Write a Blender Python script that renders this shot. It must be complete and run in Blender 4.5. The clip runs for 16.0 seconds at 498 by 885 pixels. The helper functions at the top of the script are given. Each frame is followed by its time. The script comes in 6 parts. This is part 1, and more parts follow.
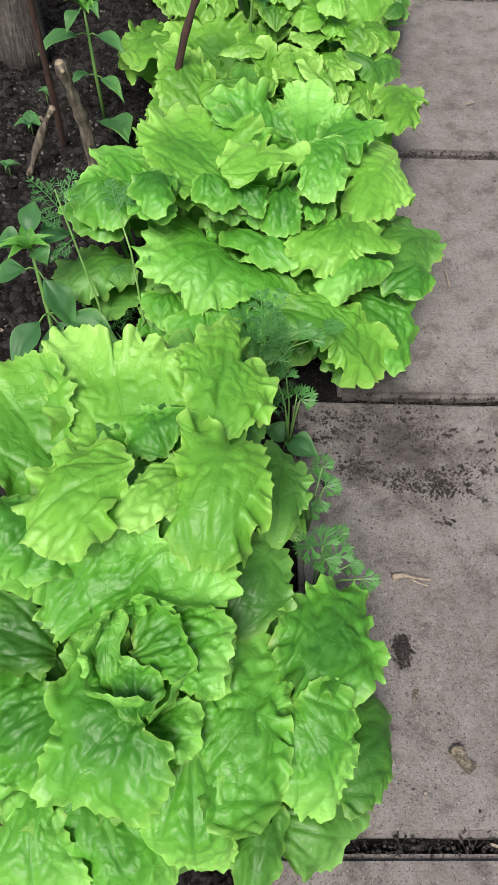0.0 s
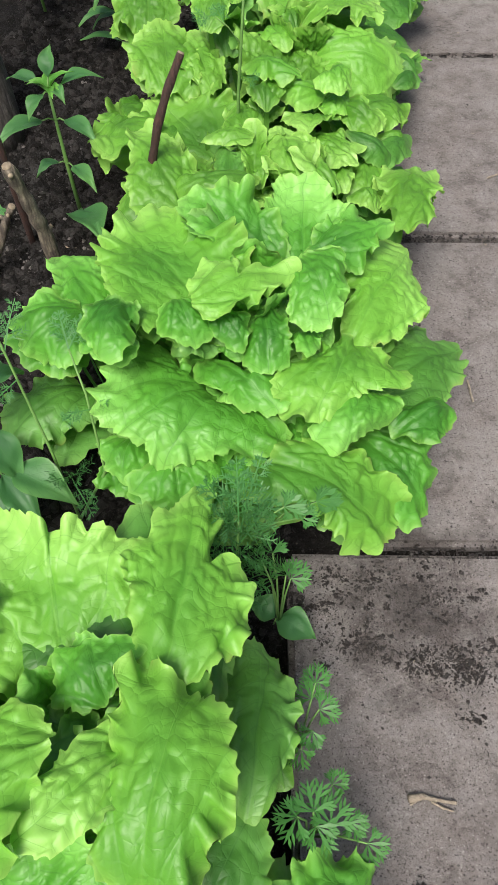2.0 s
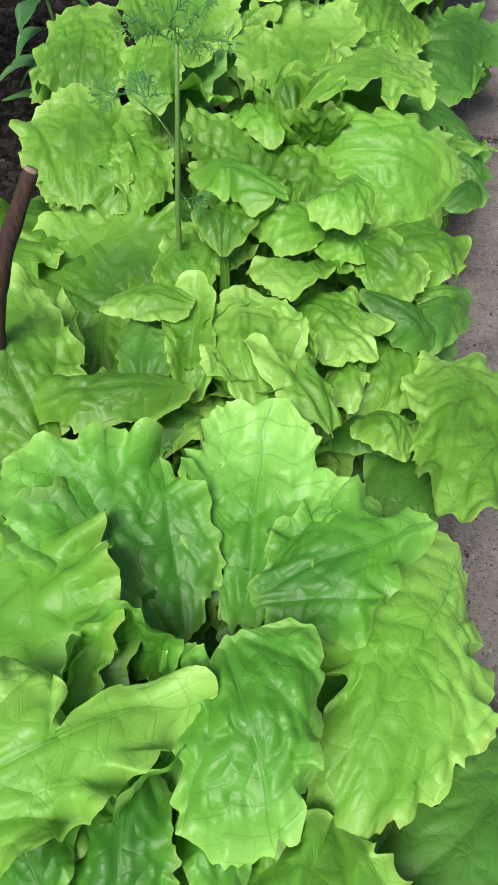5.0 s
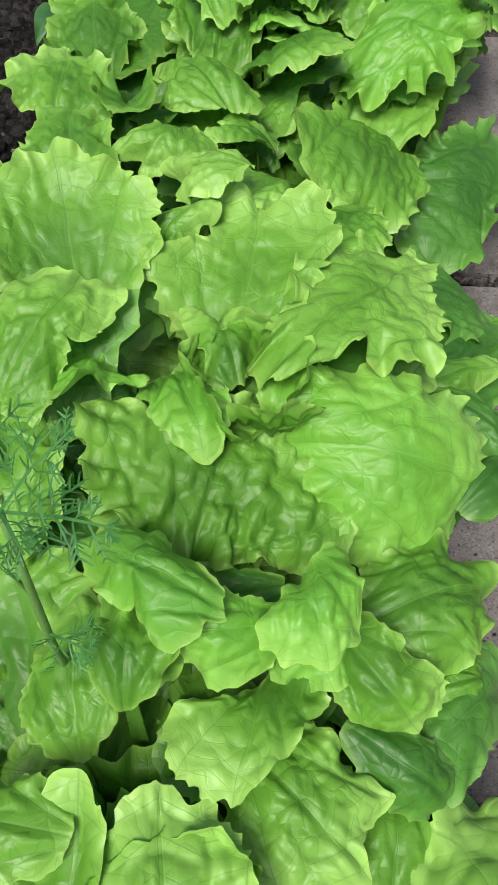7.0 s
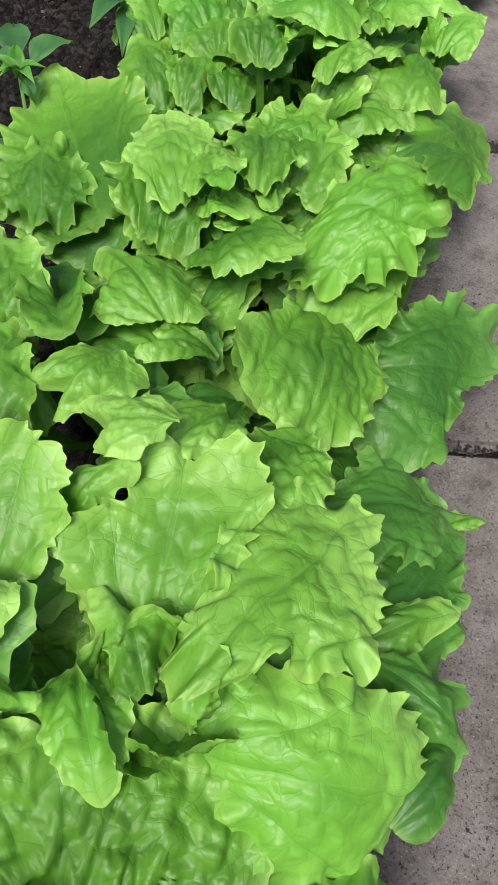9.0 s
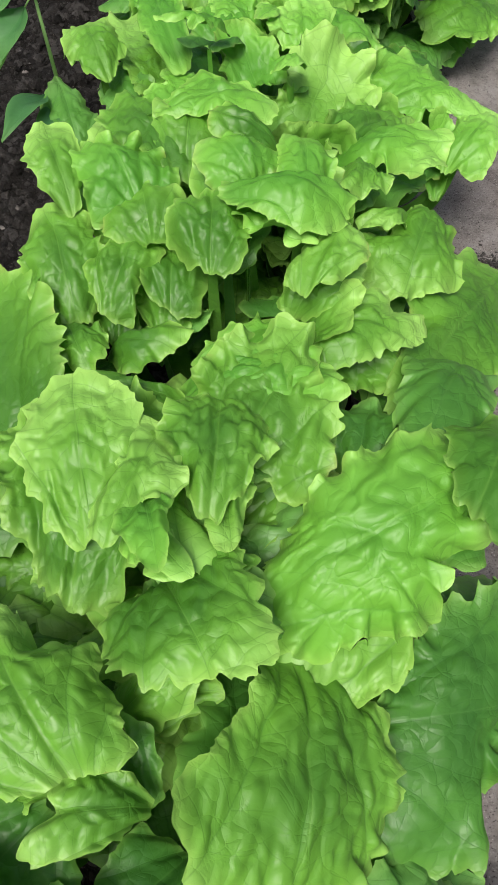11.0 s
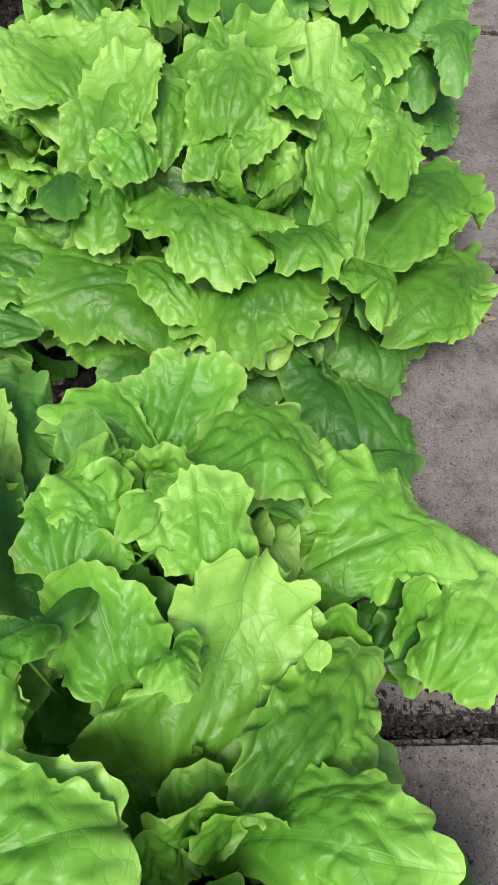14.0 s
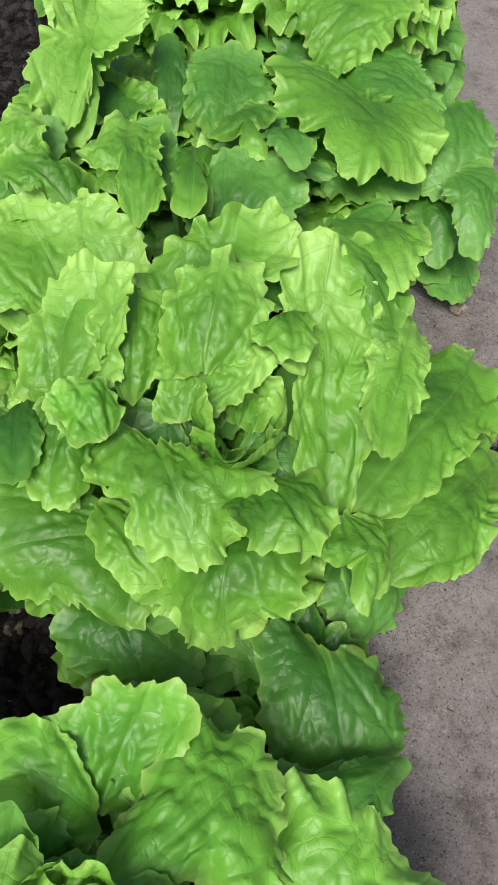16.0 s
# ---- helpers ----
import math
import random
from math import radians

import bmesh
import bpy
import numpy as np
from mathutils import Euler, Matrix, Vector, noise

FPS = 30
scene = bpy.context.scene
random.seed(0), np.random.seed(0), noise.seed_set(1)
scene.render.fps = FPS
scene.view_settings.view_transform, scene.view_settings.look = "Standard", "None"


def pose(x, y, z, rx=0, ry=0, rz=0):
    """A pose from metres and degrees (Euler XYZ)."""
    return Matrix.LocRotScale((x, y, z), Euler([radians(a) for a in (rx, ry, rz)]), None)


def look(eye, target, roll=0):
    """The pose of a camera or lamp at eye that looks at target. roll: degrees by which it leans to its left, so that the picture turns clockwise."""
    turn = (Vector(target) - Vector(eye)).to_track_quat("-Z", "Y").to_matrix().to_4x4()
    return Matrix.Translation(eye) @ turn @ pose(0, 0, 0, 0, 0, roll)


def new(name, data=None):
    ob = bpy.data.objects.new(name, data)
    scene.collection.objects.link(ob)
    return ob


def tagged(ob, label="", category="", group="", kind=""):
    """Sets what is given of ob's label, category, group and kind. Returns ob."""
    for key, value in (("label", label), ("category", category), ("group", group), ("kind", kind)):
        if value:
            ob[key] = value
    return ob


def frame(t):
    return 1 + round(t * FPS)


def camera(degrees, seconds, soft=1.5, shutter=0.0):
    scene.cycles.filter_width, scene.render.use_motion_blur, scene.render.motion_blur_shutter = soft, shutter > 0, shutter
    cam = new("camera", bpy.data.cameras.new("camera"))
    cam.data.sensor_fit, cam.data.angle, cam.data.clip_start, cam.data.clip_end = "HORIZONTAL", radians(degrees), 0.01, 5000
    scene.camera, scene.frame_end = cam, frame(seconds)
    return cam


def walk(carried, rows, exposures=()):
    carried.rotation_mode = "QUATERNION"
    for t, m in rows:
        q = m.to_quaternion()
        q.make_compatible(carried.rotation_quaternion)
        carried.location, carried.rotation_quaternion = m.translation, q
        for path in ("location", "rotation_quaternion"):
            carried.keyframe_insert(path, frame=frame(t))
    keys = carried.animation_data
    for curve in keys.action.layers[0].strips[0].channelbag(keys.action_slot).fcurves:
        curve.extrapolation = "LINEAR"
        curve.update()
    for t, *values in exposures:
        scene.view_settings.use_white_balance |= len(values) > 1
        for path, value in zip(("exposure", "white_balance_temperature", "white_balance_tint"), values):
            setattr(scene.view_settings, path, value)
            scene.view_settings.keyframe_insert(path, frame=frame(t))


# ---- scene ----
cam = camera(36.6, 16.0)
PATH = [
    (0, (-0.038, 0.077, 0.767), (0.036, 1.169, -0.908), 4.0),
    (0.5, (-0.048, 0.146, 0.742), (0.027, 1.202, -0.956), 4.6),
    (1, (-0.023, 0.203, 0.741), (0.03, 1.271, -0.949), 3.4),
    (1.5, (-0.016, 0.24, 0.725), (0.019, 1.35, -0.938), 1.9),
    (2, (0.007, 0.28, 0.722), (0.017, 1.426, -0.917), 0.6),
    (2.5, (0.037, 0.347, 0.775), (0.009, 1.502, -0.858), 0.7),
    (3, (0.042, 0.459, 0.766), (-0.01, 1.609, -0.87), 1.1),
    (3.2, (0.023, 0.513, 0.733), (-0.038, 1.655, -0.909), 0.8),
    (5.3, (0.08, 0.747, 0.537), (0.016, 1.957, -1.054), 1.5),
    (5.5, (0.08, 0.768, 0.569), (0.024, 1.947, -1.046), 2.6),
    (6, (0.072, 0.858, 0.599), (0.027, 1.983, -1.054), 3.4),
    (6.5, (0.067, 0.966, 0.587), (0.043, 2.087, -1.069), 2.3),
    (7, (0.085, 1.065, 0.541), (0.077, 2.199, -1.107), 2.2),
    (7.5, (0.091, 1.112, 0.514), (0.077, 2.245, -1.134), 1.9),
    (8, (0.101, 1.149, 0.511), (0.101, 2.292, -1.131), 2.3),
    (8.5, (0.107, 1.184, 0.53), (0.116, 2.344, -1.099), 2.7),
    (9, (0.123, 1.227, 0.596), (0.111, 2.376, -1.041), 3.3),
    (9.2, (0.127, 1.261, 0.627), (0.102, 2.392, -1.023), 3.9),
    (11.3, (0.131, 1.576, 0.582), (0.162, 2.664, -1.095), 3.2),
    (11.5, (0.142, 1.601, 0.592), (0.176, 2.69, -1.085), 3.6),
    (12, (0.166, 1.688, 0.642), (0.193, 2.715, -1.074), 5.5),
    (12.5, (0.183, 1.823, 0.623), (0.216, 2.831, -1.104), 5.8),
    (13, (0.173, 1.895, 0.592), (0.239, 2.949, -1.107), 5.1),
    (13.5, (0.164, 1.957, 0.617), (0.286, 3.03, -1.067), 6.3),
    (14, (0.168, 2.036, 0.59), (0.321, 3.122, -1.082), 7.4),
    (14.5, (0.173, 2.084, 0.59), (0.324, 3.199, -1.064), 7.7),
    (15, (0.183, 2.12, 0.591), (0.334, 3.259, -1.046), 7.7),
    (15.5, (0.2, 2.164, 0.619), (0.336, 3.272, -1.041), 8.3),
    (16, (0.205, 2.251, 0.648), (0.295, 3.306, -1.049), 6.8),
]
EXPOSURES = [(0, 0.23), (3, 0.28), (5.5, 0.07), (6.5, 0.09), (8.25, 0.12), (9, 0.15), (11.5, 0.14), (12.25, 0.18), (13, 0.13), (14, 0.13), (15, 0.09), (16, 0.12)]
walk(cam, [(t, look(eye, target, roll)) for t, eye, target, roll in PATH], EXPOSURES)

# ---- light: a bright overcast sky ----
SUN_UP, SUN_ROUND = 58.0, 200.0
world = bpy.data.worlds.new("sky")
scene.world = world
world.use_nodes = True
sky_tree = world.node_tree
sky = sky_tree.nodes.new("ShaderNodeTexSky")
sky.sky_type, sky.sun_disc = "NISHITA", False
sky.sun_elevation, sky.sun_rotation = radians(SUN_UP), radians(SUN_ROUND)
sky.air_density, sky.dust_density, sky.ozone_density = 1.0, 6.0, 0.6
sky_tree.nodes["Background"].inputs[1].default_value = 0.107
sky_tree.links.new(sky.outputs[0], sky_tree.nodes["Background"].inputs[0])
sun = new("sun", bpy.data.lights.new("sun", "SUN"))
sun.data.energy, sun.data.angle, sun.data.color = 3.1, radians(22), (1.0, 0.97, 0.92)
a, b = radians(SUN_ROUND), radians(SUN_UP)
sun.matrix_world = look((math.sin(a) * math.cos(b) * 9, math.cos(a) * math.cos(b) * 9, math.sin(b) * 9), (0, 0, 0))


# ---- materials ----
class Nodes:
    """A small writer of node materials."""

    def __init__(self, name):
        self.mat = bpy.data.materials.new(name)
        self.mat.use_nodes = True
        self.tree = self.mat.node_tree
        self.bsdf = self.tree.nodes["Principled BSDF"]
        self.out = self.tree.nodes["Material Output"]

    def add(self, kind, **settings):
        n = self.tree.nodes.new(kind)
        for key, value in settings.items():
            if key.startswith("in_"):
                n.inputs[int(key[3:])].default_value = value
            else:
                setattr(n, key, value)
        return n

    def link(self, a, b):
        self.tree.links.new(a, b)

    def noise(self, scale, detail=4.0, rough=0.55, coord=None, distort=0.0):
        n = self.add("ShaderNodeTexNoise")
        n.inputs["Scale"].default_value, n.inputs["Detail"].default_value = scale, detail
        n.inputs["Roughness"].default_value, n.inputs["Distortion"].default_value = rough, distort
        if coord:
            self.link(coord, n.inputs["Vector"])
        return n.outputs[0]

    def ramp(self, value, stops):
        n = self.add("ShaderNodeValToRGB")
        e = n.color_ramp.elements
        while len(e) < len(stops):
            e.new(0.5)
        for el, (pos, col) in zip(e, stops):
            el.position = pos
            el.color = (*col, 1) if isinstance(col, tuple) else (col, col, col, 1)
        self.link(value, n.inputs[0])
        return n.outputs[0]

    def mix(self, fac, a, b, blend="MIX"):
        n = self.add("ShaderNodeMix", data_type="RGBA", blend_type=blend)
        for sock, v in ((n.inputs[0], fac), (n.inputs[6], a), (n.inputs[7], b)):
            if isinstance(v, (int, float)):
                sock.default_value = v
            elif isinstance(v, tuple):
                sock.default_value = (*v, 1)
            else:
                self.link(v, sock)
        return n.outputs[2]

    def math(self, op, a, b=0.0, clamp=False):
        n = self.add("ShaderNodeMath", operation=op, use_clamp=clamp)
        for sock, v in ((n.inputs[0], a), (n.inputs[1], b)):
            if isinstance(v, (int, float)):
                sock.default_value = v
            else:
                self.link(v, sock)
        return n.outputs[0]

    def bump(self, height, strength, distance, normal=None):
        n = self.add("ShaderNodeBump")
        n.inputs["Strength"].default_value, n.inputs["Distance"].default_value = strength, distance
        self.link(height, n.inputs["Height"])
        if normal:
            self.link(normal, n.inputs["Normal"])
        return n.outputs[0]

    def place(self):
        return self.add("ShaderNodeTexCoord").outputs["Object"]


def leaf_material(name, deep, mid, pale, rim, gloss=0.43, glow=0.18, vein_count=7.0, blister=1.0, scorched=0.3):
    """A thin leaf: midrib and side veins by its own map, blistered between them, paler at the rim, letting light through."""
    k = Nodes(name)
    uv = k.add("ShaderNodeUVMap", uv_map="leaf").outputs[0]
    sep = k.add("ShaderNodeSeparateXYZ")
    k.link(uv, sep.inputs[0])
    u, v = sep.outputs[0], sep.outputs[1]
    place = k.place()
    rand = k.add("ShaderNodeObjectInfo").outputs["Random"]
    wob = k.noise(16.0, 2.0, 0.5, place)
    across = k.math("ABSOLUTE", k.math("ADD", k.math("SUBTRACT", u, 0.5), k.math("MULTIPLY", k.math("SUBTRACT", wob, 0.5), 0.05)))
    # side veins: a fan of veins with slanting branches
    fan_map = k.add("ShaderNodeSeparateXYZ")
    k.link(k.add("ShaderNodeUVMap", uv_map="vein").outputs[0], fan_map.inputs[0])
    near = k.math("SUBTRACT", 0.5, k.math("ABSOLUTE", k.math("SUBTRACT", k.math("FRACT", fan_map.outputs[0]), 0.5)))
    main = k.math("MULTIPLY", k.math("MULTIPLY", near, 0.42), fan_map.outputs[1])
    slant = k.math("ADD", k.math("ADD", k.math("MULTIPLY", fan_map.outputs[1], vein_count), k.math("MULTIPLY", near, 1.1)), k.math("ADD", k.math("MULTIPLY", k.math("SUBTRACT", wob, 0.5), 1.2), k.math("MULTIPLY", k.math("FLOOR", k.math("ADD", fan_map.outputs[0], 0.5)), 0.37)))
    branch = k.math("ABSOLUTE", k.math("SUBTRACT", k.math("FRACT", slant), 0.5))
    side_vein = k.math("MAXIMUM", k.math("SUBTRACT", 1.0, k.math("MULTIPLY", main, 170.0), True), k.math("MULTIPLY", k.math("SUBTRACT", 1.0, k.math("MULTIPLY", branch, 26.0), True), 0.7))
    rib = k.math("SUBTRACT", 1.0, k.math("DIVIDE", across, k.math("SUBTRACT", 0.016, k.math("MULTIPLY", v, 0.014))), True)
    # a net of small veins, with the blade puffed up between them
    bent = k.add("ShaderNodeVectorMath", operation="ADD")
    k.link(place, bent.inputs[0])
    warp = k.add("ShaderNodeVectorMath", operation="SCALE")
    swirl = k.add("ShaderNodeTexNoise", in_2=38.0, in_3=1.0)
    k.link(place, swirl.inputs[0])
    k.link(swirl.outputs[1], warp.inputs[0])
    warp.inputs["Scale"].default_value = 0.02
    k.link(warp.outputs[0], bent.inputs[1])

    def cells(scale):
        n = k.add("ShaderNodeTexVoronoi", feature="DISTANCE_TO_EDGE")
        n.inputs["Scale"].default_value = scale
        k.link(bent.outputs[0], n.inputs["Vector"])
        return n.outputs["Distance"]

    coarse, small = cells(88.0), cells(210.0)
    patchy = k.ramp(k.noise(21.0, 2.0, 0.5, place), [(0.35, 0.35), (0.65, 1.0)])
    swell = lambda d, width: k.math("POWER", k.math("MULTIPLY", d, width, True), 0.8)
    net = k.math("MULTIPLY", k.math("ADD", swell(coarse, 2.0), k.math("MULTIPLY", swell(small, 2.2), 0.14)), patchy)
    net_vein = k.math("MULTIPLY", k.math("SUBTRACT", 1.0, k.math("MULTIPLY", coarse, 11.0), True), patchy)
    veins = k.math("MAXIMUM", k.math("MULTIPLY", side_vein, 0.38), k.math("MULTIPLY", net_vein, 0.2))
    veins = k.math("MAXIMUM", veins, k.math("MULTIPLY", rib, 0.6))
    # colour: broad mottling, then the vein tint with painted groove shade, then the rim
    broad = k.noise(9.0, 3.0, 0.5, place)
    tone = k.math("ADD", k.math("MULTIPLY", broad, 0.75), k.math("MULTIPLY", k.math("SUBTRACT", rand, 0.5), 0.28))
    tone = k.math("ADD", tone, k.math("MULTIPLY", k.math("SUBTRACT", v, 0.5), 0.35))
    edge = k.add("ShaderNodeUVMap", uv_map="rim").outputs[0]
    esep = k.add("ShaderNodeSeparateXYZ")
    k.link(edge, esep.inputs[0])
    tone = k.math("ADD", tone, k.math("MULTIPLY", k.math("SUBTRACT", esep.outputs[0], 0.6), 0.3))
    col = k.ramp(tone, [(0.12, deep), (0.42, mid), (0.8, pale)])
    # shade of the sunk side and net veins put into the colour; midrib paler
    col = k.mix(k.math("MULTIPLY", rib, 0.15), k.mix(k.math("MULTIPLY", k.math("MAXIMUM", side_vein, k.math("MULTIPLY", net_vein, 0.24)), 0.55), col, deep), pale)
    # creases between the pillows painted darker, as the shade that gathers there
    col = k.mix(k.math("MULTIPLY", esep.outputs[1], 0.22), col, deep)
    rimness = k.math("MULTIPLY", k.math("POWER", esep.outputs[0], 18.0), 0.42, True)
    col = k.mix(rimness, col, rim)
    scorch = k.math("MULTIPLY", k.math("POWER", esep.outputs[0], 30.0), k.math("GREATER_THAN", k.noise(23.0, 2.0, 0.5, place), 0.66))
    col = k.mix(k.math("MULTIPLY", scorch, scorched), col, (0.32, 0.2, 0.07))
    # relief
    puff = net
    fine = k.noise(170.0, 3.0, 0.6, place)
    h = k.math("ADD", k.math("MULTIPLY", puff, blister), k.math("MULTIPLY", fine, 0.05))
    h = k.math("SUBTRACT", h, k.math("MULTIPLY", veins, 0.35))
    normal = k.bump(h, 0.27, 0.003)
    p = k.bsdf
    k.link(col, p.inputs["Base Color"])
    k.link(normal, p.inputs["Normal"])
    k.link(k.math("ADD", gloss + 0.03, k.math("MULTIPLY", k.math("SUBTRACT", fine, 0.5), 0.25)), p.inputs["Roughness"])
    p.inputs["Specular IOR Level"].default_value = 0.45
    trans = k.add("ShaderNodeBsdfTranslucent")
    k.link(k.mix(0.5, col, (0.2, 0.55, 0.03)), trans.inputs[0])
    k.link(normal, trans.inputs["Normal"])
    both = k.add("ShaderNodeMixShader", in_0=glow)
    k.link(p.outputs[0], both.inputs[1])
    k.link(trans.outputs[0], both.inputs[2])
    k.link(both.outputs[0], k.out.inputs["Surface"])
    return k.mat


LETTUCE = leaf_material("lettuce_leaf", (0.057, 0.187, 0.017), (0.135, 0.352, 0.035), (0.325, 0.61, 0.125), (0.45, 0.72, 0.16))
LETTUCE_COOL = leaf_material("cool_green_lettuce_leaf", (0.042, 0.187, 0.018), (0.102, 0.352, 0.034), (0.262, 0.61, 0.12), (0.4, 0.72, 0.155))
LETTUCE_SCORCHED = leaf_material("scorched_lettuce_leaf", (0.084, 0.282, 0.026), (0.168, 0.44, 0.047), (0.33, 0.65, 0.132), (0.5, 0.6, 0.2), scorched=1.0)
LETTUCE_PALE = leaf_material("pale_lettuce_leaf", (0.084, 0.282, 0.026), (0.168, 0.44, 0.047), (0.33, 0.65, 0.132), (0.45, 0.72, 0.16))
# Outer leaves' deeper green; also gives leaves down in the gaps painted shade.
LETTUCE_DEEP = leaf_material("outer_and_shaded_lettuce_leaf", (0.036, 0.14, 0.018), (0.083, 0.26, 0.033), (0.18, 0.42, 0.095), (0.3, 0.54, 0.105), gloss=0.43, glow=0.22)
PEPPER_LEAF = leaf_material("pepper_leaf", (0.045, 0.15, 0.05), (0.075, 0.22, 0.065), (0.15, 0.35, 0.095), (0.156, 0.312, 0.0702), glow=0.25, vein_count=5.0, blister=0.3)
YOUNG_LEAF = leaf_material("young_pepper_leaf", (0.07, 0.24, 0.035), (0.12, 0.36, 0.05), (0.24, 0.52, 0.11), (0.3, 0.55, 0.12), glow=0.3, vein_count=5.0, blister=0.3)
HERB_LEAF = leaf_material("cut_herb_leaf", (0.08, 0.25, 0.06), (0.14, 0.38, 0.1), (0.25, 0.52, 0.17), (0.25, 0.5, 0.16), glow=0.3, blister=0.1)
DILL_LEAF = leaf_material("dill_leaf", (0.075, 0.24, 0.07), (0.13, 0.36, 0.105), (0.22, 0.46, 0.16), (0.19, 0.42, 0.14), glow=0.3, blister=0.1)


def stalk_material(name, a, b, scale=60.0):
    k = Nodes(name)
    place = k.place()
    k.link(k.mix(k.noise(scale, 3.0, 0.6, place), a, b), k.bsdf.inputs["Base Color"])
    k.link(k.bump(k.noise(scale * 4, 3.0, 0.6, place), 0.4, 0.002), k.bsdf.inputs["Normal"])
    k.bsdf.inputs["Roughness"].default_value = 0.5
    return k.mat


GREEN_STALK = stalk_material("green_stalk", (0.0936, 0.234, 0.0468), (0.1872, 0.3432, 0.0936))


def bark_material(name, a, b, c):
    k = Nodes(name)
    place = k.place()
    grain = k.add("ShaderNodeMapping")
    grain.inputs["Scale"].default_value = (210, 210, 24)
    k.link(place, grain.inputs[0])
    fibre = k.noise(1.0, 6.0, 0.65, grain.outputs[0])
    blotch = k.noise(95.0, 5.0, 0.65, place)
    k.link(k.mix(k.ramp(blotch, [(0.42, 0.0), (0.6, 0.85)]), k.mix(k.ramp(fibre, [(0.35, 0.0), (0.65, 1.0)]), a, b), c), k.bsdf.inputs["Base Color"])
    k.link(k.bump(k.math("ADD", fibre, k.math("MULTIPLY", blotch, 0.5)), 0.9, 0.004), k.bsdf.inputs["Normal"])
    k.bsdf.inputs["Roughness"].default_value = 0.8
    return k.mat


TWIG_BARK = bark_material("red_brown_bark", (0.0273, 0.01404, 0.01092), (0.0858, 0.039, 0.0273), (0.0468, 0.0273, 0.0234))
GREY_BARK = bark_material("weathered_bark", (0.04, 0.032, 0.024), (0.3, 0.255, 0.19), (0.075, 0.062, 0.05))
POST_WOOD = bark_material("weathered_post_wood", (0.03, 0.025, 0.022), (0.16, 0.145, 0.13), (0.055, 0.047, 0.042))
CUT_WOOD = bark_material("cut_wood", (0.2652, 0.2106, 0.1404), (0.39, 0.3198, 0.2262), (0.3276, 0.2652, 0.1794))
DRY_STRAW = bark_material("dry_straw", (0.1, 0.078, 0.058), (0.5, 0.43, 0.33), (0.3, 0.25, 0.19))


def soil_material(name="dark_garden_soil", pale=0.0):
    """Dark soil; loose clods differ in tone from one to the next."""
    k = Nodes(name)
    place = k.place()
    big, small = k.noise(11.0, 6.0, 0.6, place), k.noise(160.0, 6.0, 0.7, place)
    lump = k.noise(48.0, 5.0, 0.65, place)
    col = k.mix(big, (0.006, 0.0053, 0.0048), (0.022, 0.0195, 0.0175))
    col = k.mix(k.ramp(lump, [(0.52, 0.0), (0.7, 0.7)]), col, (0.05, 0.046, 0.043))
    col = k.mix(k.ramp(small, [(0.56, 0.0), (0.68, 0.8)]), col, (0.085, 0.08, 0.076))
    fleck = k.ramp(k.noise(420.0, 2.0, 0.5, place), [(0.7, 0.0), (0.74, 1.0)])
    col = k.mix(k.math("MULTIPLY", fleck, 0.7), col, (0.19, 0.1596, 0.1292))
    if pale:
        tone = k.ramp(k.add("ShaderNodeNewGeometry").outputs["Random Per Island"], [(0.25, 0.0), (1.0, pale)])
        col = k.mix(tone, col, (0.14, 0.129, 0.123))
    k.link(col, k.bsdf.inputs["Base Color"])
    k.link(k.bump(small, 1.0, 0.012, k.bump(lump, 1.0, 0.02, k.bump(big, 0.6, 0.02))), k.bsdf.inputs["Normal"])
    k.bsdf.inputs["Roughness"].default_value = 0.95
    k.bsdf.inputs["Specular IOR Level"].default_value = 0.2
    return k.mat


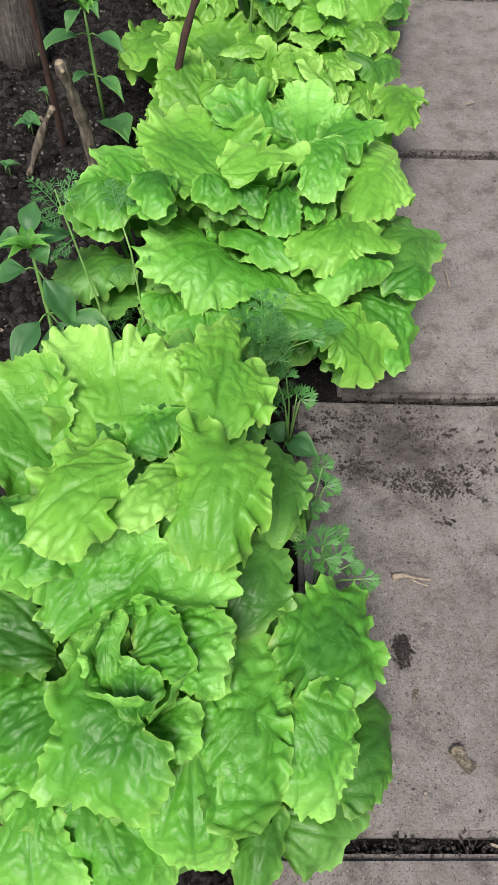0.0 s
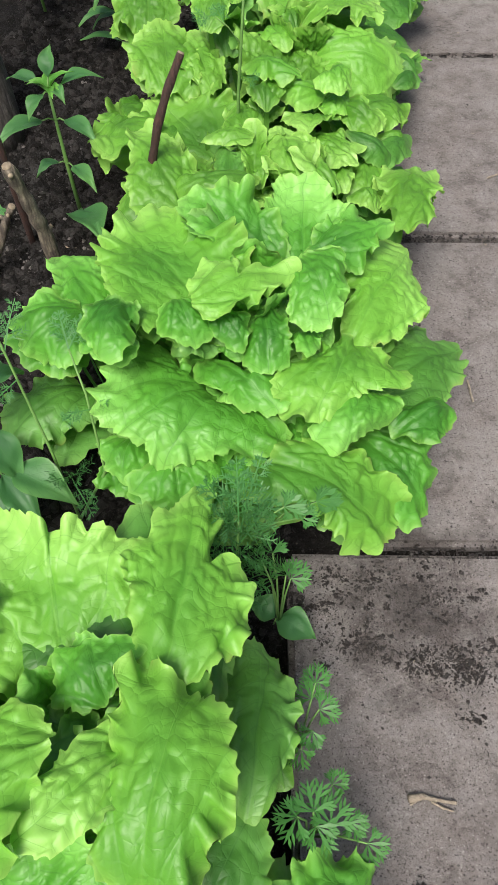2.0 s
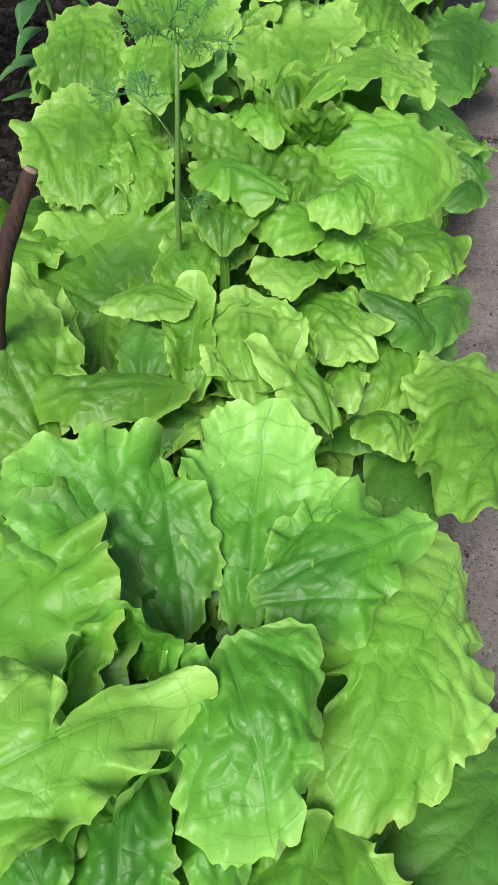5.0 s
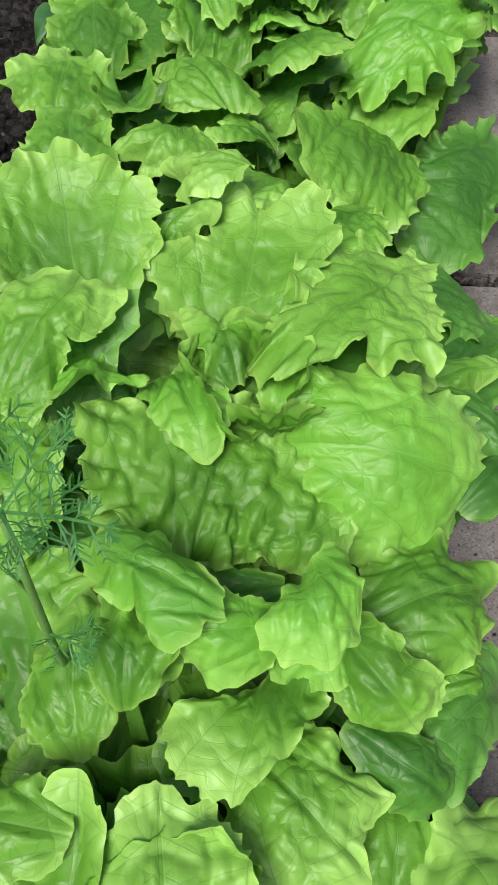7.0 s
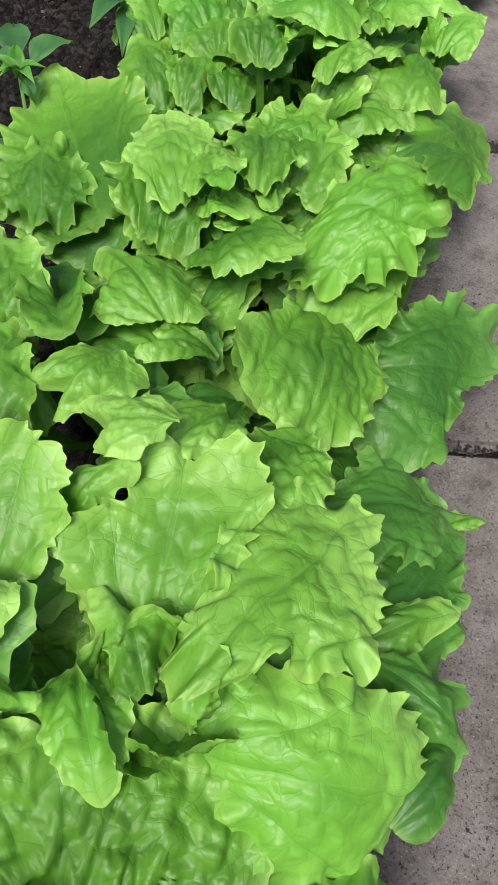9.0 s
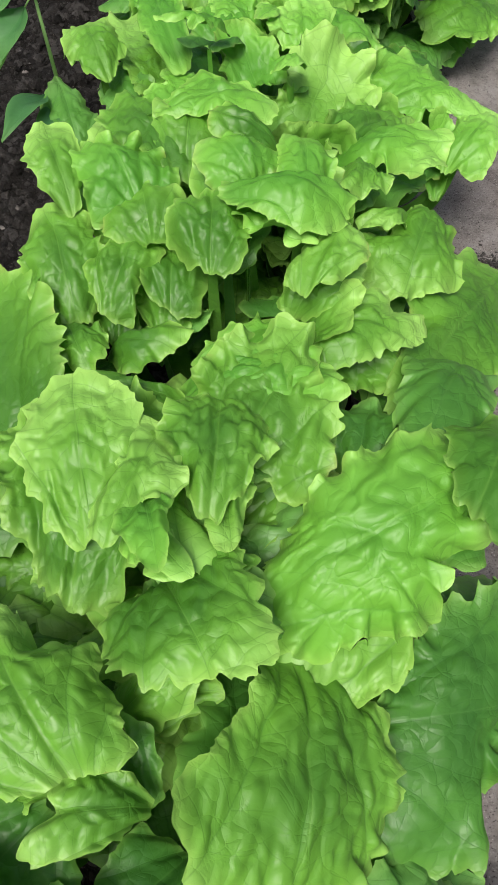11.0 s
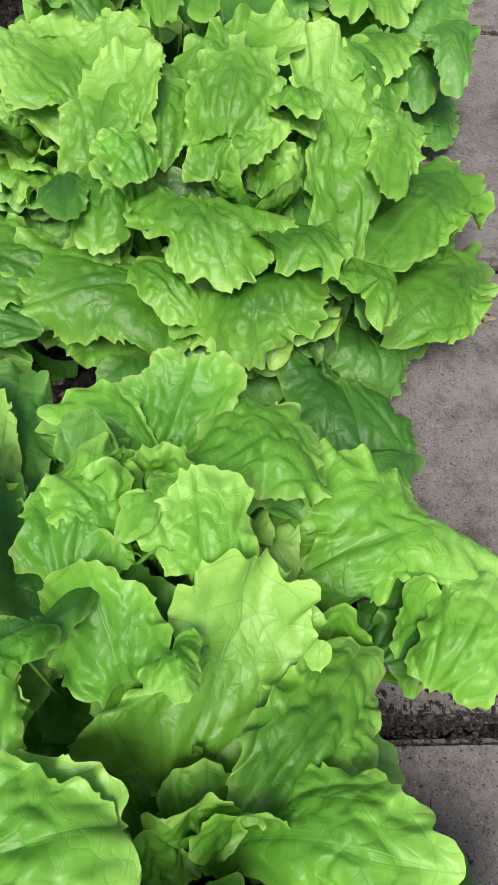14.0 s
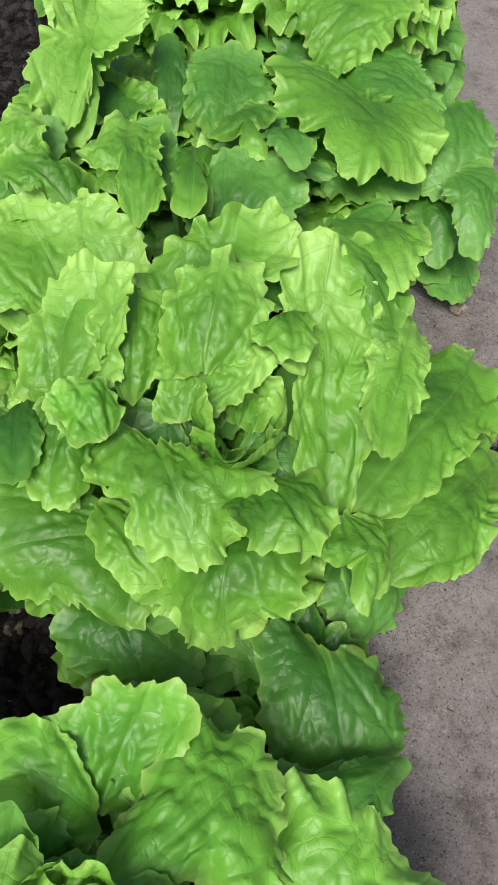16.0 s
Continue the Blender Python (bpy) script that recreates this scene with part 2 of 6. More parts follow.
def slab_material():
    k = Nodes("worn_concrete")
    place = k.add("ShaderNodeNewGeometry").outputs["Position"]
    rand = k.add("ShaderNodeObjectInfo").outputs["Random"]
    broad = k.noise(4.5, 5.0, 0.62, place, 0.4)
    mid = k.noise(27.0, 6.0, 0.68, place)
    grit = k.noise(210.0, 8.0, 0.78, place, 0.8)
    base = k.mix(k.ramp(broad, [(0.3, 0.0), (0.7, 1.0)]), (0.18, 0.16, 0.15), (0.285, 0.263, 0.25))
    base = k.mix(k.math("MULTIPLY", rand, 0.3), base, (0.207, 0.187, 0.178))
    base = k.mix(k.ramp(mid, [(0.5, 0.0), (0.64, 0.6)]), base, (0.28, 0.264, 0.256))
    base = k.mix(k.ramp(mid, [(0.36, 0.6), (0.48, 0.0)]), base, (0.08067, 0.06832, 0.06357))
    base = k.mix(k.ramp(grit, [(0.37, 0.7), (0.46, 0.0)]), base, (0.06, 0.05, 0.046))
    base = k.mix(k.ramp(grit, [(0.55, 0.0), (0.66, 0.6)]), base, (0.36, 0.34, 0.32))
    speck = k.noise(520.0, 2.0, 0.5, place)
    base = k.mix(k.ramp(speck, [(0.66, 0.0), (0.71, 0.8)]), base, (0.45, 0.43, 0.41))
    base = k.mix(k.ramp(speck, [(0.33, 0.85), (0.38, 0.0)]), base, (0.02714, 0.02303, 0.02171))
    pink = k.ramp(k.noise(13.0, 3.0, 0.5, place), [(0.52, 0.0), (0.7, 0.25)])
    base = k.mix(pink, base, (0.1789, 0.145, 0.1341))
    spot = k.add("ShaderNodeVectorMath", operation="DISTANCE")
    k.link(place, spot.inputs[0])
    spot.inputs[1].default_value = (0.17, 0.59, 0.0)
    film = k.math("SUBTRACT", k.math("ADD", 1.05, k.math("MULTIPLY", k.math("SUBTRACT", k.noise(19.0, 6.0, 0.7, place), 0.5), 3.2)), k.math("MULTIPLY", spot.outputs["Value"], 8.0), True)
    base = k.mix(k.math("MULTIPLY", film, 0.72), base, (0.026, 0.021, 0.019))
    k.link(base, k.bsdf.inputs["Base Color"])
    k.link(k.bump(grit, 0.8, 0.0036, k.bump(mid, 0.5, 0.005)), k.bsdf.inputs["Normal"])
    k.bsdf.inputs["Roughness"].default_value = 0.82
    k.bsdf.inputs["Specular IOR Level"].default_value = 0.3
    return k.mat


SOIL_CRUMB = stalk_material("dry_soil_crumb", (0.008, 0.0062, 0.0055), (0.034, 0.027, 0.0235), 220.0)
DRY_CRUMB = stalk_material("grey_dry_crumb", (0.045, 0.04, 0.037), (0.21, 0.19, 0.175), 260.0)
SOIL, CLODS, CONCRETE = soil_material(), soil_material("loose_garden_soil", 0.45), slab_material()


# ---- builders ----
rng = np.random.default_rng(11)


def part(name, bm, material, parent, label=""):
    """Links a bmesh as one mesh object under a thing or a part."""
    me = bpy.data.meshes.new(name)
    bm.to_mesh(me)
    bm.free()
    me.materials.append(material)
    me.shade_smooth()
    ob = new(name, me)
    ob.parent = parent
    return tagged(ob, label=label)


def thing(name, place, label, category, group="", kind=""):
    """An empty at the base of a thing, to carry its parts."""
    ob = new(name)
    ob.empty_display_size = 0.05
    ob.location = place
    return tagged(ob, label, category, group, kind)


LATTICE = rng.random((32, 32, 32))


def puff(p, scale):
    """Smooth value noise from -1 to 1 at an array of points."""
    q = p * scale + 100.0
    i = np.floor(q).astype(int)
    f = q - i
    f = f * f * (3 - 2 * f)
    i %= 32
    j = (i + 1) % 32
    x0, y0, z0, x1, y1, z1 = i[..., 0], i[..., 1], i[..., 2], j[..., 0], j[..., 1], j[..., 2]
    fx, fy, fz = f[..., 0], f[..., 1], f[..., 2]
    g = lambda a, b, c: LATTICE[a, b, c]
    lo = (g(x0, y0, z0) * (1 - fx) + g(x1, y0, z0) * fx) * (1 - fy) + (g(x0, y1, z0) * (1 - fx) + g(x1, y1, z0) * fx) * fy
    hi = (g(x0, y0, z1) * (1 - fx) + g(x1, y0, z1) * fx) * (1 - fy) + (g(x0, y1, z1) * (1 - fx) + g(x1, y1, z1) * fx) * fy
    return 2 * (lo * (1 - fz) + hi * fz) - 1


def quilt(p, scale):
    """Cells with pillowed middles on a plane: the gap between the nearest and the second nearest cell centre, 0 on their borders."""
    q = p[..., :2] * scale + 64.0
    i = np.floor(q).astype(int)
    one, two = np.full(q.shape[:-1], 9.0), np.full(q.shape[:-1], 9.0)
    for dx in (-1, 0, 1):
        for dy in (-1, 0, 1):
            cx, cy = i[..., 0] + dx, i[..., 1] + dy
            d = np.hypot(cx + LATTICE[cx % 32, cy % 32, 0] - q[..., 0], cy + LATTICE[cx % 32, cy % 32, 1] - q[..., 1])
            two = np.minimum(two, np.maximum(one, d))
            one = np.minimum(one, d)
    return two - one


def sheet(name, grid, rim, material, parent, across=None, along=None, crease=None):
    """One mesh from a grid of points (rows from base to tip), with the leaf's map and its nearness to the rim."""
    n, m = grid.shape[:2]
    me = bpy.data.meshes.new(name)
    idx = np.arange(n * m).reshape(n, m)
    quads = np.stack([idx[:-1, :-1], idx[:-1, 1:], idx[1:, 1:], idx[1:, :-1]], -1).reshape(-1, 4)
    me.from_pydata(grid.reshape(-1, 3).tolist(), [], quads.tolist())
    vv, uu = np.meshgrid(np.linspace(0, 1, n), np.linspace(0, 1, m), indexing="ij")
    if across is not None:
        uu, vv = across, along
    flat = quads.reshape(-1)
    for key, a, b in (("leaf", uu, vv), ("rim", rim, 0 * rim if crease is None else crease), ("vein", 0.5 + vv * 6 - np.abs(uu - 0.5) * 5, 0.25 + 0 * uu)):
        layer = me.uv_layers.new(name=key)
        layer.data.foreach_set("uv", np.stack([a.reshape(-1)[flat], b.reshape(-1)[flat]], -1).reshape(-1))
    me.materials.append(material)
    me.shade_smooth()
    ob = new(name, me)
    ob.parent = parent
    ob.matrix_parent_inverse = Matrix.Translation(-parent.location)
    return ob


def leaf(plant, base, tip, left, right, bend=0.02, ruffle=1.0, curl=0.0, blister=1.0, deep=False, fine=1):
    """A lettuce leaf: its midrib runs from base to tip, bent upward by bend; its blade reaches left and right;
    its rim waves by ruffle and turns down by curl. A narrow foot joins it to the plant's crown."""
    base, tip, left, right = (np.array(p, float) for p in (base, tip, left, right))
    long_, broad = np.linalg.norm(tip - base), np.linalg.norm(right - left)
    size = 0.5 * (long_ + broad)
    n = m = fine if fine > 1 else 56 if size > 0.07 else 40
    v, u = np.meshgrid(np.linspace(-1, 1, n), np.linspace(-1, 1, m), indexing="ij")
    # a blade with well rounded corners
    x, y = u * np.sqrt(1 - v * v * 0.37), v * np.sqrt(1 - u * u * 0.37)
    r = np.maximum(np.abs(u), np.abs(v)) + 1e-6
    up = np.cross(right - left, tip - base)
    up /= np.linalg.norm(up) + 1e-9
    if up[2] < 0:
        up = -up
    tip = tip + (tip - base) * 0.08
    bend = float(np.clip(bend, -0.2 * long_, 0.22 * long_))
    knee = (base + tip) / 2 + up * bend * 2
    rib = lambda s: ((1 - s) ** 2)[..., None] * base + (2 * s * (1 - s))[..., None] * knee + (s ** 2)[..., None] * tip
    middle = rib(np.array([0.6]))[0]
    to_right, to_left = right - middle, left - middle
    span, bow = (to_right - to_left) / 2, (to_right + to_left) / 2
    span = span * max(1, 0.4 * long_ / (np.linalg.norm(span) + 1e-9))
    bow *= min(1, 0.4 * np.linalg.norm(span) / (np.linalg.norm(bow) + 1e-9))
    across = span / (np.linalg.norm(span) + 1e-9)
    shift = rng.random(3) * 50
    around = np.arctan2(x, y)
    ring = np.stack([np.sin(around), np.cos(around), 0 * x], -1) * size / 0.15 + shift
    along = (y + 1) / 2
    edge = np.minimum(r * np.clip((along - 0.04) * 5, 0, 1), 1)
    # outline: lobes and small teeth; a narrow foot, widest past the middle
    lobes = puff(ring, 2.1) * 0.045 + puff(ring, 5.0) * 0.025 + (np.abs(puff(ring, 9.0)) - 0.35) * 0.035
    if n < 30:
        lobes = lobes * 0.5
    else:
        lobes = lobes + (0.3 - np.abs(puff(ring, 19.0))) * 0.055
    x, y = x * (1 + lobes * edge ** 4), y * (1 + lobes * edge ** 4)
    s = (y + 1) / 2
    wide = np.interp(s, [0, 0.1, 0.25, 0.45, 0.6, 0.8, 1], [0.55, 0.64, 0.82, 0.99, 1.04, 1.06, 1.04])
    p = rib(s) + (x * wide)[..., None] * span + ((x * wide) ** 2)[..., None] * bow
    du, dv = np.gradient(p, axis=1), np.gradient(p, axis=0)
    nor = np.cross(du, dv)
    nor /= np.linalg.norm(nor, axis=-1, keepdims=True) + 1e-9
    inner = np.clip(np.arange(n), 3, n - 4)
    nor = nor[inner][:, inner]
    if nor[n // 2, m // 2] @ up < 0:
        nor = -nor
    flat = np.stack([x * wide * broad / 2, s * long_, 0 * x], -1) + shift
    ax = np.abs(x)
    # frilled rim: folds that grow toward the edge and lean outward
    ring2 = np.stack([u * 0 + ring[..., 0] - shift[0], ring[..., 1] - shift[1], edge * 0.3], -1) + shift[::-1]
    turn = np.arctan2(x, y)
    ruffle = ruffle * (0.8 if deep else 1) * np.interp(np.abs(nor[..., 2]), [0.3, 0.8], [0.4, 1])
    count = max(4, round(math.pi * size / 0.038))
    phase = turn * count + 4.5 * puff(ring2, 1.4) + shift[0]
    high = ruffle * (1 if n > 30 else 0.75) * np.clip(size, 0.06, 0.15) * (0.09 + 0.075 * puff(ring2 + 3.3, 1.7)) * np.clip(edge - 0.25, 0, 1) ** 2 * 1.75
    small = phase * 2.3 + 3 * puff(ring2 + 9.1, 2.5)
    low = 0.5 * high * np.clip(edge, 0, 1) ** 3
    lift = np.sin(phase) * high + np.sin(small) * low
    folds = -np.sin(2 * phase) * high * 0.3
    lift += puff(ring2, 1.6) * ruffle * min(size, 0.15) * 0.09 * edge ** 2.2
    lift += puff(flat, 11.0) * 0.010 * np.clip(s * 2, 0, 1)
    # blisters puffed up between creased veins, and the sunk midrib
    slant = flat + np.stack([0 * x, -0.75 * ax * broad / 2, 0 * x], -1)
    slant = slant + puff(flat, 30.0)[..., None] * 0.006
    cells = np.abs(puff(slant * np.array([0.7, 1.25, 1]), 62.0)) * 0.6 + np.abs(puff(slant * np.array([0.85, 1.15, 1]), 125.0)) * 0.5
    lift += puff(np.stack([np.arctan2(x, s + 0.1) * 1.6, 0 * x, 0 * x], -1) + shift, 1.6) * 0.045 * size * np.clip(s, 0, 1) * (1 - np.exp(-(x / 0.15) ** 2))
    pad = quilt(slant * np.array([0.8, 1.15, 1]), 78.0 if n > 30 else 55.0)
    tuft = quilt(slant + 3.1, 150.0)
    crease = np.clip(1 - pad * 4.5, 0, 1)
    puffed = 1 - np.clip(1 - pad * 1.7, 0, 1) ** 2
    lift += (puffed * 0.0042 + (1 - np.clip(1 - tuft * 1.7, 0, 1) ** 2) * (0.0013 if n > 30 else 0) - 0.003) * blister * (0.35 + 0.9 * rng.random() ** 1.5) * (1 - 0.6 * edge ** 3) * np.clip(s * 3, 0.1, 1)
    lift += (cells - 0.3) * 0.0075 * blister * (0.55 + 0.9 * rng.random()) * (1 - 0.5 * edge ** 3) * np.clip(s * 3, 0.2, 1)
    lift -= 0.0045 * np.exp(-(x / 0.05) ** 2) * np.clip(1.2 - s, 0, 1)
    lift -= (curl + 0.16 * np.clip(puff(ring2, 1.2), 0, 1)) * edge ** 6 * size * 0.5
    ahead = (tip - base) / (long_ + 1e-9)
    tangent = np.cos(turn)[..., None] * across - np.sin(turn)[..., None] * ahead
    p = p + nor * lift[..., None] + tangent * folds[..., None]
    # the foot, down to the crown
    crown = np.array([*plant.location[:2], 0.055])
    far = np.clip((np.linalg.norm(base - crown) - 0.1) / 0.08, 0, 0.85)
    crown = crown + (np.array([base[0], base[1], 0.04]) - crown) * far
    k = np.linspace(0, 1, 7)[:-1]
    line = crown + (base - crown) * k[:, None] ** 1.0 + np.array([0, 0, -0.02]) * (k * (1 - k))[:, None] * 4
    foot = line[:, None, :] + (p[0] - p[0].mean(0))[None] * (0.7 + 0.3 * k)[:, None, None]
    p = np.concatenate([foot, p])
    edge = np.concatenate([np.zeros((6, m)), np.clip(edge, 0, 1)])
    along = np.concatenate([np.zeros((6, m)), along])
    x = np.concatenate([np.zeros((6, m)) + u[0] * 0.15, x])
    crease = np.concatenate([np.zeros((6, m)), crease])
    low = 0.014 + 0.008 * rng.random()
    p[..., 2] = low + 0.012 * np.log1p(np.exp(np.clip((p[..., 2] - low) / 0.012, -8, 30)))
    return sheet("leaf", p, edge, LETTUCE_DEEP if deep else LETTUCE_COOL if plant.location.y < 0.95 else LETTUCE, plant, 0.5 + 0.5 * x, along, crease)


GROWN = {}


def blade_leaf(plant, place, turn, reach, bulge=0.004, blister=1.0, deep=False, scorch=False, pale=False, coarse=False, dip=0.13):
    """A lettuce leaf spread round its middle: place of the middle; bearing, pitch and roll of its midrib (degrees);
    the reach of its blade (mm) at even bearings, counted from the tip round; bulge lifts the middle over the rim,
    dip sinks the foot into the head."""
    if not coarse:
        GROWN.setdefault(plant.name, []).append((place, turn, reach, pale))
    reach = np.array(reach, float) / 1000
    size = reach.mean()
    n = 44 if coarse else 76 if size > 0.055 else 60 if size > 0.034 else 46
    v, u = np.meshgrid(np.linspace(-1, 1, n), np.linspace(-1, 1, n), indexing="ij")
    x, y = u * np.sqrt(1 - v * v * 0.49), v * np.sqrt(1 - u * u * 0.49)
    edge, around = np.hypot(x, y), np.arctan2(y, x)
    edge = 1 - (1 - np.clip(edge, 0, 1)) ** 1.3
    # the outline, rounded between its bearings
    k = len(reach)
    f = (around % (2 * math.pi)) / (2 * math.pi) * k
    i, f = np.floor(f).astype(int) % k, f - np.floor(f)
    p0, p1, p2, p3 = (reach[(i + j) % k] for j in (-1, 0, 1, 2))
    out = p1 + 0.5 * f * (p2 - p0 + f * (2 * p0 - 5 * p1 + 4 * p2 - p3 + f * (3 * (p1 - p2) + p3 - p0)))
    out = np.clip(out, 0.35 * size, 2.4 * size)
    shift = rng.random(3) * 50
    ring = np.stack([np.cos(around) * out, np.sin(around) * out, 0 * x], -1) + shift
    wave = min(size, 0.065) * (0.75 if deep else 1.0)
    turns = max(5, round(2 * math.pi * size / 0.033))
    phase = around * turns + 4.0 * puff(ring + 4, 15)
    lively = (0.75 + 0.5 * rng.random()) * (0.6 if blister < 1 else 1.0)
    high = 0.14 * lively * wave * np.clip(0.6 + 1.1 * puff(ring + 1, 17), 0.12, 1.3)
    lobes = (puff(ring, 34) * 0.045 + puff(ring, 70) * 0.02 + np.sin(phase + 1) * 0.015) * out
    tooth = 0.0036 * (1 - 2.2 * np.abs(puff(ring + 5, 78))) + 0.003 * (1 - 2.4 * np.abs(puff(ring, 165)))
    r = edge * out + (lobes + tooth * min(1.1, size / 0.045)) * edge ** 9
    px, py = r * np.cos(around), r * np.sin(around)
    # venation: a fan from the foot, with slanting side veins
    foot = reach[k // 2]
    long_ = foot + reach[0]
    bx = px + foot
    flat = np.stack([px, py, 0 * px], -1) + shift
    from_foot = np.hypot(bx + 0.12 * long_, py) / long_
    fan_of = np.arctan2(py, bx + 0.12 * long_) / 0.42 + puff(flat, 26) * 0.16 + puff(flat, 70) * 0.05
    near = np.abs(fan_of - np.round(fan_of))
    main = near * 0.42 * from_foot * long_
    slant = from_foot * (4.2 + 14 * long_) + near * 1.1 + np.round(fan_of) * 0.37 + puff(flat, 40) * 0.5
    side = np.abs(slant - np.round(slant)) / (4.2 + 14 * long_) * long_
    cell = np.minimum(main, side)
    dome = 1 - (1 - np.clip(cell / 0.0085, 0, 1)) ** 2
    # relief: bulge, folds that run out from the foot, pillows between the veins, a frilled and rolled rim
    rim = np.clip((edge - 0.42) / 0.58, 0, 1)
    brim = np.clip((edge - 0.62) / 0.38, 0, 1)
    lift = bulge * (1 - edge ** 2) * (1.1 if bulge > 0 else 1.5)
    lift -= dip * min(long_, 0.13) * np.clip(1 - bx / (0.62 * long_), 0, 1) ** 2
    folds = np.stack([fan_of * 0.9, from_foot * 0.5, 0 * bx], -1) + shift
    lift += puff(folds, 1.0) * 0.006 * np.clip(from_foot * 1.6, 0, 1) + puff(flat, 15) * 0.006 * (0.4 + rim) + puff(ring + 2, 24) * 0.16 * wave * rim ** 2.5
    lift += np.sin(phase) * high * (0.35 * rim ** 2 + 0.75 * brim ** 1.5) + np.sin(2.3 * phase + 3 * puff(ring + 9, 30)) * high * 0.4 * brim ** 2
    lift += puff(ring + 7, 86) * 0.0042 * brim ** 1.3
    lift += np.clip(puff(ring + 3, 20), 0, 1) * 0.2 * wave * brim ** 2.5 - np.clip(puff(ring + 6, 22) + 0.1, 0, 1) * 0.24 * wave * brim ** 2
    soft = (0.6 if deep else 1.0) * (0.8 + 0.5 * rng.random())
    rough = soft * (0.7 + 1.0 * max(0.0, blister - 1))
    lift += (dome - 0.6) * 0.0018 * soft * min(blister, 1.25) * (1 - 0.5 * rim ** 3)
    # billows, longer along the veins than across them, with sharp creases between
    drawn = np.stack([from_foot * long_ * 0.72, fan_of * 0.42 * (from_foot + 0.15) * long_ * 1.25, 0 * bx], -1) + shift
    drawn = drawn + puff(flat, 35)[..., None] * 0.004
    lift += (np.abs(puff(drawn, 52)) - 0.3) * 0.0036 * rough * (1 - 0.55 * rim ** 3)
    lift += (np.abs(puff(drawn + 3, 100)) - 0.3) * (0.001 if coarse else 0.0026) * rough * (1 - 0.5 * rim ** 3)
    lift += puff(flat, 60) * 0.0011 * soft + puff(flat + 8, 130) * 0.0004 * soft
    lift -= 0.0016 * np.exp(-(main / 0.0022) ** 2) * np.clip(1.3 - from_foot, 0.2, 1)
    lean = -np.sin(2 * phase) * high * 0.3 * brim
    # into place
    b, p, q = (radians(a) for a in turn)
    ahead = np.array([math.cos(p) * math.cos(b), math.cos(p) * math.sin(b), math.sin(p)])
    level = np.array([-math.sin(b), math.cos(b), 0])
    over = np.cross(ahead, level)
    across = level * math.cos(q) + over * math.sin(q)
    up = np.cross(ahead, across)
    tangent = -np.sin(around)[..., None] * ahead + np.cos(around)[..., None] * across
    at = np.array(place) + px[..., None] * ahead + py[..., None] * across + lift[..., None] * up + lean[..., None] * tangent
    low = 0.012 + 0.008 * rng.random()
    at[..., 2] = low + 0.012 * np.log1p(np.exp(np.clip((at[..., 2] - low) / 0.012, -8, 30)))
    # the stalk, from the foot of the blade down to the crown
    base = np.array(place) - ahead * foot * 0.55 - up * 0.02
    crown = np.array([plant.location.x, plant.location.y, 0.05])
    crown = crown + (np.array([base[0], base[1], 0.035]) - crown) * np.clip((np.linalg.norm(base[:2] - crown[:2]) - 0.06) / 0.1, 0, 0.8)
    s = np.linspace(0, 1, 6)[:, None, None]
    c = np.linspace(-1, 1, 7)[None, :, None]
    knee = np.array([base[0] * 0.7 + crown[0] * 0.3, base[1] * 0.7 + crown[1] * 0.3, 0.05])
    stalk = base * (1 - s) ** 2 + knee * 2 * s * (1 - s) + crown * s ** 2 + across * c * (0.003 + 0.007 * s) + up * (c ** 2) * 0.004
    me = bpy.data.meshes.new("leaf")
    idx = np.arange(n * n).reshape(n, n)
    jdx = n * n + np.arange(42).reshape(6, 7)
    quads = np.concatenate([np.stack([g[:-1, :-1], g[:-1, 1:], g[1:, 1:], g[1:, :-1]], -1).reshape(-1, 4) for g in (idx, jdx)])
    me.from_pydata(np.concatenate([at.reshape(-1, 3), stalk.reshape(-1, 3)]).tolist(), [], quads.tolist())
    corner = quads.reshape(-1)
    none = np.zeros(42)
    # mask for the crease shade painted into the leaf colour
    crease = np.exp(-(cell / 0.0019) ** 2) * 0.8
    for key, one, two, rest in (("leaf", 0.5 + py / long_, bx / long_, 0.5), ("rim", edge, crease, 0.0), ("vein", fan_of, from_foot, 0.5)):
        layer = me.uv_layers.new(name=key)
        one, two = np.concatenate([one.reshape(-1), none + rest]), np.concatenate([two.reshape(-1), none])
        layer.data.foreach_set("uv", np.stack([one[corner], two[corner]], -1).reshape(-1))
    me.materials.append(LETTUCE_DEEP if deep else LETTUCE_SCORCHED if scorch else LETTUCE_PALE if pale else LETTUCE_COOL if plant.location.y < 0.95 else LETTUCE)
    me.shade_smooth()
    ob = new("leaf", me)
    ob.parent = plant
    ob.matrix_parent_inverse = Matrix.Translation(-plant.location)
    return ob


def heart(plant, place, size, count, turn=0.0, lean=58.0):
    """The curled young leaves that stand round the middle of a head."""
    for i in range(count):
        a = radians(turn + 360 * i / count)
        r = size * (0.55 + 0.2 * rng.random())
        reach = [1000 * size * q * (0.9 + 0.2 * rng.random()) for q in (1.0, 1.0, 0.95, 0.8, 0.7, 0.65, 0.7, 0.75, 0.7, 0.65, 0.7, 0.8, 0.95, 1.0)]
        blade_leaf(plant, (place[0] + math.cos(a) * r, place[1] + math.sin(a) * r, place[2] - 0.3 * size), (math.degrees(a) + rng.normal() * 10, lean + rng.normal() * 8, rng.normal() * 10),
                   reach, bulge=-0.007, blister=1.4, dip=0.1)


